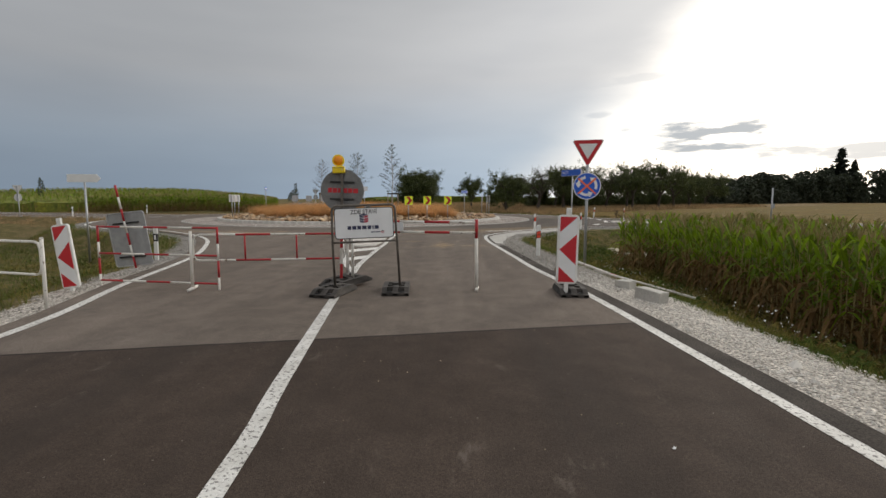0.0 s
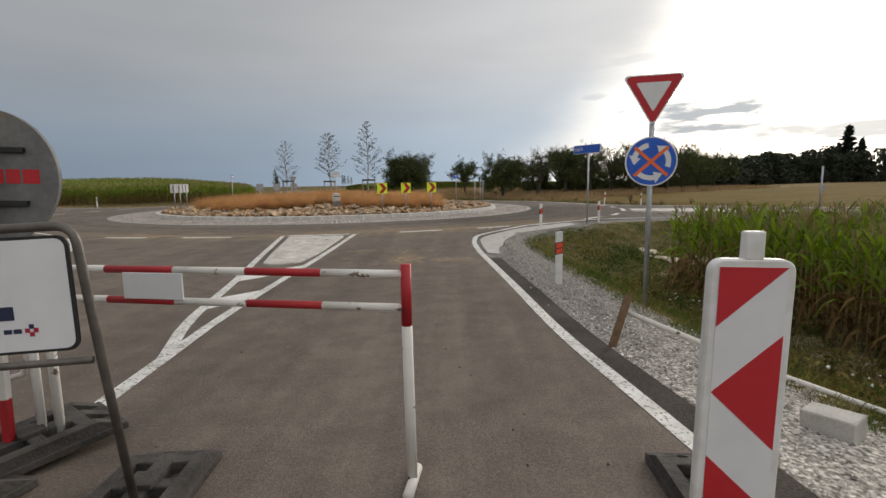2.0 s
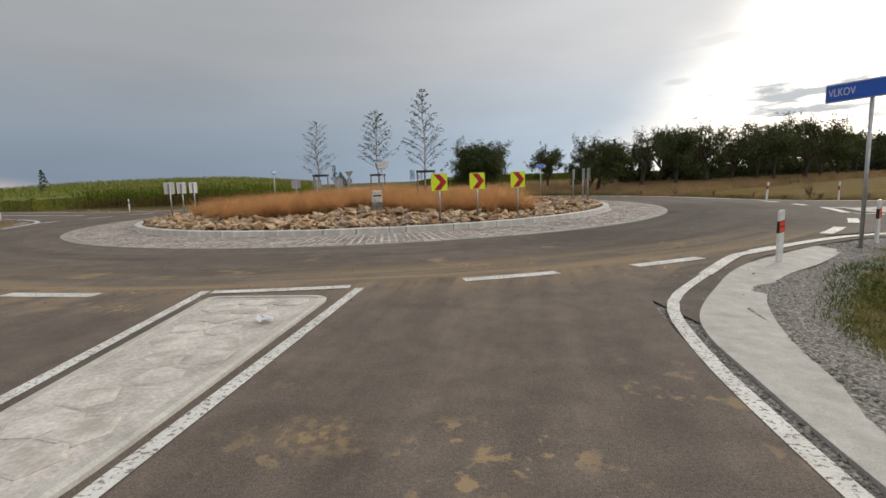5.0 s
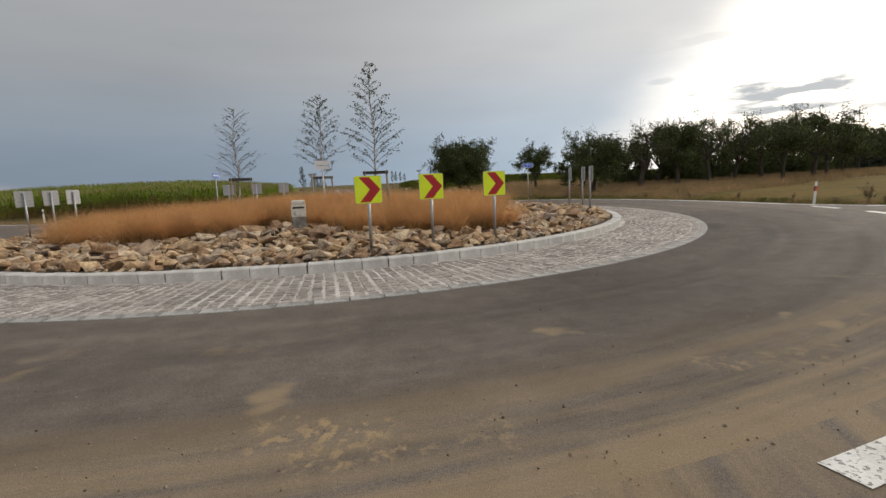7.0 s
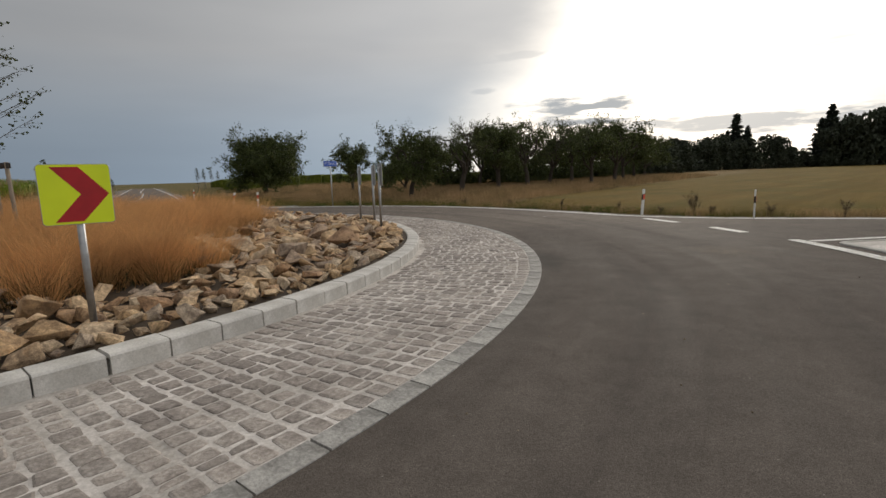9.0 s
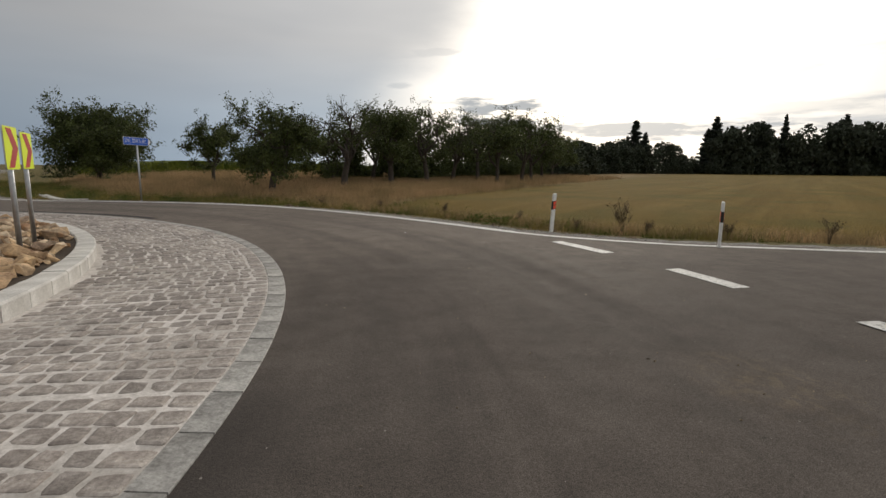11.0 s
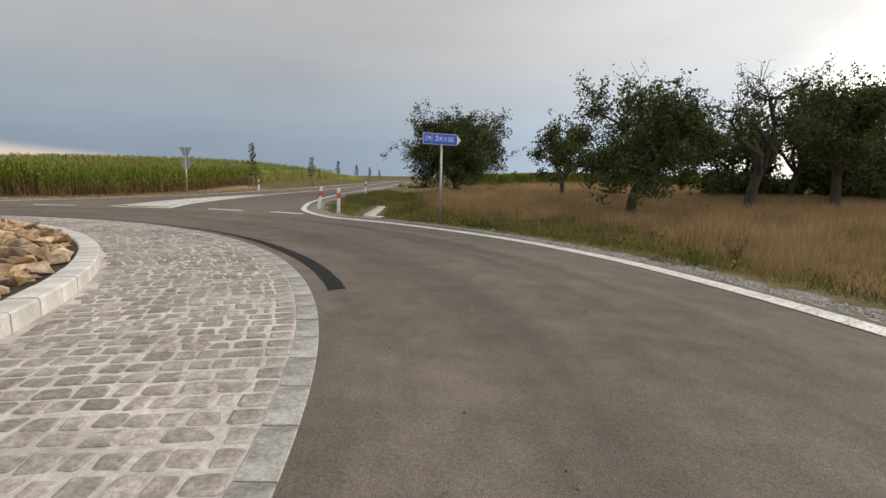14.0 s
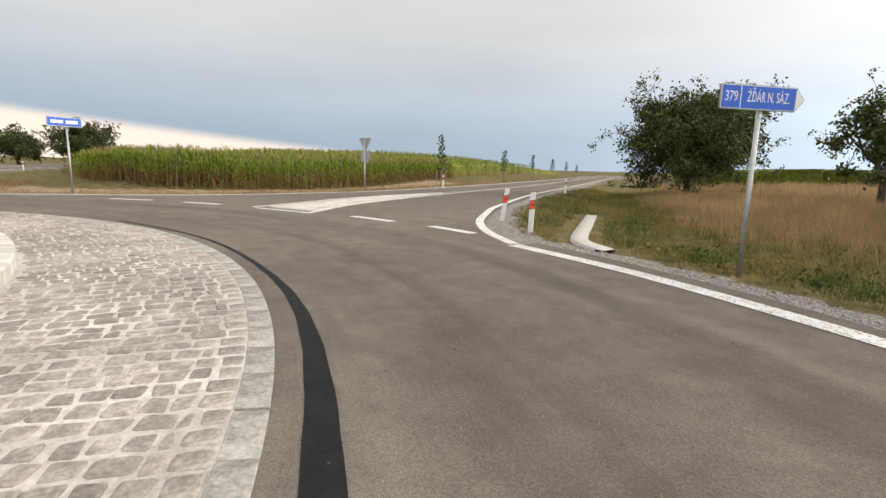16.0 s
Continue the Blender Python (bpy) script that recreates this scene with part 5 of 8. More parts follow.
tagged(basal, "dark green leaves at the foot of the feather grass", "ornamental grass", kind="stuff")
tagged(feather, "dense drifts of orange-brown feather grass on the mound", "ornamental grass", kind="stuff")


# ---- chevron boards ----
def rounded_rect(w, h, r, n=4, cx=0.0, cz=0.0):
    out = []
    for sx, sz, a0 in ((1, 1, 0), (-1, 1, 90), (-1, -1, 180), (1, -1, 270)):
        for i in range(n + 1):
            t = radians(a0 + 90 * i / n)
            out.append((cx + sx * (w / 2 - r) + r * math.cos(t), cz + sz * (h / 2 - r) + r * math.sin(t)))
    return out


def plate(outline, y, mat, name, parent, label="", thick=0.0015):
    return part(name, bm_prism(outline, thick, at=(0, y, 0)), mat, parent, label)


def chevron_sign(label, at, turn):
    """A square chevron board on a steel post; its face looks along -y before the turn."""
    s = new("chevron_sign")
    tagged(s, label, "road sign", "chevron boards on the island")
    top = 1.39 - at[2]
    part("post", bm_tube([(0, 0.03, -0.15), (0, 0.03, top + 0.2)], 0.03, 12), M_STEEL, s, "round galvanised post", True)
    b = part("board", bm_prism(rounded_rect(0.52, 0.52, 0.03, cz=top), 0.012, bevel=0.002), M_STEEL, s, "grey metal back")
    plate(rounded_rect(0.51, 0.51, 0.028, cz=top), -0.0085, M_YELLOW, "yellow_field", b, "fluorescent yellow sheet")
    z = top
    plate([(-0.17, z + 0.235), (0.03, z + 0.235), (0.235, z), (0.03, z - 0.235), (-0.17, z - 0.235), (0.03, z)][::1], -0.0105, M_RED, "arrow", b, "dark red chevron")
    part("clamp", bm_box(0.10, 0.05, 0.03, (0, 0.028, z + 0.12), 0.004), M_STEEL, s)
    part("clamp", bm_box(0.10, 0.05, 0.03, (0, 0.028, z - 0.12), 0.004), M_STEEL, s)
    s.matrix_world = pose(*at, 0, 0, turn)
    return s


CH = "fluorescent yellow board with a dark red chevron on a steel post"
CHB = "yellow chevron board facing away, on a steel post in the stones"
first = chevron_sign(CH, (-2.44, 26.76, 0.18), 28)
for x, y in ((-1.38, 27.67), (-0.13, 28.44)):
    copy_thing(first, pose(x, y, 0.18, 0, 0, 28))
edge_on = copy_thing(first, pose(*polar(9.6, 2.0)[:2], 0.3, 0, 0, 97))
edge_on["label"] = "yellow chevron board seen edge-on, on a steel post"
for a in (9.2, 17.6):
    copy_thing(edge_on, pose(*polar(9.62, a)[:2], 0.3, 0, 0, 96))
back = copy_thing(first, pose(*polar(9.4, 202)[:2], 0.3, 0, 0, 255))
back["label"] = CHB
for a, t in ((193.2, 258), (186.4, 262), (124, 195), (132.5, 198), (141, 202)):
    copy_thing(back, pose(*polar(9.4, a)[:2], 0.3, 0, 0, t))


# ---- old stone marker in the grass ----
def stone_marker(at):
    s = new("stone_marker")
    tagged(s, "old white-washed stone marker post with worn dark markings", "marker post")
    part("shaft", bm_box(0.38, 0.34, 0.75, (0, 0, 0.20), 0.03), material("weathered_granite", (0.25, 0.235, 0.21), 0.9, bump=0.8, bump_scale=30, var=[
        (5, 5, (0.5, 0.5, 0.5), (1.5, 1.5, 1.5), 1.0, 0.35, 0.65)]), s, "bare grey lower shaft")
    white = material("flaking_whitewash", (0.62, 0.59, 0.53), 0.9, bump=0.5, bump_scale=25, var=[
        (6, 5, (0.35, 0.30, 0.26), (1.1, 1.1, 1.1), 0.95, 0.36, 0.46), (30, 3, (0.8, 0.8, 0.8), (1.1, 1.1, 1.1), 1.0, 0.3, 0.7)])
    part("painted_block", bm_box(0.39, 0.35, 0.33, (0, 0, 0.575), 0.02), white, s, "white-washed block with flaking paint")
    part("cap", bm_box(0.36, 0.32, 0.13, (0, 0, 0.80), 0.045), white, s, "rounded white cap")
    part("band", bm_box(0.30, 0.012, 0.055, (0.0, -0.176, 0.665), 0.003), M_DARKWOOD, s, "dark worn band")
    s.matrix_world = pose(*at, 0, 0, 25)


stone_marker((-5.58, 30.55, 0.28))


# ---- young birches on stakes ----
def young_tree(label, at, height, seed, leaves, leaf_mat, crown=1.0, bark=None, leaf_size=0.058, stakes=True, start=0.30, name="birch_tree", density=1.0):
    g = np.random.default_rng(seed)
    s = new(name)
    tagged(s, label, "tree", "young trees on stakes")
    n = 9
    path = [(0.06 * math.sin(i * 1.3 + seed) * i / n, 0.06 * math.cos(i * 1.1 + seed) * i / n, height * i / n) for i in range(n + 1)]
    part("trunk", bm_tube(path, 0, 8, radii=[0.036 * (1 - 0.9 * i / n) * height / 4.5 + 0.004 for i in range(n + 1)]), bark or M_BIRCH, s, "slender pale trunk", True)
    bm = bmesh.new()
    tips, k = [], int(46 * density)
    for i in range(k):
        t = start + (0.97 - start) * (i + g.random()) / k
        z = height * t
        az = i * 2.4 + g.normal(0, 0.4)
        prof = (1 - (t - start) / (1 - start)) ** 0.75 * (0.55 + 0.45 * min(1, (t - start) / 0.12))
        ln = crown * (0.18 + 1.0 * prof) * g.uniform(0.7, 1.2) * height / 5
        j = t * n
        i0 = min(int(j), n - 1)
        base = Vector(path[i0]).lerp(Vector(path[i0 + 1]), j - i0)
        d = Vector((math.cos(az), math.sin(az), 0))
        pts = [base + d * (ln * u) + Vector((0, 0, ln * (0.95 * u - 0.25 * u * u) + g.normal(0, 0.02))) for u in (0, 0.35, 0.7, 1.0)]
        bm = bm_tube(pts, 0, 4, bm, [0.011, 0.007, 0.005, 0.003], cap=False)
        tips.append((pts, ln))
        for q in range(int(5 + 4 * prof)):
            u = g.uniform(0.3, 1.0)
            p0 = pts[1].lerp(pts[3], (u - 0.3) / 0.7)
            az3 = az + g.normal(0, 0.9)
            l2 = ln * g.uniform(0.2, 0.45)
            d3 = Vector((math.cos(az3), math.sin(az3), g.uniform(0.0, 0.8)))
            p1 = p0 + d3 * l2 * 0.5
            p2 = p0 + d3 * l2 + Vector((0, 0, -0.12 * l2))
            bm = bm_tube([p0, p1, p2], 0, 3, bm, [0.004, 0.003, 0.002], cap=False)
            tips.append(((p0, p1, p1, p2), l2))
    tagged(part("twig_work", bm, M_TWIG, s, "thin upswept twigs"), kind="stuff")
    vs, fs, m = [], [], 0
    for pts, ln in tips:
        for q in range(g.poisson(leaves)):
            u = g.uniform(0.25, 1.05)
            p = pts[0].lerp(pts[3], u) + Vector(g.normal(0, 0.03, 3))
            a, b = Vector(g.normal(size=3)).normalized(), Vector(g.normal(size=3)).normalized()
            z = leaf_size * g.uniform(0.6, 1.3)
            b = (b - a * b.dot(a)).normalized() * z * 0.4
            a = a * z * 0.5
            vs += [p - a, p + b, p + a, p - b]
            fs.append((m, m + 1, m + 2, m + 3))
            m += 4
    if fs:
        lf = array_object("foliage", np.array(vs), np.array(fs), leaf_mat, s)
        lf["label"] = "sparse small leaves"
    s.matrix_world = pose(*at, 0, 0, 0)
    if stakes:
        st = new("tree_stakes")
        tagged(st, "tripod of wooden stakes with dark rails round a young tree", "tree support", "tree supports")
        tri = [(0.42 * math.cos(radians(a + seed * 17)), 0.42 * math.sin(radians(a + seed * 17))) for a in (90, 210, 330)]
        top = 1.55
        for x, y in tri:
            part("stake", bm_tube([(x * 1.12, y * 1.12, -0.2), (x, y, top)], 0.035, 8), M_WOOD, st, "", True)
        for i in range(3):
            p, q = Vector((*tri[i], top - 0.06)), Vector((*tri[(i + 1) % 3], top - 0.06))
            d = (q - p)
            part("rail", bm_box(d.length + 0.12, 0.035, 0.10, (p + q) / 2, 0.004, Matrix.Rotation(math.atan2(d.y, d.x), 3, "Z")), M_DARKWOOD, st, "dark horizontal rail")
        st.matrix_world = pose(*at, 0, 0, 0)
    return s


young_tree("bare grey young birch with hardly a leaf", (-9.80, 34.93, 0.38), 4.1, 3, 0.4, M_BIRCHLEAF, 1.0, density=1.1)
young_tree("young birch with sparse green leaves", (-7.76, 38.11, 0.36), 4.9, 5, 4.5, M_BIRCHLEAF, 0.95)
young_tree("tall young birch with airy upswept crown", (-4.38, 34.27, 0.38), 5.1, 8, 3.4, M_BIRCHLEAF, 0.85)

# ---- road furniture ----
M_WHITE = material("white_sheet", (0.76, 0.77, 0.78), 0.45, var=[(4, 3, (0.93, 0.93, 0.93), (1.03, 1.03, 1.03), 1.0, 0.3, 0.7)])
M_BLUE = material("blue_sheet", (0.018, 0.115, 0.58), 0.45, var=[(4, 3, (0.9, 0.9, 0.9), (1.08, 1.08, 1.08), 1.0, 0.3, 0.7)])
M_BLACK = material("black_plastic", (0.018, 0.018, 0.019), 0.55, var=[(9, 3, (0.8, 0.8, 0.8), (1.3, 1.3, 1.3), 1.0, 0.3, 0.7)])
M_PLASTIC = material("white_plastic", (0.74, 0.74, 0.73), 0.5, random_tint=0.04, var=[(7, 4, (0.86, 0.85, 0.82), (1.03, 1.03, 1.03), 1.0, 0.35, 0.6)])
M_SIGNRED = material("sign_red", (0.52, 0.018, 0.028), 0.45, var=[(4, 3, (0.92, 0.92, 0.92), (1.05, 1.05, 1.05), 1.0, 0.3, 0.7)])
M_REFLEX = material("orange_red_reflector", (0.80, 0.085, 0.035), 0.3)
M_TAPE = material("orange_tape", (0.85, 0.16, 0.045), 0.5)
M_BACK = material("grey_sign_back", (0.33, 0.34, 0.345), 0.6, 0.25, var=[(5, 4, (0.8, 0.8, 0.8), (1.15, 1.15, 1.15), 1.0, 0.3, 0.7)])


def lettering(text, height, mat, parent, at, rot=(90, 0, 0), width=None, name="lettering", align="CENTER", bold=0.0):
    """Raised flat letters in the built-in font, standing in the x-z plane and facing -y."""
    cu = bpy.data.curves.new("text", "FONT")
    cu.body, cu.size, cu.extrude, cu.align_x, cu.align_y = text, height * 1.4, 0.0006, align, "CENTER"
    cu.offset = bold * height
    ob = bpy.data.objects.new("text", cu)
    scene.collection.objects.link(ob)
    bpy.context.view_layer.update()
    me = bpy.data.meshes.new_from_object(ob.evaluated_get(bpy.context.evaluated_depsgraph_get()))
    bpy.data.objects.remove(ob)
    xs = [v.co.x for v in me.vertices]
    span = max(xs) - min(xs)
    sx = width / span if width else 1.0
    me.transform(pose(*at, *rot) @ Matrix.Diagonal((sx, 1, 1, 1)))
    me.materials.clear()
    me.materials.append(mat)
    out = new(name, me)
    out.parent = parent
    return out


def delineator(label, at, turn, band, lean=(0, 0)):
    s = new("delineator_post")
    tagged(s, label, "delineator post", "roadside delineators")
    h = 0.86
    body = part("body", bm_prism([(-0.055, -0.15), (0.055, -0.15), (0.055, h - 0.012), (0.04, h), (-0.045, h - 0.012), (-0.055, h - 0.03)], 0.045, bevel=0.008), M_PLASTIC, s, "white plastic post", False)
    if band == "red":
        part("band", bm_prism([(-0.056, h - 0.37), (0.056, h - 0.345), (0.056, h - 0.155), (-0.056, h - 0.18)], 0.049, bevel=0.002), M_BLACK, s, "thin black border")
        for z in (h - 0.308, h - 0.218):
            part("reflector", bm_prism([(-0.049, z - 0.048), (0.049, z - 0.026), (0.049, z + 0.047), (-0.049, z + 0.025)], 0.055, bevel=0.002), M_REFLEX, s, "orange-red reflector")
    else:
        part("band", bm_box(0.112, 0.050, 0.19, (0, 0, h - 0.25), 0.004), M_BLACK, s, "black band")
        part("reflector", bm_box(0.05, 0.056, 0.11, (0, 0, h - 0.25), 0.004), M_WHITE, s, "pale reflector")
    s.matrix_world = pose(at[0], at[1], at[2], lean[0], lean[1], turn)
    return s


DR = "white plastic delineator post with a red reflector band"
DB = "white plastic delineator post with a black band"
post_red = delineator(DR, (2.66, 10.38, -0.06), 3, "red")
for x, y, t in ((4.11, 20.44, 25), (6.76, 22.55, 40), (13.24, 35.64, 47), (-11.24, 70.72, 15), (-19.09, 68.95, 15)):
    copy_thing(post_red, pose(x, y, -0.05, 0, 0, t))
copy_thing(post_red, pose(11.79, 38.79, -0.05, 0, 5, 22))
copy_thing(post_red, pose(-2.98, 53.49, -0.05, 0, 1, 20))
copy_thing(post_red, pose(-4.59, 54.74, -0.05, 4, 8, 30))
post_black = delineator(DB, (-6.93, 8.98, -0.08), -10, "black")
for x, y, t in ((-30.91, 36.80, 60), (-31.24, 47.09, 70), (-60.03, 54.10, 80)):
    copy_thing(post_black, pose(x, y, -0.06, 0, 0, t))


def direction_sign(label, base, height, width, tall, turn, text, face=True, blade_shift=0.0, number=None, fill=0.80, name="direction_sign"):
    """An arrow blade on a post; the blade points along +x and reads from -y, before the turn."""
    s = new(name)
    tagged(s, label, "road sign", "direction arrows")
    part("post", bm_tube([(0, 0.035, -0.3), (0, 0.035, height + 0.02)], 0.033, 12), M_STEEL, s, "slim galvanised post", True)
    tip = tall * 0.45
    x0, x1 = -width / 2 + blade_shift, width / 2 + blade_shift
    z0, z1, zm = height - tall / 2, height + tall / 2, height
    outer = [(x0, z0 + 0.02), (x0 + 0.02, z0), (x1 - tip, z0), (x1, zm), (x1 - tip, z1), (x0 + 0.02, z1), (x0, z1 - 0.02)]
    b = part("blade", bm_prism(outer, 0.02, at=(0, 0, 0), bevel=0.003), M_BACK if face else M_WHITE, s, "arrow blade with a thin grey rim")
    e = tall * 0.06
    g = 0.012
    if face:
        plate([(x0 + g, z0 + g), (x1 - tip - g * 0.4, z0 + g), (x1 - g * 1.5, zm), (x1 - tip - g * 0.4, z1 - g), (x0 + g, z1 - g)], -0.0118, M_WHITE, "white_ground", b, "white ground and tip")
    if face:
        inner = [(x0 + e, z0 + e), (x1 - tip - e * 0.3, z0 + e), (x1 - tip - e * 0.3, z1 - e), (x0 + e, z1 - e)]
        plate(inner, -0.0138, M_BLUE, "blue_field", b, "blue face")
        left = x0 + e
        if number:
            plate([(left + tall * 0.86, z0 + e), (left + tall * 0.90, z0 + e), (left + tall * 0.90, z1 - e), (left + tall * 0.86, z1 - e)], -0.0158, M_WHITE, "divider", b)
            lettering(number, tall * 0.40, M_WHITE, b, (left + tall * 0.44, -0.0158, zm), width=tall * 0.58)
            left += tall * 0.94
        right = x1 - tip - e
        if text:
            lettering(text, tall * 0.42, M_WHITE, b, (left + (right - left) * (0.5 if fill > 0.5 else fill / 2 + 0.03), -0.0158, zm), width=(right - left) * fill)
        else:
            for u0, u1 in ((0.10, 0.46), (0.54, 0.90)):
                a, c = left + (right - left) * u0, left + (right - left) * u1
                plate([(a, zm - tall * 0.17), (c, zm - tall * 0.17), (c, zm + tall * 0.17), (a, zm + tall * 0.17)], -0.0158, M_WHITE, "word_bar", b)
    for z in (zm - tall * 0.25, zm + tall * 0.25):
        part("clamp", bm_box(0.09, 0.05, 0.03, (0, 0.03, z), 0.004), M_STEEL, s)
    s.matrix_world = pose(*base, 0, 0, turn)
    return s


direction_sign("blue direction arrow reading VLKOV on a slim steel post", (6.12, 21.95, -0.05), 2.84, 1.52, 0.33, -60, "VLKOV", fill=0.34)
direction_sign("blue direction arrow with a road number and town name", (1.25, 51.95, -0.15), 2.40, 1.26, 0.31, 53, "\u017d\u010e\u00c1R N. S\u00c1Z.", number="379")
direction_sign("blue direction arrow with two white words, beside the corn", (-19.67, 49.15, -0.1), 2.62, 1.25, 0.33, 102, "")
direction_sign("direction arrow seen from its plain back on a steel post", (-12.3, 13.8, -0.45), 2.62, 1.08, 0.27, 8, "", face=False)


def yield_sign(label, base, turn, tri_w=0.78, disc_d=0.66, disc_z=1.81, top_z=2.94, face=True, roundabout=True):
    """A triangular give-way sign above a round one on a post, facing -y before the turn."""
    s = new("give_way_sign")
    tagged(s, label, "road sign", "give-way signs")
    part("post", bm_tube([(0, 0.04, -0.9), (0, 0.04, top_z - 0.05)], 0.035, 12), M_STEEL, s, "galvanised post", True)

    def tri(w, inset=0.0, r=0.035):
        h = w * 0.866
        c = [Vector((-w / 2, top_z)), Vector((w / 2, top_z)), Vector((0, top_z - h))]
        m = (c[0] + c[1] + c[2]) / 3
        c = [m + (q - m) * (1 - inset * 3.46 / w) for q in c]
        out = []
        for i in range(3):
            p, q, n = c[i], c[(i + 2) % 3], c[(i + 1) % 3]
            a, b = (q - p).normalized(), (n - p).normalized()
            for t in (0, 0.33, 0.67, 1):
                u = (p + a * r * 1.6 * (1 - t)) + b * r * 1.6 * t
                bulge = (p - u) * 0.35 * (4 * t * (1 - t)) * 0.6
                out.append(tuple(u + bulge))
        return out

    t = part("triangle", bm_prism(tri(tri_w), 0.02, bevel=0.003), M_WHITE if face else M_BACK, s, "give-way triangle plate")
    if face:
        plate(tri(tri_w, 0.014), -0.0115, M_SIGNRED, "red_border", t, "red border")
        plate(tri(tri_w, 0.098, 0.012), -0.0130, M_WHITE, "white_field", t, "white field")
    circ = lambda r, n=48: [(r * math.cos(2 * math.pi * i / n), disc_z + r * math.sin(2 * math.pi * i / n)) for i in range(n)]
    R = disc_d / 2
    d = part("disc", bm_prism(circ(R), 0.02, bevel=0.003), M_WHITE if face else M_BACK, s, "round sign plate")
    if face:
        plate(circ(R * 0.945), -0.0115, M_BLUE, "blue_field", d, "blue face")
        for k in range(3):
            a0 = 100 + 120 * k
            pts_o, pts_i = [], []
            for i in range(9):
                a = radians(a0 + 62 * i / 8)
                pts_o.append((0.76 * R * math.cos(a), disc_z + 0.76 * R * math.sin(a)))
                pts_i.append((0.56 * R * math.cos(a), disc_z + 0.56 * R * math.sin(a)))
            a = radians(a0 + 62)
            b = radians(a0 + 92)
            head = [(0.90 * R * math.cos(a), disc_z + 0.90 * R * math.sin(a)), (0.66 * R * math.cos(b), disc_z + 0.66 * R * math.sin(b)), (0.42 * R * math.cos(a), disc_z + 0.42 * R * math.sin(a))]
            plate(pts_o + head + pts_i[::-1], -0.0130, M_WHITE, "ring_arrow", d, "white curved arrow")
        for sgn in (1, -1):
            q = bm_box(R * 1.72, 0.0015, 0.042, (0, -0.0145 - 0.0015 * (sgn > 0), disc_z), 0, Matrix.Rotation(radians(42 * sgn), 3, "Y"))
            part("tape_strip", q, M_TAPE, d, "orange tape stuck across the sign")
    for z in (disc_z - 0.15, disc_z + 0.15, top_z - 0.15):
        part("clamp", bm_box(0.10, 0.05, 0.03, (0, 0.035, z), 0.004), M_STEEL, s)
    s.matrix_world = pose(*base, 0, 0, turn)
    return s


yield_sign("give-way triangle above a blue roundabout sign crossed out with orange tape", (3.69, 9.51, 0.0), -15)
yield_sign("give-way and roundabout signs seen from behind at the corn", (-17.93, 61.44, -0.05), 190, 0.85, 0.62, 1.75, 2.72, face=False)
yield_sign("give-way and roundabout signs seen from behind at the western arm", (-35.89, 37.37, -0.2), 260, 0.85, 0.66, 1.75, 2.75, face=False)


def plain_board(label, base, turn):
    s = new("info_board")
    tagged(s, label, "sign", "")
    part("post", bm_tube([(0, 0.03, -0.3), (0, 0.03, 2.05)], 0.025, 10), M_STEEL, s, "", True)
    part("board", bm_prism(rounded_rect(0.55, 0.16, 0.02, cz=1.96), 0.012), M_WHITE, s, "white upper plate")
    part("board", bm_prism(rounded_rect(0.50, 0.12, 0.02, cz=1.79), 0.012), M_WHITE, s, "white lower plate")
    s.matrix_world = pose(*base, 0, 0, turn)


plain_board("two small white plates on a thin post in the grass", (-6.69, 35.35, 0.38), 20)

# ---- barricade across the approach road ----
M_RUBBER = material("recycled_rubber", (0.045, 0.042, 0.040), 0.85, bump=0.6, bump_scale=50, var=[
    (6, 4, (0.65, 0.63, 0.6), (1.9, 1.8, 1.7), 1.0, 0.35, 0.68)])
M_BARWHITE = material("chipped_white_paint", (0.72, 0.70, 0.66), 0.55, bump=0.3, var=[
    (13, 6, (0.22, 0.13, 0.08), (1.05, 1.05, 1.05), 0.95, 0.35, 0.39), (3, 3, (0.85, 0.83, 0.8), (1.03, 1.03, 1.03), 1.0, 0.3, 0.7)])
M_BARRED = material("chipped_red_paint", (0.40, 0.014, 0.020), 0.5, bump=0.3, var=[
    (13, 6, (0.45, 1.6, 1.4), (1.05, 1.05, 1.05), 0.9, 0.34, 0.38), (3, 3, (0.8, 0.8, 0.8), (1.1, 1.1, 1.1), 1.0, 0.3, 0.7)])
M_DISC = material("dull_grey_disc", (0.19, 0.19, 0.188), 0.7, 0.1, var=[(5, 4, (0.75, 0.75, 0.75), (1.2, 1.2, 1.2), 1.0, 0.3, 0.7), (30, 3, (0.85, 0.85, 0.85), (1.1, 1.1, 1.1), 1.0, 0.3, 0.7)])
M_AMBER = material("amber_lens", (0.90, 0.30, 0.01), 0.25, bump=0.5, bump_scale=70)
M_LAMPYEL = material("yellow_lamp_case", (0.85, 0.62, 0.01), 0.4)
M_FRAME = material("brown_steel_frame", (0.15, 0.135, 0.12), 0.5, 0.6, var=[(10, 4, (0.7, 0.68, 0.66), (1.2, 1.2, 1.2), 1.0, 0.3, 0.7)])
M_NAVY = material("navy_print", (0.02, 0.025, 0.07), 0.5)
M_CRIMSON = material("crimson_print", (0.40, 0.02, 0.05), 0.5)


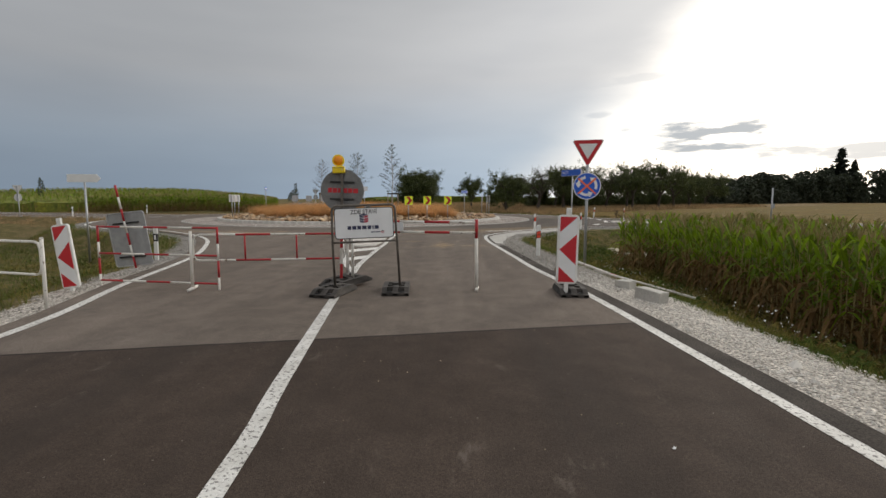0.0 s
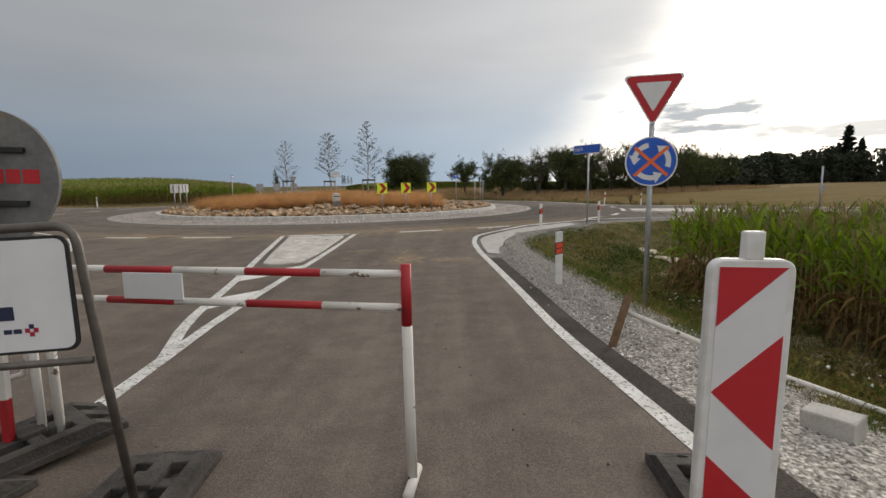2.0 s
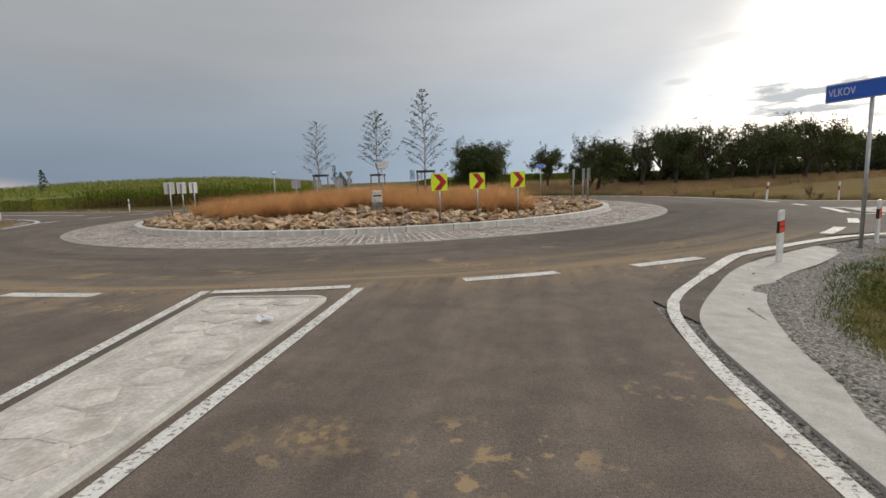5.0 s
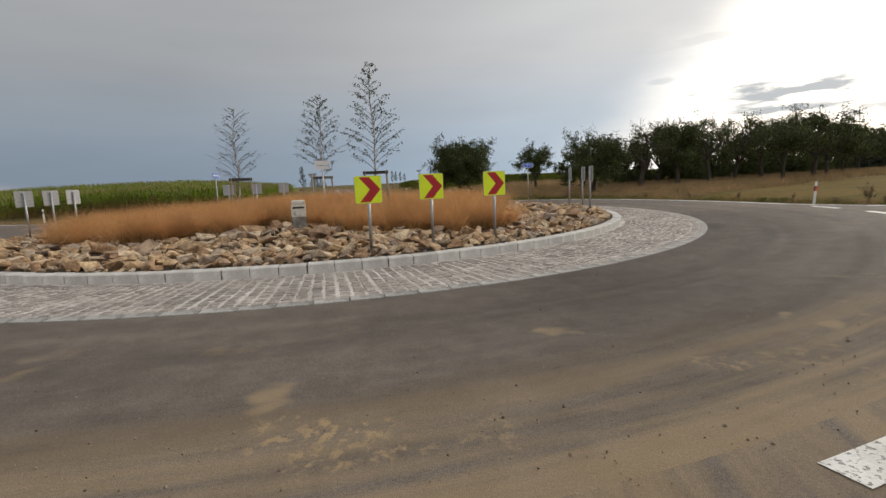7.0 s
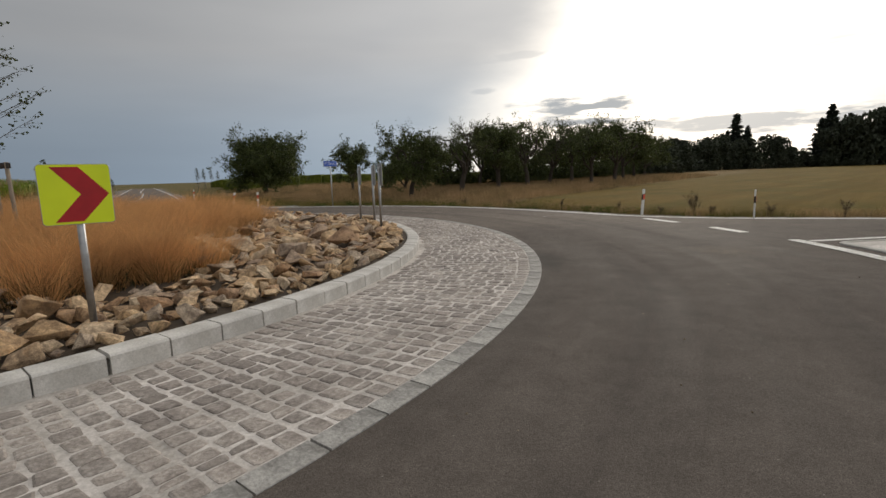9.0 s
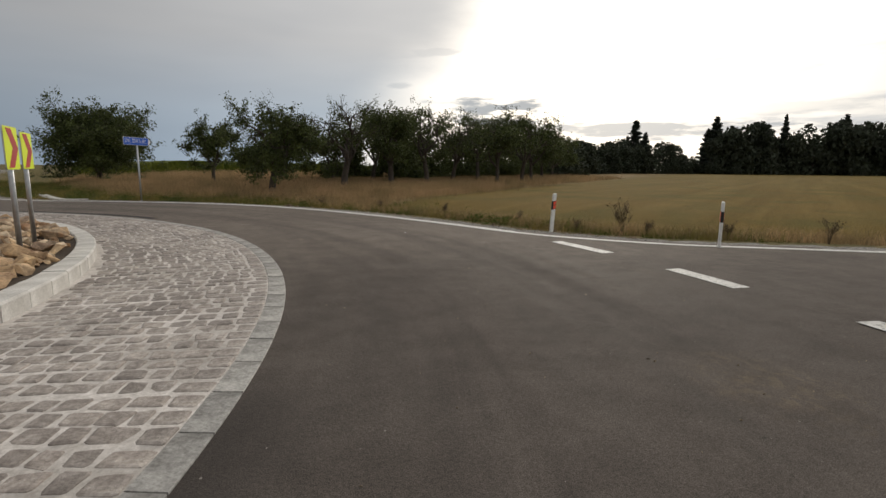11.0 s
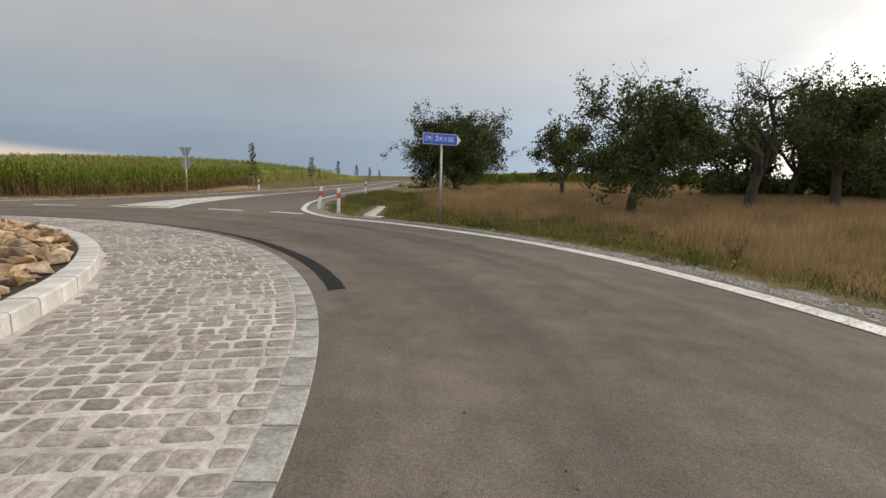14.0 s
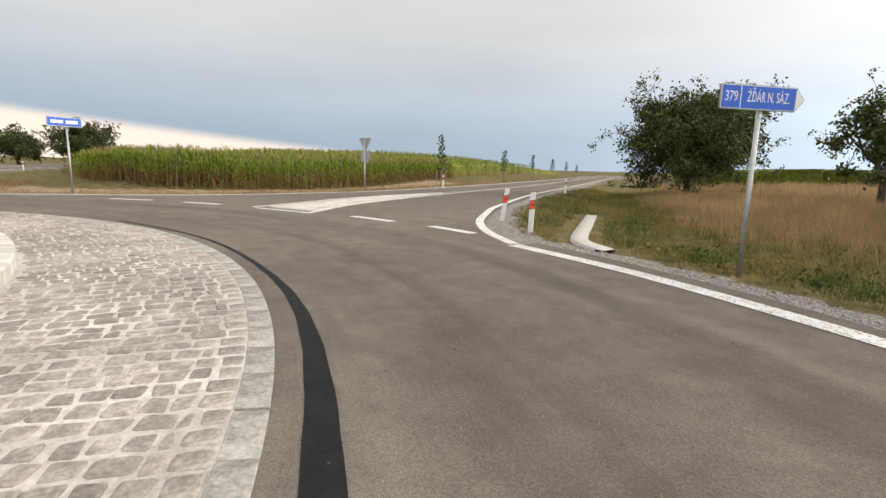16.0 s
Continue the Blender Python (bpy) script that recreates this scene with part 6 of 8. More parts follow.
def foot_plate(label, at, turn, tilt=0.0):
    """A ribbed base plate of recycled rubber with sockets and grip openings."""
    s = new("base_plate")
    tagged(s, label, "base plate", "rubber base plates")
    bm = bm_box(0.42, 0.84, 0.05, (0, 0, 0.025), 0.008)
    prof = [(-0.42, 0.0), (-0.42, 0.035), (-0.27, 0.115), (0.27, 0.115), (0.42, 0.035), (0.42, 0.0)]
    own = bmesh.new()
    xs = [(-0.205, -0.135), (-0.045, 0.045), (0.135, 0.205)]
    for x0, x1 in xs:
        va = [own.verts.new((x0, y, z)) for y, z in prof]
        vb = [own.verts.new((x1, y, z)) for y, z in prof]
        own.faces.new(va), own.faces.new(vb[::-1])
        for i in range(len(prof)):
            j = (i + 1) % len(prof)
            own.faces.new((va[i], vb[i], vb[j], va[j]))
    bm = join_bm(bm, own)
    part("slab", bm, M_RUBBER, s)
    for y in (-0.22, 0.0, 0.22):
        part("cross_rib", bm_box(0.40, 0.075, 0.075, (0, y, 0.078), 0.008), M_RUBBER, s)
    part("socket", bm_box(0.13, 0.13, 0.03, (0, 0, 0.128), 0.006), M_RUBBER, s)
    for x in (-0.09, 0.09):
        part("grip", bm_box(0.055, 0.05, 0.012, (x, -0.36, 0.06), 0.004), M_BLACK, s)
    s.matrix_world = pose(*at, tilt, 0, turn)
    return s


FP = "dark recycled-rubber base plate with ribs and sockets on the asphalt"
fp = foot_plate(FP, (2.28, 4.85, 0.004), -2)
copy_thing(fp, pose(-0.49, 4.88, 0.004, 0, 0, 4))
copy_thing(fp, pose(-1.45, 4.67, 0.004, 0, 0, -12))
copy_thing(fp, pose(-1.40, 5.30, 0.05, 5, 3, -34))["label"] = "dark rubber base plate lying half on top of another"


def beacon_board(label, at, turn, lean, arrow=True):
    """A red and white guide beacon in a white plastic frame, with a carrying stub on top."""
    s = new("guide_beacon")
    tagged(s, label, "guide beacon", "guide beacons")
    w, h = 0.315, 1.05
    fr = part("frame", bm_prism(rounded_rect(w, h, 0.05, cz=h / 2), 0.05, bevel=0.008), M_PLASTIC, s, "white plastic frame")
    part("stub", bm_box(0.075, 0.045, 0.11, (0, 0.0, h + 0.05), 0.008), M_PLASTIC, s, "carrying stub")
    part("foot_peg", bm_box(0.06, 0.05, 0.22, (0, 0.0, -0.09), 0.005), M_PLASTIC, s)
    a, z0, z1 = 0.125, 0.03, h - 0.03
    face = part("panel", bm_prism([(-a, z0), (a, z0), (a, z1), (-a, z1)], 0.002, at=(0, -0.0265, 0)), M_WHITE, s, "white reflective panel")
    H = z1 - z0
    zc = z0 + H * 0.5
    for pts in ([(-a, z1), (a, z1), (-a, z1 - H * 0.235)], [(-a, zc), (a, zc + H * 0.235), (a, zc - H * 0.235)], [(-a, z0), (a, z0), (-a, z0 + H * 0.235)]):
        plate(pts, -0.0285, M_SIGNRED, "red_stripe", face, "red stripe")
    s.matrix_world = pose(*at, lean[0], lean[1], turn)
    return s


beacon_board("red and white guide beacon standing upright in its base plate", (2.15, 4.55, 0.20), -3, (0, 1))
beacon_board("red and white guide beacon leaning over in the verge", (-5.83, 4.87, 0.02), -5, (0, -8))


def company_board(at, turn):
    s = new("site_board")
    tagged(s, "white builder's board in a bent steel tube frame on two legs", "site board")
    w, z0, z1 = 0.95, 0.87, 1.40
    r = 0.07
    path = [(-w / 2 - 0.02, 0.12, 0.10), (-w / 2 - 0.015, 0.03, 0.80), (-w / 2, 0, z1 - r)]
    path += [(-w / 2 + r * (1 - math.cos(radians(a))), 0, z1 - r + r * math.sin(radians(a))) for a in (30, 60, 90)]
    path += [(w / 2 - r * (1 - math.sin(radians(a))), 0, z1 - r + r * math.cos(radians(a))) for a in (0, 30, 60, 90)]
    path += [(w / 2 + 0.015, 0.05, 0.80), (w / 2 + 0.03, 0.14, 0.12)]
    part("tube_frame", bm_tube(path, 0.019, 10), M_FRAME, s, "bent brown steel tube", True)
    part("lower_bar", bm_tube([(-w / 2, 0.01, z0 - 0.025), (w / 2, 0.01, z0 - 0.025)], 0.016, 10), M_FRAME, s, "", True)
    zc = (z0 + z1) / 2 - 0.005
    b = part("board", bm_prism(rounded_rect(w - 0.06, z1 - z0 - 0.06, 0.045, cz=zc), 0.016, bevel=0.003), M_BLACK, s, "black-edged board")
    plate(rounded_rect(w - 0.085, z1 - z0 - 0.085, 0.038, cz=zc), -0.0095, M_WHITE, "white_face", b, "white face")
    lettering("ZDE STAV\u00cd", 0.066, M_BLACK, b, (-0.0, -0.0115, zc + 0.168), width=0.40, bold=0.022)
    # the builder's mark: a stacked cube of three slabs, and its name as a bar
    for i, (dz, m) in enumerate(((0.075, M_NAVY), (0.035, M_CRIMSON), (0.0, M_CRIMSON))):
        z = zc + 0.0 + dz
        plate([(0.0, z), (0.065, z + 0.016), (0.065, z + 0.045), (0.0, z + 0.029)], -0.0115, M_CRIMSON, "mark_slab", b)
        plate([(-0.065, z + 0.018), (-0.003, z), (-0.003, z + 0.029), (-0.065, z + 0.047)], -0.0115, M_NAVY, "mark_slab", b)
    plate([(-0.07, zc + 0.125), (0.0, zc + 0.108), (0.068, zc + 0.125), (0.0, zc + 0.142)], -0.0120, M_NAVY, "mark_top", b)
    x = -0.25
    for cw in (0.055, 0.062, 0.058, 0.068, 0.058, 0.02, 0.062):
        plate([(x, zc - 0.095), (x + cw, zc - 0.095), (x + cw, zc - 0.040), (x, zc - 0.040)], -0.0115, M_NAVY, "name_bar", b, "dark name bar")
        x += cw + 0.014
    for i, cw in enumerate((0.03, 0.018, 0.03, 0.03)):
        plate([(0.10 + i * 0.036, zc - 0.150), (0.10 + i * 0.036 + cw, zc - 0.150), (0.10 + i * 0.036 + cw, zc - 0.132), (0.10 + i * 0.036, zc - 0.132)], -0.0115, M_NAVY, "small_bar", b)
    for dx, dz, m in ((0, 0.016, M_NAVY), (0, -0.016, M_CRIMSON), (0.016, 0, M_CRIMSON), (-0.016, 0, M_CRIMSON)):
        plate([(0.275 + dx - 0.009, zc - 0.14 + dz - 0.009), (0.275 + dx + 0.009, zc - 0.14 + dz - 0.009), (0.275 + dx + 0.009, zc - 0.14 + dz + 0.009), (0.275 + dx - 0.009, zc - 0.14 + dz + 0.009)], -0.0115, m, "emblem_square", b)
    s.matrix_world = pose(*at, -2, -2.0, turn)


company_board((-0.89, 4.49, -0.01), 8)


def disc_back(at, turn):
    s = new("closed_road_sign")
    tagged(s, "round traffic sign, dark grey back, on a banded post", "road sign")
    zc, R = 1.50, 0.355
    n = 48
    d = part("disc", bm_prism([(R * math.cos(2 * math.pi * i / n), zc + R * math.sin(2 * math.pi * i / n)) for i in range(n)], 0.025, bevel=0.006), M_DISC, s, "dark grey sign back")
    for z in (zc + 0.14, zc - 0.14):
        part("cross_rail", bm_box(0.40, 0.025, 0.03, (0, -0.024, z), 0.004), M_BLACK, d, "dark fixing rail")
    x = -0.235
    for cw in (0.065, 0.07, 0.07, 0.07, 0.07, 0.085):
        plate([(x, zc - 0.035), (x + cw, zc - 0.035), (x + cw, zc + 0.04), (x, zc + 0.04)], -0.0140, M_SIGNRED, "letter_bar", d, "red stencilled bar")
        x += cw + 0.013
    segs = [(-0.02, 0.28, M_BARRED), (0.28, 0.55, M_BARWHITE), (0.55, 0.85, M_BARRED), (0.85, 1.81, M_FRAME)]
    for z0, z1, m in segs:
        part("post_band", bm_box(0.045, 0.045, z1 - z0, (0, -0.05, (z0 + z1) / 2), 0.004), m, s)
    s.matrix_world = pose(*at, 0, 1.5, turn)


disc_back((-1.47, 5.27, 0.12), 6)


def warning_lamp(at, turn):
    s = new("warning_lamp")
    tagged(s, "amber warning lamp with a yellow battery case on the sign post", "warning lamp")
    part("case", bm_box(0.20, 0.13, 0.11, (0, 0, 0.055), 0.014), M_LAMPYEL, s, "yellow battery case")
    part("case_seam", bm_box(0.204, 0.134, 0.008, (0, 0, 0.085), 0.002), M_FRAME, s)
    n = 32
    part("ring", bm_prism([(0.10 * math.cos(2 * math.pi * i / n), 0.205 + 0.10 * math.sin(2 * math.pi * i / n)) for i in range(n)], 0.05, bevel=0.008), M_LAMPYEL, s, "yellow lamp ring")
    own = bmesh.new()
    bmesh.ops.create_uvsphere(own, u_segments=24, v_segments=14, radius=0.09)
    bmesh.ops.transform(own, matrix=Matrix.Translation((0, 0, 0.205)) @ Matrix.Diagonal((1, 0.55, 1, 1)), verts=own.verts)
    part("lens", own, M_AMBER, s, "ribbed amber lens", True)
    part("bolt", bm_tube([(0.06, -0.07, 0.05), (0.06, -0.062, 0.05)], 0.012, 8), M_STEEL, s)
    s.matrix_world = pose(*at, 0, -2, turn)


warning_lamp((-1.47, 5.22, 1.905), 6)


def banded_tube(s, name, p, q, radius, bands, start_red=True, vertical=False):
    """A straight tube painted in red and white lengths: one mesh per band."""
    p, q = Vector(p), Vector(q)
    for i in range(bands):
        a, b = p.lerp(q, i / bands), p.lerp(q, (i + 1) / bands)
        red = (i % 2 == 0) == start_red
        part(name, bm_tube([a, b], radius, 10), M_BARRED if red else M_BARWHITE, s, "red band" if red else "white band", True)


def rail_barrier_right():
    s = new("tube_barrier")
    tagged(s, "tall tubular barrier with two red and white top rails", "barrier", "tubular barriers")
    banded_tube(s, "upper_rail", (0, 0, 1.12), (2.1, 0, 1.12), 0.021, 5, start_red=False)
    banded_tube(s, "lower_rail", (0, 0, 0.95), (2.1, 0, 0.95), 0.021, 5, start_red=False)
    part("end_post", bm_tube([(2.12, 0, 1.17), (2.12, 0, 0.86)], 0.027, 10), M_BARRED, s, "red post head", True)
    part("end_post", bm_tube([(2.12, 0, 0.86), (2.13, 0, 0.04)], 0.027, 10), M_BARWHITE, s, "white post", True)
    part("foot", bm_tube([(2.14, -0.14, 0.03), (2.13, 0.12, 0.03)], 0.028, 10), M_BARWHITE, s, "worn white foot tube", True)
    part("near_post", bm_tube([(0.0, 0, 1.14), (0.0, 0, 0.04)], 0.025, 10), M_BARWHITE, s, "white post", True)
    part("near_foot", bm_tube([(-0.02, -0.22, 0.03), (0.02, 0.22, 0.03)], 0.028, 10), M_BARRED, s, "red foot tube", True)
    part("hanging_board", bm_box(0.36, 0.012, 0.145, (0.72, -0.02, 1.035), 0.004), M_WHITE, s, "blank white board between the rails")
    s.matrix_world = pose(-1.30, 5.38, -0.012, 0, 0, -8.5)


def rounded_barrier(label, at, turn, length, h=0.90, low=0.48, posts=True, lean=0, plain=False):
    s = new("frame_barrier")
    tagged(s, label, "barrier", "tubular barriers")
    r = 0.10
    for z, nm in ((h, "upper_rail"), (low, "lower_rail")):
        k = max(3, int(length / 0.5))
        banded_tube(s, nm, (r, 0, z), (length - r, 0, z), 0.017, 1 if plain else k, start_red=False)
    for x, sg in ((0.0, 1), (length, -1)):
        pts = [(x + sg * r, 0, h), (x + sg * 0.03, 0, h - 0.02), (x, 0, h - r), (x, 0, low + r), (x + sg * 0.03, 0, low + 0.02), (x + sg * r, 0, low)]
        part("end_bow", bm_tube(pts, 0.017, 8), M_BARWHITE, s, "white bent end", True)
    for u in (0.33, 0.67):
        part("strut", bm_tube([(length * u, 0, low), (length * u, 0, h)], 0.015, 8), M_BARWHITE if plain else M_BARRED, s, "rusty white strut" if plain else "red strut", True)
    if posts:
        for x in (-0.035, length + 0.035):
            part("post", bm_tube([(x, 0, 0.03), (x, 0, h + 0.06)], 0.024, 10), M_BARWHITE, s, "white post", True)
            part("foot", bm_tube([(x, -0.2, 0.028), (x, 0.2, 0.028)], 0.026, 10), M_BARWHITE, s, "foot tube", True)
    s.matrix_world = pose(*at, lean, 0, turn)


def field_barrier(at, turn, length, h=1.05):
    s = new("rail_barrier")
    tagged(s, "three-rail red and white barrier standing in the verge", "barrier", "tubular barriers")
    for i, z in enumerate((h - 0.02, 0.58, 0.12)):
        banded_tube(s, "rail", (0, 0, z), (length, 0, z), 0.016, 5, start_red=True)
    for x in (0, length):
        banded_tube(s, "post", (x, 0, -0.05), (x, 0, h), 0.018, 4, start_red=False)
    s.matrix_world = pose(*at, 0, 0, turn)


rail_barrier_right()
rounded_barrier("red and white tubular barrier with rounded ends across the lane", (-3.79, 4.88, 0.0), 11, 2.42)
field_barrier((-5.59, 5.20, -0.02), -8, 2.22)
rounded_barrier("white tubular barrier with rounded ends tipped in the grass", (-7.62, 4.12, -0.25), -14, 2.55, 1.15, 0.7, plain=True)


def leaning_sign(at, turn):
    s = new("leaning_sign_board")
    tagged(s, "grey back of a sign board leaning on a banded stake", "road sign")
    b = part("board", bm_prism(rounded_rect(0.80, 1.05, 0.04, cz=0.82), 0.022, bevel=0.005), M_BACK, s, "dull grey metal back")
    part("edge_rim", bm_tube([(x, -0.012, z) for x, z in rounded_rect(0.79, 1.04, 0.04, cz=0.82)] , 0.012, 6), M_STEEL, b, "raised rim")
    for z in (0.48, 1.14):
        part("cross_rail", bm_box(0.55, 0.03, 0.035, (0, -0.03, z), 0.004), M_BLACK, b)
    banded_tube(s, "stake_band", (0.04, -0.05, 0.25), (-0.04, -0.05, 1.88), 0.019, 7)
    part("foot_block", bm_box(0.55, 0.5, 0.10, (0.05, 0, 0.02), 0.01), M_RUBBER, s, "dark foot block")
    s.matrix_world = pose(*at, 4, -6, turn)


leaning_sign((-5.80, 6.52, -0.12), -6)


def concrete_block(label, at, turn, size, tilt):
    s = new("concrete_block")
    tagged(s, label, "concrete block", "loose concrete blocks")
    part("block", bm_box(*size, (0, 0, size[2] / 2), 0.012), M_CONCRETE, s, "rough grey concrete")
    part("chipped_corner", bm_box(size[0] * 0.12, size[1] * 0.3, size[2] * 0.2, (size[0] * 0.45, -size[1] * 0.36, size[2] * 0.88), 0.01), M_CONCRETE, s, "chipped corner")
    s.matrix_world = pose(*at, *tilt, turn)


concrete_block("grey concrete block lying on the gravel shoulder", (3.45, 5.72, -0.08), -56, (0.30, 0.20, 0.15), (2, -3))
concrete_block("larger grey concrete block beside the edge of the road", (3.42, 4.50, -0.06), -58, (0.44, 0.22, 0.19), (-2, 4))


def lying_poles():
    s = new("lying_pole")
    tagged(s, "white painted pole with a red tip lying down the verge", "pole", "poles in the verge")
    part("shaft", bm_tube([(2.67, 7.45, 0.30), (3.50, 6.74, 0.02)], 0.026, 10), M_BARWHITE, s, "white shaft", True)
    part("tip", bm_tube([(3.50, 6.74, 0.02), (3.58, 6.68, -0.005)], 0.027, 10), M_BARRED, s, "red tip", True)
    t = new("lying_pole")
    tagged(t, "long white pole lying in the grass beside the gravel", "pole", "poles in the verge")
    part("shaft", bm_tube([(3.24, 6.99, 0.07), (4.54, 5.60, -0.20)], 0.022, 10), M_BARWHITE, t, "white shaft", True)
    part("tip", bm_tube([(4.54, 5.60, -0.20), (4.59, 5.54, -0.21)], 0.023, 10), M_BARWHITE, t, "", True)
    w = new("wooden_stake")
    tagged(w, "brown weathered wooden stake leaning in the gravel", "stake")
    part("plank", bm_box(0.075, 0.025, 0.62, (0, 0, 0.22), 0.003), M_WOODBROWN, w, "rough brown plank")
    part("split_end", bm_box(0.035, 0.022, 0.06, (0.012, 0, 0.55), 0.003), M_WOODBROWN, w)
    w.matrix_world = pose(2.53, 7.30, -0.05, -8, 22, 10)


M_WOODBROWN = material("brown_weathered_wood", (0.17, 0.105, 0.06), 0.9, bump=0.6, bump_scale=40, var=[(9, 4, G0, G1, 1.0, 0.3, 0.7)])
lying_poles()

# ---- plants ----
M_CORNLEAF = material("maize_leaf", (0.140, 0.222, 0.014), 0.55, spec=0.3, island_tint=0.55, translucent=0.50, var=[(1.0, 3, (0.8, 0.8, 0.8), (1.2, 1.15, 1.0), 1.0, 0.35, 0.65)])
M_CORNDRY = material("withered_maize_leaf", (0.19, 0.118, 0.052), 0.9, spec=0.1, island_tint=0.35, translucent=0.25)
M_CORNSTALK = material("maize_stalk", (0.27, 0.21, 0.085), 0.7, island_tint=0.2)
M_CANOPY = material("maize_canopy", (0.135, 0.160, 0.026), 0.85, bump=1.0, bump_scale=6, var=[
    (0.5, 4, (0.7, 0.75, 0.7), (1.5, 1.3, 1.0), 1.0, 0.35, 0.65), (3.0, 4, (0.55, 0.6, 0.5), (1.5, 1.45, 1.3), 1.0, 0.3, 0.7)])
M_GRASS = material("verge_grass", (0.110, 0.126, 0.038), 0.8, island_tint=0.45, translucent=0.28, spec=0.15, var=[(0.7, 4, (0.68, 0.92, 0.65), (2.0, 1.42, 1.4), 1.0, 0.46, 0.62)])
M_DRYGRASS = material("tall_dry_grass", (0.365, 0.252, 0.150), 0.85, island_tint=0.45, translucent=0.30, var=[(0.5, 5, (0.42, 0.50, 0.36), (1.3, 1.25, 1.2), 1.0, 0.35, 0.65)])
M_LEAF = material("orchard_leaf", (0.064, 0.084, 0.029), 0.6, spec=0.25, island_tint=0.45, translucent=0.24, var=[(1.2, 3, (0.75, 0.75, 0.75), (1.3, 1.25, 1.1), 1.0, 0.35, 0.65)])
M_DARKLEAF = material("dark_forest_leaf", (0.026, 0.036, 0.018), 0.75, island_tint=0.35, translucent=0.12)
M_NEEDLE = material("spruce_needles", (0.014, 0.024, 0.015), 0.8, island_tint=0.35)
M_BARK = material("fruit_tree_bark", (0.062, 0.050, 0.040), 0.95, bump=1.0, bump_scale=22, var=[(6, 4, G0, G1, 1.0, 0.3, 0.7)])
M_FLOWER = material("small_white_flower", (0.75, 0.74, 0.70), 0.7)


class Sheaf:
    """Collects tubes and leaf quads as arrays."""

    def __init__(self):
        self.v, self.f, self.n = [], [], 0

    def add(self, v, f):
        self.v.append(v), self.f.append(np.asarray(f) + self.n)
        self.n += len(v)

    def tube(self, pts, radii, sides=6):
        pts = np.asarray(pts, float)
        d = np.gradient(pts, axis=0)
        d /= np.linalg.norm(d, axis=1)[:, None] + 1e-9
        ref = np.array([0.21, 0.13, 0.97]) if abs(d[0, 2]) < 0.9 else np.array([1.0, 0.2, 0.1])
        u = np.cross(d, ref)
        u /= np.linalg.norm(u, axis=1)[:, None] + 1e-9
        w = np.cross(d, u)
        t = np.arange(sides) * 2 * math.pi / sides
        ring = np.cos(t)[None, :, None] * u[:, None] + np.sin(t)[None, :, None] * w[:, None]
        v = (pts[:, None] + ring * np.asarray(radii)[:, None, None]).reshape(-1, 3)
        i, k = np.meshgrid(np.arange(len(pts) - 1), np.arange(sides), indexing="ij")
        i, k = i.ravel(), k.ravel()
        self.add(v, np.c_[i * sides + k, i * sides + (k + 1) % sides, (i + 1) * sides + (k + 1) % sides, (i + 1) * sides + k])

    def quads(self, centres, size, g, flat=0.0, aspect=0.5):
        n = len(centres)
        a = g.normal(size=(n, 3))
        a[:, 2] *= 1 - flat
        a /= np.linalg.norm(a, axis=1)[:, None]
        b = g.normal(size=(n, 3))
        b -= a * (a * b).sum(1)[:, None]
        b /= np.linalg.norm(b, axis=1)[:, None]
        s = size * g.uniform(0.6, 1.35, n)[:, None]
        a, b = a * s * 0.5, b * s * 0.5 * aspect
        v = np.stack([centres - a, centres + b - a * 0.15, centres + a, centres - b - a * 0.15], 1).reshape(-1, 3)
        self.add(v, np.arange(4 * n).reshape(n, 4))

    def mesh(self, name, mat, parent=None, smooth=False):
        return array_object(name, np.vstack(self.v), np.vstack(self.f), mat, parent, smooth)


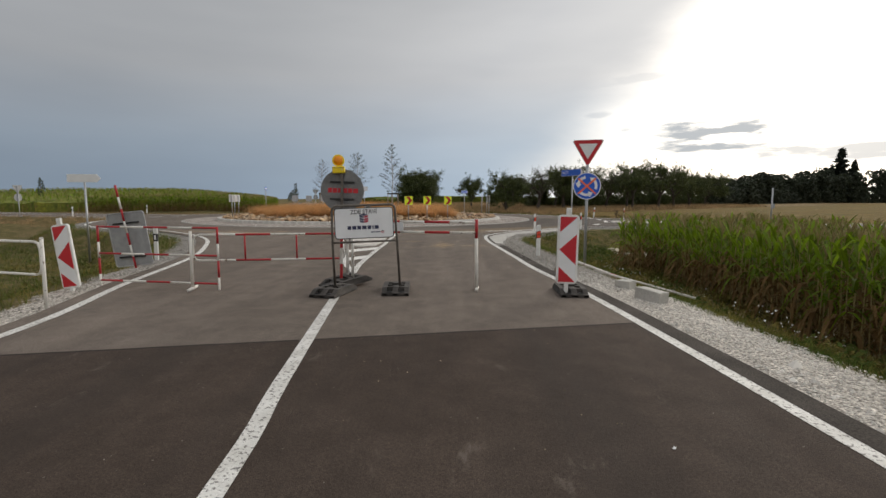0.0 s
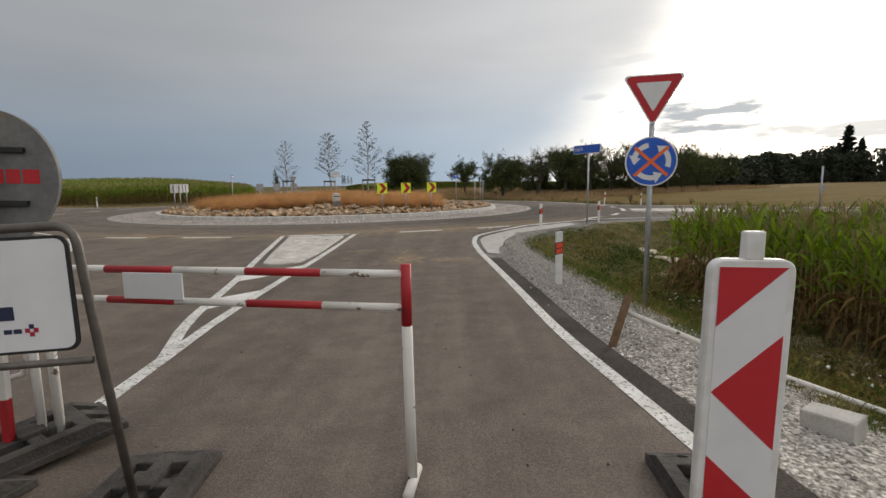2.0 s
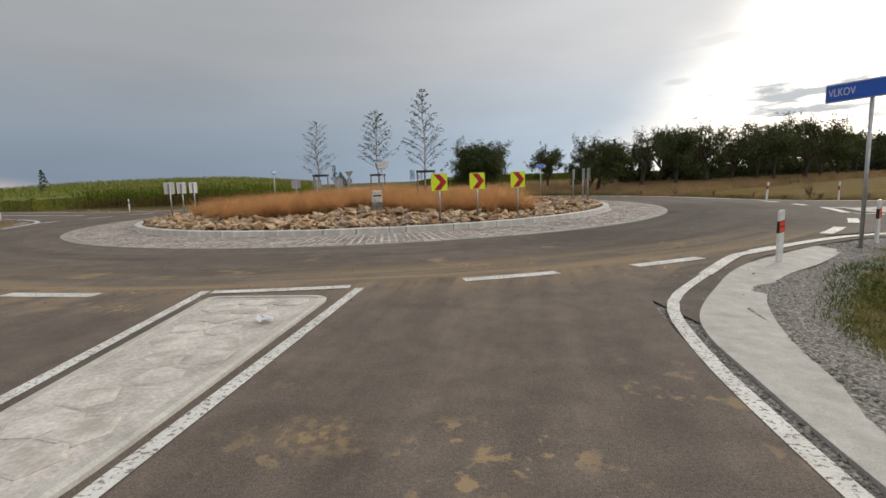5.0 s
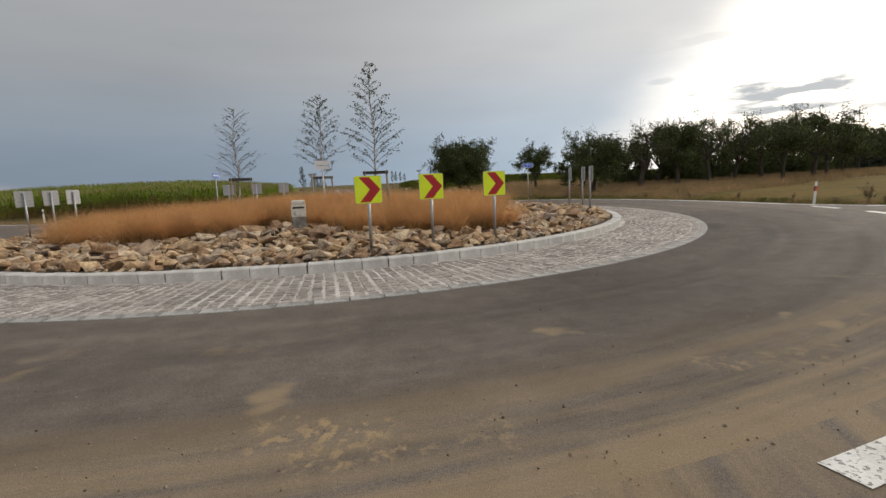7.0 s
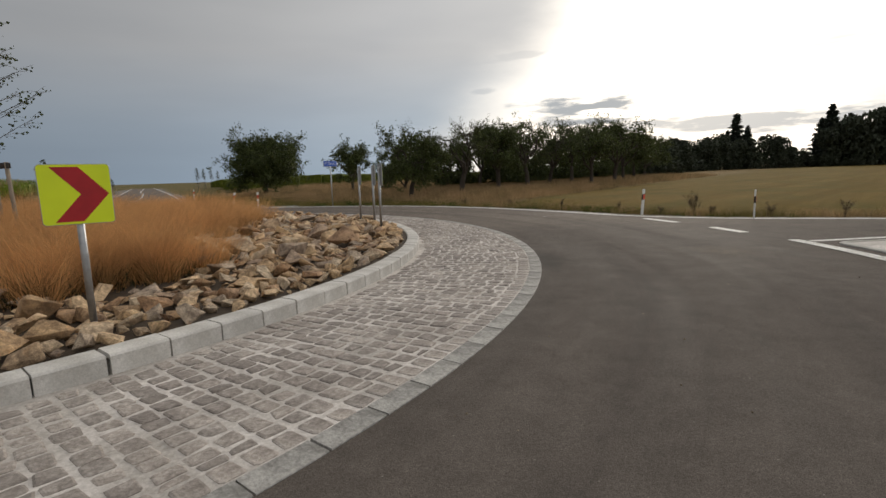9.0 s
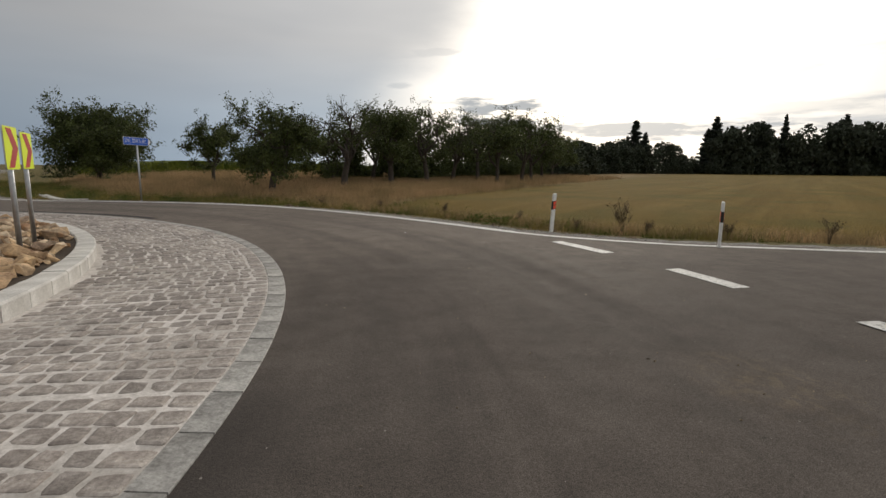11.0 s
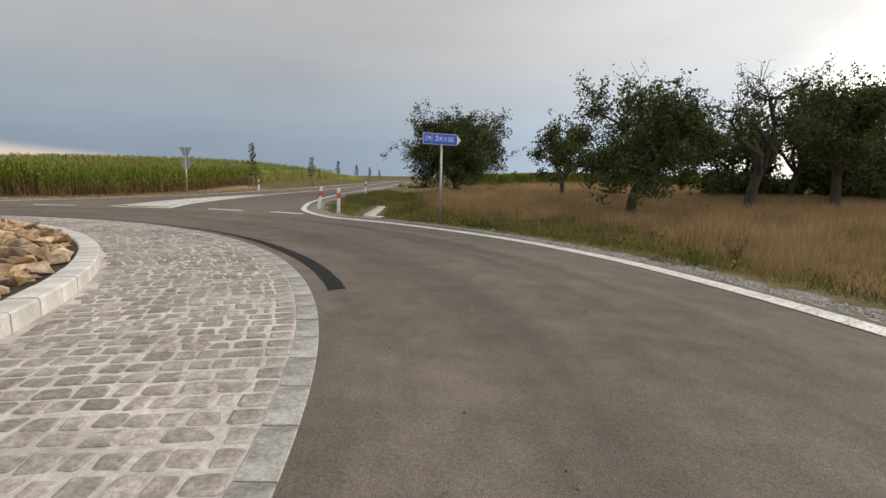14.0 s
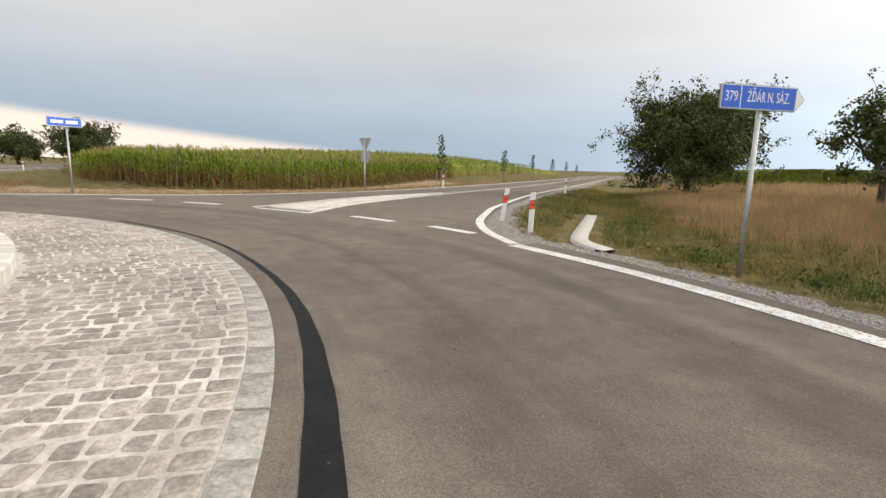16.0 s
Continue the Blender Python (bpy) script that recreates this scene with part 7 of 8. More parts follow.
def broad_tree(label, at, height, spread, seed, leaves=5200, leaf=0.13, trunk_h=0.28, trunk_r=0.16, density=1.0, name="fruit_tree", group="orchard trees", low=0.0, mat=None, lobes=34):
    """A tree with a tapered trunk, crooked limbs that fan out into a dome, and leaf sprays in uneven lobes with gaps between."""
    g = np.random.default_rng(seed)
    s = new(name)
    tagged(s, label, "tree", group)
    wood, crown = Sheaf(), Sheaf()
    th = height * trunk_h
    lean = g.normal(0, 0.05, 2)
    top = np.array([lean[0] * th * 2, lean[1] * th * 2, th])
    wood.tube([(0, 0, -0.3), (0, 0, 0.05), (lean[0] * th * 0.6, lean[1] * th * 0.6, th * 0.5), top], [trunk_r * 1.5, trunk_r * 1.12, trunk_r * 0.95, trunk_r * 0.85], 9)
    z0 = th * 0.80
    mid = np.array([top[0], top[1], z0 + (height - z0) * 0.46])
    spread = spread * (1.10 if group == "orchard trees" else 1.0)
    half = np.array([spread / 2, spread / 2, (height - z0) * 0.54])
    p1, p2 = g.uniform(0, 6.28, 2)

    def dome(d):
        """How far the crown reaches along the unit direction d: an uneven dome, flat below."""
        a = math.atan2(d[1], d[0])
        k = 1 + 0.09 * math.sin(2 * a + p1) + 0.07 * math.sin(3 * a + p2) + 0.06 * math.sin(5 * a + p2 * 2 + d[2] * 4)
        return half * np.array([k, k, 0.94 + 0.12 * math.sin(3 * a + p1)])

    def crooked(p, q, r0, r1, sides, n=5, wander=0.07):
        t = np.linspace(0, 1, n)[:, None]
        sag = np.array([0, 0, 1.0]) * (t * (1 - t)) * np.linalg.norm(q - p) * 0.35
        pts = p + (q - p) * t + sag
        pts[1:-1] += g.normal(0, wander * np.linalg.norm(q - p), (n - 2, 3))
        wood.tube(pts, np.linspace(r0, r1, n), sides)
        return pts

    limbs = []
    for i in range(6):
        a = 2 * math.pi * i / 6 + g.normal(0, 0.3)
        d = np.array([math.cos(a), math.sin(a), g.uniform(-0.1, 1.0)])
        if i == 5:
            d = np.array([0.2 * math.cos(a), 0.2 * math.sin(a), 1.0])
        d /= np.linalg.norm(d)
        limbs.append(crooked(top * np.array([1, 1, g.uniform(0.8, 1.0)]), mid + d * dome(d) * 0.55, trunk_r * 0.58, trunk_r * 0.24, 6))
    nodes = np.vstack([q[2:] for q in limbs])
    cs = []
    per = leaves * 1.75 / lobes
    i = 0
    while i < lobes:
        d = g.normal(size=3)
        d /= np.linalg.norm(d)
        if d[2] < -0.62:
            continue
        i += 1
        far = g.uniform(0.10, 0.88) ** 0.55
        c = mid + d * dome(d) * far * 0.84
        c[2] -= low * max(0.0, 0.35 - d[2]) * far * g.uniform(0.2, 1.0)
        c[2] = max(c[2], 0.75)
        base = nodes[np.argmin(np.linalg.norm(nodes - c, axis=1) + g.uniform(0, 0.4, len(nodes)))]
        br = crooked(base, c, trunk_r * 0.20, trunk_r * 0.07, 5)
        size = spread * g.uniform(0.09, 0.16)
        tips = []
        bare = g.random() > density
        for _ in range(9 if bare else 6):
            e = g.normal(size=3)
            e[2] += 0.15
            e = e / np.linalg.norm(e) + d * 0.55
            end = c + e * size * g.uniform(0.75, 1.2)
            tips.append(crooked(br[int(g.integers(3, 5))], end, trunk_r * 0.055 + 0.006, 0.005, 3, 4, 0.12))
        m = int(per * (size / (spread * 0.118)) ** 2 * (0.07 if bare else 1.0))
        t = np.vstack(tips)
        pick = t[g.integers(0, len(t), m)]
        ball = g.normal(size=(m, 3))
        ball = ball / np.linalg.norm(ball, axis=1)[:, None] * (size * g.uniform(0.15, 1.0, m) ** 0.55)[:, None] * np.array([1, 1, 0.78]) + c
        near = pick + g.normal(0, size * 0.13, (m, 3))
        cs.append(np.where((g.random(m) < 0.55)[:, None], near, ball))
    cs = np.vstack(cs)
    cs[:, 2] = np.maximum(cs[:, 2], 0.45)
    crown.quads(cs, leaf * 1.15, g, 0.0, 0.62)
    wood.mesh("trunk", M_BARK, s, True)["label"] = "dark crooked trunk and limbs"
    crown.mesh("crown", mat or M_LEAF, s)["label"] = "ragged dark green foliage"
    s.matrix_world = pose(at[0], at[1], float(terrain(np.array([at[0]]), np.array([at[1]]))[0]), 0, 0, g.uniform(0, 360))
    return s


OT = "old fruit tree with a crooked trunk and dark foliage"
broad_tree("round dense tree standing alone beside the rising road", (-5.8, 74.6), 5.6, 7.9, 101, 32000, 0.13, 0.13, 0.20, 1.0, low=1.3, lobes=72)
broad_tree("old fruit tree with a straight trunk and low hanging boughs", (6.3, 57.6), 4.75, 5.2, 102, 16000, 0.095, 0.30, 0.17, 0.9, low=1.3)
broad_tree("half-bare old fruit tree with gnarled open branches", (10.9, 62.3), 5.8, 5.8, 103, 5200, 0.09, 0.30, 0.21, 0.4, low=0.6)
broad_tree(OT, (14.85, 65.3), 6.0, 5.4, 104, 10000, 0.105, 0.28, 0.20, 0.95, low=0.9)
broad_tree(OT, (19.1, 69.7), 6.9, 6.2, 105, 5200, 0.12, 0.28, 0.20, 0.75, low=0.6)
broad_tree(OT, (2.5, 70.5), 4.9, 4.5, 106, 5200, 0.13, 0.22, 0.14, 0.95, low=1.2)
broad_tree("half-bare old fruit tree with gnarled open branches", (23.1, 74.0), 7.0, 7.0, 107, 3300, 0.14, 0.3, 0.19, 0.55)
broad_tree(OT, (28.0, 79.1), 7.6, 7.6, 108, 6000, 0.15, 0.28, 0.20, 0.95, low=0.6)
broad_tree(OT, (32.0, 76.6), 7.8, 8.0, 109, 6500, 0.15, 0.28, 0.22, 0.95, low=0.5)
broad_tree(OT, (25.6, 69.5), 5.6, 6.0, 110, 4200, 0.14, 0.3, 0.17, 0.75)
broad_tree(OT, (37.9, 84.8), 7.2, 8.0, 111, 5600, 0.17, 0.25, 0.2, 0.9, low=0.5)
broad_tree(OT, (44.0, 92.3), 7.0, 8.2, 112, 5200, 0.18, 0.25, 0.2, 0.9, low=0.5)
broad_tree(OT, (15.1, 72.8), 6.2, 6.8, 113, 4600, 0.15, 0.28, 0.17, 0.85, low=0.5)
broad_tree(OT, (51.0, 100.7), 7.2, 9.0, 114, 5000, 0.2, 0.22, 0.2, 0.95, low=0.6)
for k, (x, y, h, w_) in enumerate(((7.13, 69.60, 4.6, 5.6), (11.45, 71.42, 5.0, 5.8), (18.63, 77.33, 5.4, 6.4), (23.17, 82.78, 5.6, 6.6), (29.59, 87.27, 5.8, 7.0), (35.12, 92.73, 6.0, 7.4), (41.53, 99.78, 6.2, 8.0), (48.06, 107.25, 6.4, 8.4))):
    broad_tree(OT, (x, y), h * 0.98, w_ * 1.0, 140 + k, 3800, 0.18, 0.12, 0.17, 0.95, low=1.2, lobes=26)
for k, (x, y, h, w_) in enumerate(((12.6, 74.5, 2.4, 6.0), (17.5, 75.0, 2.6, 6.5), (21.5, 78.5, 2.7, 6.5), (26.5, 84.5, 2.9, 7.0), (32.5, 89.5, 3.0, 7.5), (38.5, 95.5, 3.2, 8.0), (45.0, 102.5, 3.3, 8.5), (52.0, 109.5, 3.4, 8.5))):
    broad_tree("dense dark undergrowth bush between the fruit trees", (x, y), h * 0.75, w_, 160 + k, 2600, 0.2, 0.06, 0.09, 1.0, name="bush", group="undergrowth bushes", low=1.4, lobes=22)
WT = "dense dark tree on the far side of the western road"
broad_tree(WT, (-87.10, 65.62), 6.6, 10.0, 121, 6000, 0.28, 0.16, 0.25, 1.0, name="field_tree", group="field trees", low=1.2)
broad_tree(WT, (-103.36, 60.30), 5.4, 10.0, 122, 5000, 0.30, 0.16, 0.25, 1.0, name="field_tree", group="field trees", low=1.2)
broad_tree("low dark bush beside the western road", (-96.95, 68.88), 4.0, 8.0, 123, 3500, 0.26, 0.12, 0.15, 1.0, name="field_bush", group="field trees", low=1.5)


# ---- far woods ----
def wood_variant(kind, seed):
    g = np.random.default_rng(seed)
    crown = Sheaf()
    if kind == "spruce":
        n = 1500
        t = g.beta(1.1, 1.5, n)
        r = (1 - t) ** 0.85 * 0.23 * (0.75 + 0.25 * np.sign(np.sin(t * 60))) * np.sqrt(g.uniform(0.15, 1, n))
        a = g.uniform(0, 2 * math.pi, n)
        c = np.c_[r * np.cos(a), r * np.sin(a), 0.06 + 0.94 * t]
        crown.quads(c, 0.075, g, 0.6, 0.45)
    else:
        n = 2100
        lobes = g.uniform(-1, 1, (13, 3)) * np.array([0.32, 0.32, 0.40]) + np.array([0, 0, 0.47])
        lobes[:, :2] *= (1.15 - 0.5 * lobes[:, 2:]) 
        k = g.integers(0, 13, n)
        d = g.normal(size=(n, 3))
        d /= np.linalg.norm(d, axis=1)[:, None]
        c = lobes[k] + d * (0.20 * g.uniform(0.55, 1.0, n) ** 0.5)[:, None]
        c[:, 2] = np.clip(c[:, 2] * 1.12 - 0.10, 0.01, None)
        crown.quads(c, 0.075, g, 0.0, 0.7)
    trunk = Sheaf()
    trunk.tube([(0, 0, -0.06), (0, 0, 0.3), (0.01, 0, 0.75)], [0.022, 0.017, 0.006], 6)
    return crown, trunk


wood_kinds = {}
for kind, seeds in (("spruce", (1, 2, 3)), ("broadleaf", (4, 5, 6, 7))):
    for sd in seeds:
        crown, trunk = wood_variant(kind, sd)
        s = new("spruce_tree" if kind == "spruce" else "woodland_tree")
        tagged(s, "tall dark spruce standing out of the far wood" if kind == "spruce" else "dark broad-leaved tree at the edge of the far wood", "tree", "far wood")
        trunk.mesh("trunk", M_BARK, s)
        crown.mesh("crown", M_NEEDLE if kind == "spruce" else M_DARKLEAF, s)
        wood_kinds[(kind, sd)] = s


def far_tree(kind, x, y, h, i, thick=1.0):
    keys = [k for k in wood_kinds if k[0] == kind]
    s = wood_kinds[keys[i % len(keys)]]
    z = float(terrain(np.array([x]), np.array([y]))[0])
    m = pose(x, y, z - 0.3, 0, 0, i * 77 % 360)
    c = copy_thing(s, m)
    c.scale = (h * thick, h * thick, h)
    return c


g = np.random.default_rng(77)
i = 0
# the wood's edge: from the end of the orchard towards the east
edge = curve_through([(58, 112), (80, 140), (108, 166), (140, 182), (175, 186), (215, 180), (255, 165), (300, 140)], 6.5)
SKYLINE = [(20, 3.0), (33, 2.9), (36, 3.0), (39, 3.1), (43, 2.8), (44.3, 3.0), (45, 1.7), (46.5, 1.6), (47.2, 2.6), (49, 4.3), (52, 4.3), (53, 3.0), (55, 4.0), (60, 4.3), (80, 4.5)]
for q in edge:
    for row in range(3):
        i += 1
        x, y = q + g.normal(0, 1.8, 2) + np.array([2.0, 7.0]) * (row if row < 2 else -0.4)
        dist, bearing = math.hypot(x - 3, y - 25), math.degrees(math.atan2(x - 3, y - 25))
        h = dist * math.tan(radians(np.interp(bearing, *zip(*SKYLINE)))) * g.uniform(0.88, 1.14)
        far_tree("broadleaf", x, y, h if row < 2 else g.uniform(3.5, 5.0), i, 1.25 if row == 2 or h < 10 else 0.85)
for bearing, rise, thick, back in ((40.6, 5.1, 1.35, 8), (41.6, 3.9, 1.3, 6), (39.9, 3.5, 1.3, 10), (48.0, 5.2, 1.4, 8), (47.3, 4.1, 1.3, 4), (49.3, 4.3, 1.3, 6), (53.6, 5.2, 0.8, 3), (58.0, 5.0, 1.2, 6), (61.5, 5.3, 1.2, 8), (66.0, 5.2, 1.2, 6)):
    i += 1
    b = np.degrees(np.arctan2(edge[:, 0] - 3, edge[:, 1] - 25))
    q = edge[np.argmin(np.abs(b - bearing))]
    dist = math.hypot(q[0] - 3, q[1] - 25) + back
    far_tree("spruce", 3 + dist * math.sin(radians(bearing)), 25 + dist * math.cos(radians(bearing)), dist * math.tan(radians(rise)) + 1.4, i, thick)
for s in wood_kinds.values():
    s.matrix_world = pose(310 + 8 * g.random(), 150 + 40 * g.random(), 0) @ Matrix.Scale(15, 4)


# ---- maize ----
def maize_variant(seed, height=1.75, leaves=10):
    """One maize plant as arrays: (green leaves, dry leaves, stalk)."""
    g = np.random.default_rng(seed)
    green, dry, stalk = Sheaf(), Sheaf(), Sheaf()
    bow = g.normal(0, 0.03, 2)
    stalk.tube([(0, 0, -0.1), (bow[0] * 0.5, bow[1] * 0.5, height * 0.5), (bow[0], bow[1], height * 0.88), (bow[0] * 1.3, bow[1] * 1.3, height)], [0.013, 0.011, 0.007, 0.003], 4)
    a0 = g.uniform(0, math.pi)
    for i in range(leaves):
        t = 0.10 + 0.80 * i / (leaves - 1)
        z = height * t
        a = a0 + (i % 2) * math.pi + g.normal(0, 0.35)
        ln = height * (0.27 + 0.20 * math.sin(math.pi * min(1, t * 1.1))) * g.uniform(0.85, 1.15)
        rise = g.uniform(0.5, 0.95) + 0.35 * t
        k = 5
        u = np.linspace(0, 1, k)
        erect = min(1.0, max(0.0, (t - 0.45) / 0.3))
        out = ln * (u * (0.80 - 0.22 * erect))
        up = ln * (rise * u * (1 + 0.15 * erect) - (1.15 - 0.55 * erect + (0.5 if t < 0.35 else 0)) * u ** 2.4 * g.uniform(0.7, 1.2))
        wd = 0.034 * np.array([0.5, 1.0, 0.95, 0.6, 0.06]) * g.uniform(0.8, 1.2)
        d, sd = np.array([math.cos(a), math.sin(a)]), np.array([-math.sin(a), math.cos(a)])
        base = np.array([bow[0] * t, bow[1] * t])
        p = base + out[:, None] * d
        zz = z + up
        v = np.vstack([np.c_[p + sd * wd[:, None], zz + 0.012], np.c_[p, zz], np.c_[p - sd * wd[:, None], zz + 0.012]])
        f = [(j, j + 1, k + j + 1, k + j) for j in range(k - 1)] + [(k + j, k + j + 1, 2 * k + j + 1, 2 * k + j) for j in range(k - 1)]
        (dry if t < 0.46 + g.normal(0, 0.10) else green).add(v, f)
    for j in range(7):
        a = g.uniform(0, 2 * math.pi)
        p = np.array([bow[0] * 1.3, bow[1] * 1.3, height - 0.02])
        e = p + np.array([math.cos(a) * 0.10, math.sin(a) * 0.10, 0.24])
        stalk.tube([p, (p + e) / 2 + (0, 0, 0.02), e], [0.007, 0.007, 0.004], 3)
    pack = lambda s: (np.vstack(s.v), np.vstack(s.f))
    return pack(green), pack(dry), pack(stalk)


maize_kinds = [maize_variant(200 + i) for i in range(10)]


def maize_field(name, label, pts, scale_lo, scale_hi, seed, parent_name="maize"):
    """Plants at the points, joined into three meshes under one thing."""
    g = np.random.default_rng(seed)
    s = tagged(new(name), label, "maize", kind="stuff")
    kind = g.integers(0, len(maize_kinds), len(pts))
    turn, size = g.uniform(0, 2 * math.pi, len(pts)), g.uniform(scale_lo, scale_hi, len(pts))
    for j, (nm, mat) in enumerate((("leaf_mass", M_CORNLEAF), ("withered_leaf_mass", M_CORNDRY), ("stalk_mass", M_CORNSTALK))):
        vs, fs, off = [], [], 0
        for kd in range(len(maize_kinds)):
            sel = np.flatnonzero(kind == kd)
            if not len(sel):
                continue
            v, f = maize_kinds[kd][j]
            c, q = np.cos(turn[sel])[:, None], np.sin(turn[sel])[:, None]
            sc = size[sel][:, None]
            x = (v[None, :, 0] * c - v[None, :, 1] * q) * sc + pts[sel, 0][:, None]
            y = (v[None, :, 0] * q + v[None, :, 1] * c) * sc + pts[sel, 1][:, None]
            z = v[None, :, 2] * sc + pts[sel, 2][:, None]
            vs.append(np.stack([x, y, z], -1).reshape(-1, 3))
            fs.append((f[None] + (off + len(v) * np.arange(len(sel)))[:, None, None]).reshape(-1, 4))
            off += len(v) * len(sel)
        tagged(array_object(nm, np.vstack(vs), np.vstack(fs), mat, s), kind="stuff")
    return s


def in_rows(poly, origin, angle, row, gap, seed, keep=None):
    """Plant positions in drilled rows inside a polygon, with the ground's height."""
    g = np.random.default_rng(seed)
    poly = np.array(poly, float)
    c, q = math.cos(radians(angle)), math.sin(radians(angle))
    rel = poly - origin
    u, v = rel @ np.array([c, q]), rel @ np.array([-q, c])
    U, V = np.meshgrid(np.arange(u.min(), u.max(), gap), np.arange(v.min(), v.max(), row))
    U, V = U.ravel() + g.normal(0, gap * 0.25, U.size), V.ravel() + g.normal(0, 0.03, V.size)
    x, y = origin[0] + U * c - V * q, origin[1] + U * q + V * c
    ok = inside(poly, x, y)
    if keep is not None:
        ok &= keep(x, y)
    x, y = x[ok], y[ok]
    return np.c_[x, y, terrain(x, y, fast_distance(x, y))]


near_poly = [(5.63, -13.65), (6.00, 4.71), (6.20, 10.00), (5.95, 14.35), (8.50, 15.40), (29.90, 8.69), (59.88, -3.95), (59.73, -14.29)]
front = in_rows(near_poly, (6, 0), 88, 0.62, 0.145, 31, lambda x, y: (x < 10.5) | (y > 9.5 - 0.42 * (x - 30)))
tagged(maize_field("maize_field", "tall green maize with withered lower leaves beside the verge", front, 0.78, 0.98, 32))
rest = in_rows(near_poly, (6, 0), 88, 0.9, 0.55, 33, lambda x, y: (x >= 10.5) & (y <= 9.5 - 0.42 * (x - 30)))
tagged(maize_field("maize_field", "broad field of green maize behind the first rows", rest, 0.74, 0.92, 34))


# darker copy of M_CANOPY: the backlit field's shade is put into the colour
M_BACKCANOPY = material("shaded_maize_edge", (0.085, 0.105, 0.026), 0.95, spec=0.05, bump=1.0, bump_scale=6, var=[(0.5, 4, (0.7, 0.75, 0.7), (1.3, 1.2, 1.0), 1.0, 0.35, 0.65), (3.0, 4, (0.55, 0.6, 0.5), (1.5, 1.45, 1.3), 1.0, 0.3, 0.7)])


def canopy(name, label, poly, lift, cell, seed, mat=None):
    """The closed roof of leaves of a far maize field, lumpy and following the ground."""
    p = np.array(poly, float)
    lo, hi = p.min(0), p.max(0)
    xs, ys = np.arange(lo[0], hi[0] + cell, cell), np.arange(lo[1], hi[1] + cell, cell)
    X, Y = np.meshgrid(xs, ys)
    x, y = X.ravel(), Y.ravel()
    ok = inside(p, x, y)
    z = terrain(x, y, fast_distance(x, y)) + lift + np.random.default_rng(seed).uniform(-0.18, 0.16, len(x))
    idm = np.arange(len(x)).reshape(X.shape)
    q = np.c_[idm[:-1, :-1].ravel(), idm[:-1, 1:].ravel(), idm[1:, 1:].ravel(), idm[1:, :-1].ravel()]
    q = q[ok[q].all(1)]
    # the standing edge of the field, down to the ground
    e = np.vstack([q[:, [0, 1]], q[:, [1, 2]], q[:, [2, 3]], q[:, [3, 0]]])
    key = np.sort(e, axis=1)
    _, first, count = np.unique(key, axis=0, return_index=True, return_counts=True)
    rim = e[first[count == 1]]
    n0 = len(x)
    low = np.c_[x, y, z - lift - 0.4]
    q = np.vstack([q, np.c_[rim[:, 1], rim[:, 0], rim[:, 0] + n0, rim[:, 1] + n0]])
    return tagged(array_object(name, np.vstack([np.c_[x, y, z], low]), q, mat or M_CANOPY), label, "maize", kind="stuff")


west_poly = [(-30.15, 52.49), (-25.22, 53.57), (-23.12, 56.93), (-23.26, 61.94), (-25.77, 69.45), (-30.92, 80.05), (-39.48, 101.19), (-53.87, 136.37), (-76.90, 191.75), (-186.41, 194.49), (-167.79, 94.35), (-118.51, 78.44), (-59.48, 57.07), (-41.56, 54.41), (-34.61, 53.17)]
edge_line = np.array(west_poly + west_poly[:1], float)[[13, 14, 0, 1, 2, 3, 4, 5, 6]]
west_near = in_rows(west_poly, (-24, 55), 70, 0.7, 0.19, 41, lambda x, y: (line_distance(edge_line, x, y) < 3.5) & (np.hypot(x + 24, y - 56) < 34))
tagged(maize_field("maize_field", "green maize along the sandy edge of the western field", west_near, 0.80, 1.02, 42))
west_far = in_rows(west_poly, (-24, 55), 70, 1.5, 0.85, 43, lambda x, y: ~((line_distance(edge_line, x, y) < 3.5) & (np.hypot(x + 24, y - 56) < 34)) & (np.hypot(x + 10, y - 45) < 105))
tagged(maize_field("maize_field", "wide field of yellowing green maize on the rise", west_far, 0.86, 1.06, 44))
canopy("maize_canopy", "closed green leaf roof of the western maize field", [(x - 1.2, y + 0.8) for x, y in west_poly], 1.18, 1.1, 45)
canopy("maize_canopy", "closed green leaf roof of the southern maize field", [(-64, 33), (-120, 50), (-160, 40), (-160, -30), (-80, -25), (-60, 10)], 1.45, 1.5, 46)
north_poly = [(-12.64, 95.49), (61.03, 149.59), (46.89, 184.56), (-37.27, 175.94)]
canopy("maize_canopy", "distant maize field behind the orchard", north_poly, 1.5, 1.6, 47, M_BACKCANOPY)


# ---- verge grass, tall meadow and weeds ----
def meadow(n, lo, hi, keep, seed):
    return ground_points(n, lo, hi, keep, seed)


def polar_angle(x, y):
    return np.degrees(np.arctan2(y - CY, x - CX))


c1 = meadow(60000, (2, -6), (16, 24), lambda x, y, d: (d > 1.05) & ((d < 5.0) | (y > 12.5)) & (d < 9) & (y < 23) & ((x < 7.0) | (y > 12.5)), 51)
tagged(blades(c1, 0.05 + 0.13 * rng.random(len(c1)) ** 2, 6, 0.07, 1.0, 0.008, M_GRASS, "verge_grass", seed=52), "short green and straw-coloured verge grass", "grass", kind="stuff")
c2 = meadow(26000, (-22, -4), (-4.5, 32), lambda x, y, d: (d > 0.55) & (d < 7.0) & (x < 0), 53)
tagged(blades(c2, 0.12 + 0.16 * rng.random(len(c2)), 4, 0.05, 0.9, 0.009, M_GRASS, "verge_grass", seed=54), "rough green grass on the western verge", "grass", kind="stuff")
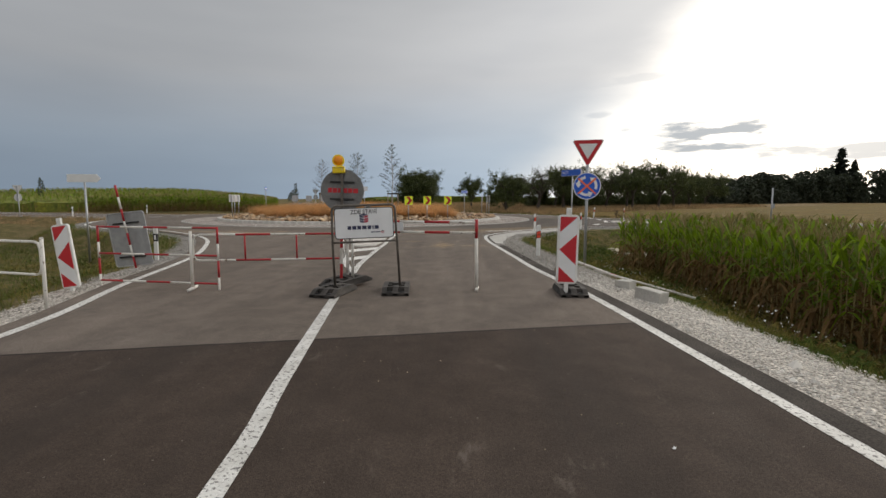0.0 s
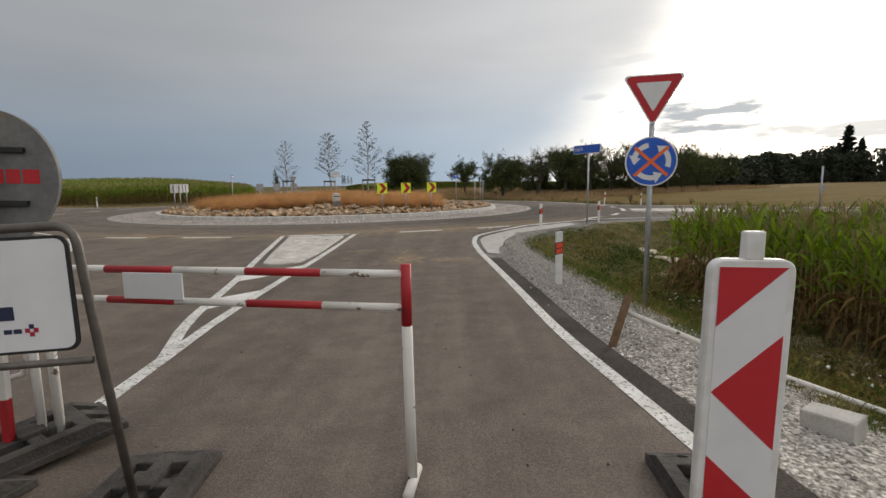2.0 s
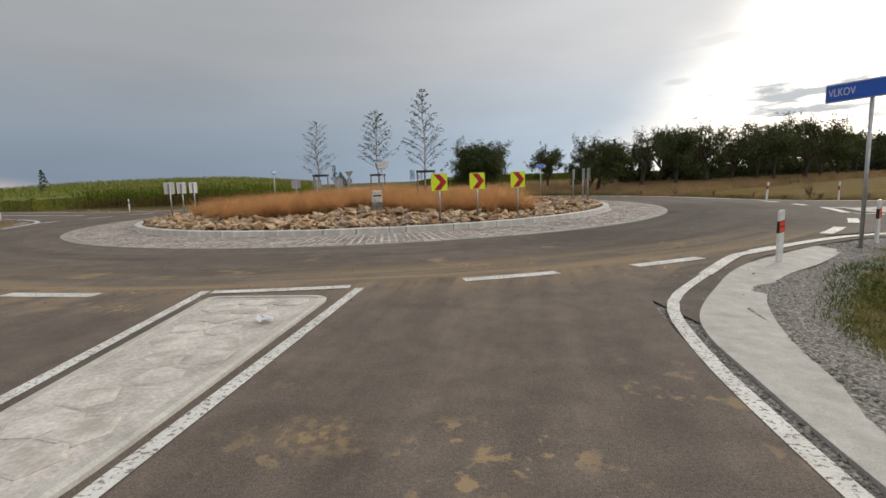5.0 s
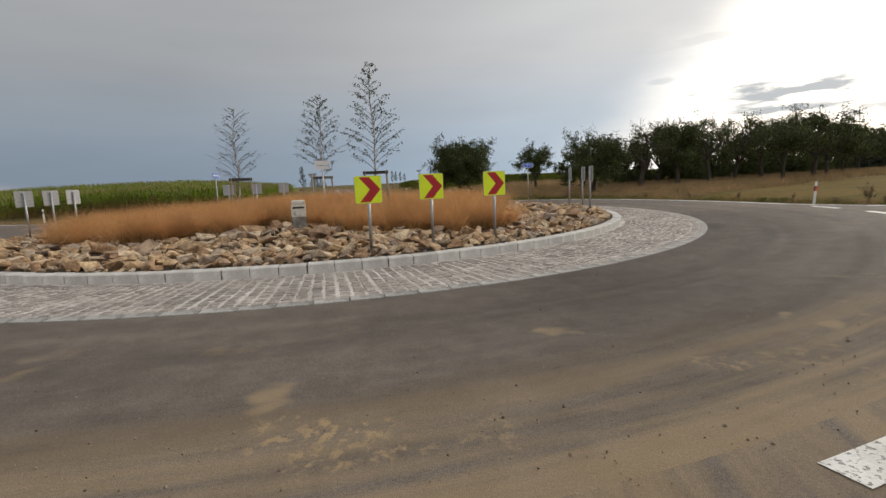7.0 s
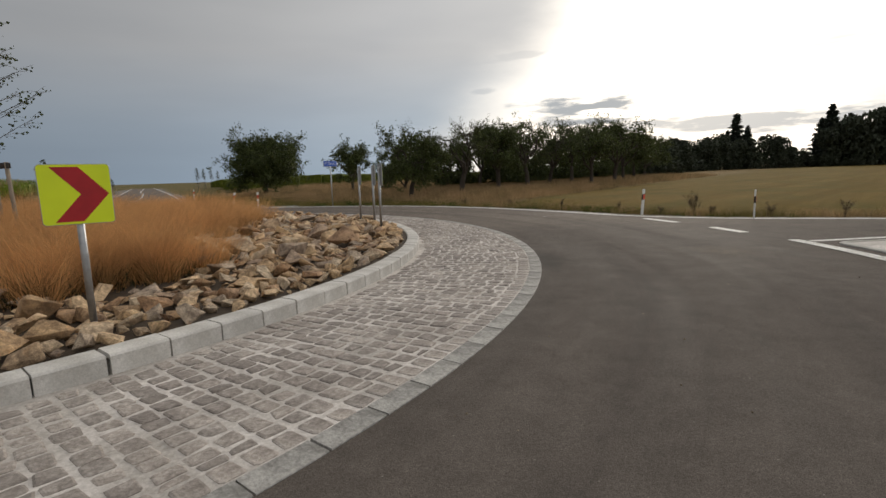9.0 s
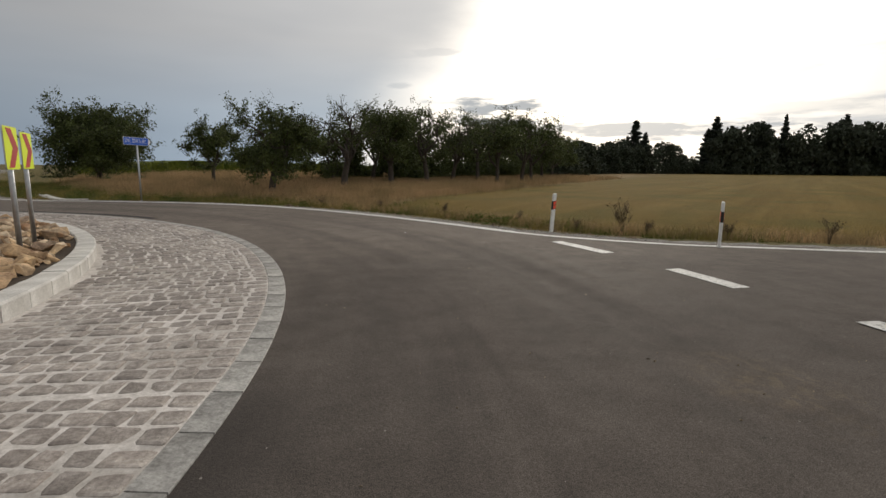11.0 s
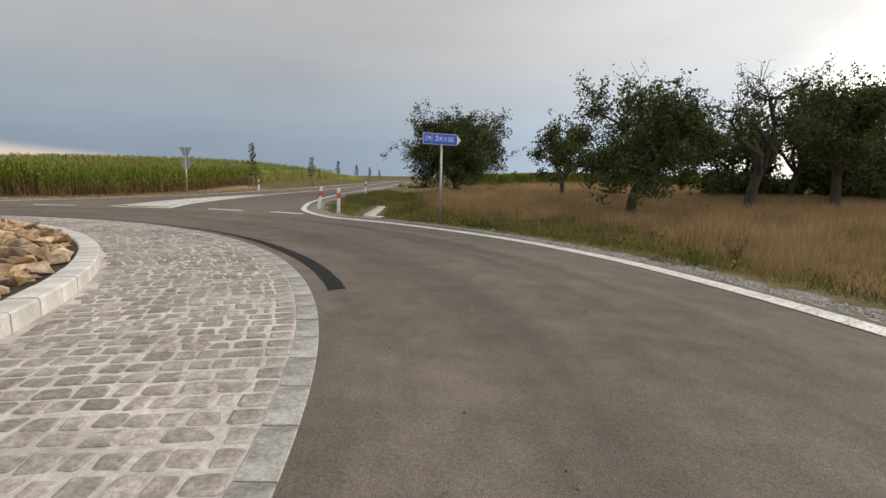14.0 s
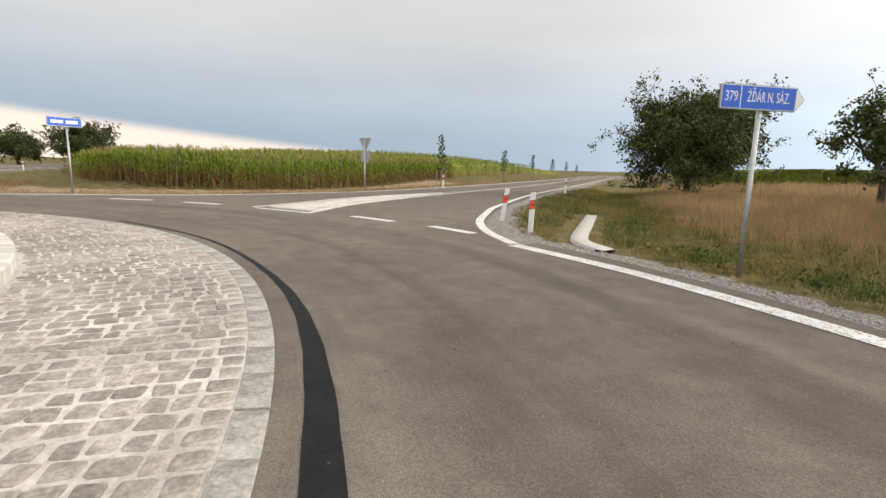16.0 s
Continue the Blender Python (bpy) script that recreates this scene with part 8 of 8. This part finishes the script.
M_LUSH = material("lush_verge_grass", (0.096, 0.108, 0.034), 0.8, spec=0.15, island_tint=0.45, translucent=0.30, var=[(0.6, 4, (0.7, 0.9, 0.65), (2.3, 1.62, 1.7), 1.0, 0.42, 0.60)])
c3 = meadow(60000, (-14, 36), (16, 80), lambda x, y, d: (d > 0.45 + 0.55 * (polar_angle(x, y) < 72)) & (line_distance(path, x, y) > 0.5) & (d < 2.9 + 3.2 * sstep(polar_angle(x, y), 35, 65)) & (polar_angle(x, y) < 100) & (polar_angle(x, y) > 2), 55)
tagged(blades(c3, 0.08 + 0.36 * rng.random(len(c3)) ** 1.5 * sstep(fast_distance(c3[:, 0], c3[:, 1]), 0.2, 2.0), 6, 0.06, 0.9, 0.009, M_LUSH, "verge_grass", seed=56), "green weeds and grass along the northern verge", "grass", kind="stuff")


# broad-leaved weeds along the same verge and on the south-eastern bank
wp = np.vstack([meadow(2600, (-10, 36), (14, 64), lambda x, y, d: (d > 0.7) & (d < 5.0) & (polar_angle(x, y) < 98) & (polar_angle(x, y) > 5) & (line_distance(path, x, y) > 0.5), 71),
                meadow(1500, (3.5, -2), (7, 22), lambda x, y, d: (d > 1.5) & (d < 4.5), 72), meadow(1300, (-16, -2), (-5, 22), lambda x, y, d: (d > 0.8) & (d < 6), 73)])
wp = wp[np.sin(wp[:, 0] * 1.3) + np.sin(wp[:, 1] * 1.1) + rng.normal(0, 0.6, len(wp)) > 0.2]
wc = np.repeat(wp, 16, axis=0)
wc = wc + np.c_[rng.normal(0, 0.09, (len(wc), 2)), 0.03 + 0.20 * rng.random(len(wc))]
sh = Sheaf()
sh.quads(wc, 0.075, rng, 0.0, 0.55)
tagged(sh.mesh("verge_weeds", M_LUSH), "low broad-leaved green weeds in the verges", "weeds", kind="stuff")


def meadow_keep(x, y, d):
    a = polar_angle(x, y)
    side = (x - 4.0) * 0.742 - (y - 52.0) * 0.67
    return (d > 2.0 + 3.2 * sstep(a, 35, 65) + rng.normal(0, 0.4, len(x))) & (a > 4) & (a < 97) & (side - 0.13 * (x - 9) < 6.6 + rng.normal(0, 0.5, len(x))) & (y > 30)


c4 = meadow(52000, (-16, 38), (22, 76), meadow_keep, 57)
near_trunk = np.min([np.hypot(c4[:, 0] - u, c4[:, 1] - w_) for u, w_ in ((6.3, 57.6), (10.9, 62.3), (14.85, 65.3), (19.1, 69.7))], axis=0)
tagged(blades(c4, (0.32 + 0.32 * rng.random(len(c4))) * (0.45 + 0.55 * sstep(near_trunk, 0.3, 2.6)), 7, 0.10, 0.55, 0.009, M_DRYGRASS, "dry_meadow", seed=58), "tall straw-coloured dry grass under the fruit trees", "grass", kind="stuff")
c5 = meadow(26000, (-18, 58), (60, 112), lambda x, y, d: meadow_keep(x, y, d) & ((x > 22) | (y > 76)), 59)
tagged(blades(c5, 0.38 + 0.34 * rng.random(len(c5)), 6, 0.18, 0.5, 0.018, M_DRYGRASS, "dry_meadow", seed=60), "dry grass of the far orchard", "grass", kind="stuff")
c6 = meadow(22000, (8, 22), (22, 52), lambda x, y, d: (d > 1.5) & (d < 3.6) & (polar_angle(x, y) > -12) & (polar_angle(x, y) < 60), 61)
tagged(blades(c6, 0.16 + 0.26 * rng.random(len(c6)), 6, 0.07, 0.7, 0.009, M_DRYGRASS, "dry_verge", seed=62), "withered grass and weeds beside the stubble field", "grass", kind="stuff")
c7 = meadow(30000, (-40, 30), (-14, 80), lambda x, y, d: (d > 0.4) & (d < 5.0) & (x < -16), 63)
tagged(blades(c7, 0.12 + 0.22 * rng.random(len(c7)), 4, 0.08, 0.8, 0.014, M_DRYGRASS, "dry_verge", seed=64), "brown grass along the maize field", "grass", kind="stuff")
marker_pole = tagged(new("marker_pole"), "grey steel pole with a small box beside the eastern road", "pole")
part("shaft", bm_tube([(0, 0, -0.3), (0, 0, 2.45)], 0.05, 10), M_STEEL, marker_pole, "grey steel shaft", True)
part("box", bm_box(0.16, 0.12, 0.3, (0.09, 0, 1.25), 0.01), M_BACK, marker_pole, "small grey box")
marker_pole.matrix_world = pose(21.68, 31.35, -0.2)
# chamomile on the bank below the maize
fl = meadow(5000, (4.4, 1), (6.2, 12), lambda x, y, d: (d > 1.6) & (d < 3.2), 65)
fl = fl[np.sin(fl[:, 1] * 1.9) + rng.normal(0, 0.5, len(fl)) > 0.9]
fl = fl[rng.random(len(fl)) < 0.16]
sh = Sheaf()
sh.quads(fl + np.c_[np.zeros((len(fl), 2)), 0.20 + 0.16 * rng.random(len(fl))], 0.032, rng, 0.0, 0.9)
tagged(sh.mesh("chamomile", M_FLOWER), "small white chamomile flowers on the grassy bank", "flowers", kind="stuff")


# ---- saplings along the roads ----
M_SAPLEAF = material("sapling_leaf", (0.045, 0.062, 0.024), 0.7, island_tint=0.3, translucent=0.25)
SL = "young roadside tree tied to wooden stakes"
for k, (x, y, h) in enumerate(((-25.02, 75.42, 4.3), (-31.17, 93.47, 3.8), (-36.87, 109.06, 3.8), (-42.58, 125.15, 3.7), (-48.29, 141.24, 3.7), (-54.49, 158.34, 3.6), (-27.97, 132.80, 4.6), (-30.73, 147.84, 4.6), (-32.99, 162.86, 4.6), (-35.23, 178.89, 4.6), (-52.43, 59.08, 4.2), (-65.33, 63.32, 4.0))):
    z = float(terrain(np.array([x]), np.array([y]))[0])
    young_tree(SL, (x, y, z), h, 20 + k, 2.6, M_SAPLEAF, 0.5, bark=M_TWIG, leaf_size=0.11, stakes=k in (0, 1, 6, 7), start=0.42, name="roadside_sapling", density=0.7)


# ---- weeds, a boulder and litter beside the lane ----
M_DRYWEED = material("withered_weed", (0.085, 0.058, 0.034), 0.95, island_tint=0.3)


def dry_weed(label, x, y, height, stems, seed):
    """A withered weed: a fan of forked stems with small seed heads."""
    g = np.random.default_rng(seed)
    s = tagged(new("dry_weed"), label, "weed", "withered weeds")
    stem, head = Sheaf(), Sheaf()
    tips = []
    for _ in range(stems):
        a, o = g.uniform(0, 6.28), g.uniform(0.1, 0.55)
        h = height * g.uniform(0.6, 1.0)
        p = np.array([[0, 0, -0.08], [math.cos(a) * o * h * 0.3, math.sin(a) * o * h * 0.3, h * 0.5], [math.cos(a) * o * h, math.sin(a) * o * h, h]])
        p[:, :2] += g.normal(0, 0.03, 2)
        stem.tube(p, [0.006, 0.005, 0.002], 4)
        for _ in range(5):
            b = p[1] + (p[2] - p[1]) * g.random()
            e = b + np.array([*g.normal(0, 0.07, 2), g.uniform(0.05, 0.16)]) * height
            stem.tube([b, (b + e) / 2 + g.normal(0, 0.008, 3), e], [0.003, 0.0025, 0.0015], 3)
            tips += [e, (b + e) / 2]
    t = np.vstack([tips] * 3) + g.normal(0, 0.025, (len(tips) * 3, 3))
    head.quads(t, 0.035, g, 0.0, 0.5)
    stem.v += head.v
    stem.f += [q + stem.n for q in head.f]
    stem.mesh("stem", M_DRYWEED, s)
    s.matrix_world = pose(x, y, float(terrain(np.array([x]), np.array([y]))[0]))
    return s


for k, (x, y, h, n) in enumerate(((13.69, 38.69, 0.85, 16), (12.85, 39.32, 0.32, 7), (11.87, 40.55, 0.42, 4), (13.72, 37.94, 0.36, 9), (15.17, 37.11, 0.45, 9), (10.82, 43.10, 0.5, 6), (9.51, 45.72, 0.5, 5), (7.76, 47.79, 0.45, 6), (16.56, 35.89, 0.5, 8))):
    dry_weed("brown withered weed standing in the verge", x, y, h, n, 300 + k)
M_SLAB = material("pale_slab_stone", (0.52, 0.46, 0.37), 0.9, bump=0.9, bump_scale=16, random_tint=0.12, var=[
    (4, 5, (0.62, 0.60, 0.57), (1.2, 1.18, 1.15), 1.0, 0.34, 0.66), (25, 4, (0.8, 0.8, 0.8), (1.15, 1.15, 1.15), 1.0, 0.3, 0.7)])
for k, (x, y, size, turn) in enumerate(((7.45, 19.45, 0.95, 80), (7.42, 18.75, 0.85, 20), (7.36, 18.05, 1.0, 95), (7.40, 17.35, 0.8, 60), (8.05, 17.1, 0.9, 10))):
    me = rock_kinds[3 + k].copy()
    me.materials.clear()
    me.materials.append(M_SLAB)
    slab = tagged(new("flat_stone", me), "pale flat stone lying in the grassy ditch", "rock", "flat stones in the ditch")
    slab.matrix_world = pose(x, y, float(terrain(np.array([x]), np.array([y]))[0]) + 0.07, 6, -5, turn) @ Matrix.Diagonal((size, size, size * 0.55, 1))


def litter(name, label, at, size, mat, seed):
    """A crumpled scrap lying on the paving."""
    g = np.random.default_rng(seed)
    k = 5
    u = np.linspace(-0.5, 0.5, k)
    X, Y = np.meshgrid(u, u)
    v = np.c_[X.ravel() * size, Y.ravel() * size * 0.6, g.uniform(0.0, 0.22, k * k) * size + 0.004] + np.c_[g.normal(0, 0.06, (k * k, 2)) * size, np.zeros(k * k)]
    f = [(j * k + i, j * k + i + 1, (j + 1) * k + i + 1, (j + 1) * k + i) for j in range(k - 1) for i in range(k - 1)]
    ob = tagged(mesh_object(name, v, f, mat), label, "litter")
    ob.matrix_world = pose(*at, 0, 0, float(g.uniform(0, 180)))
    return ob


litter("plastic_scrap", "crumpled white plastic scrap on the splitter island", (-2.57, 16.56, 0.05), 0.26, M_WHITE, 1)
litter("paper_scrap", "small white paper scrap on the asphalt", (8.42, 39.00, 0.002), 0.05, M_WHITE, 2)
litter("paper_scrap", "small pale paper scrap on the asphalt", (1.79, -0.15, 0.002), 0.03, M_WHITE, 3)
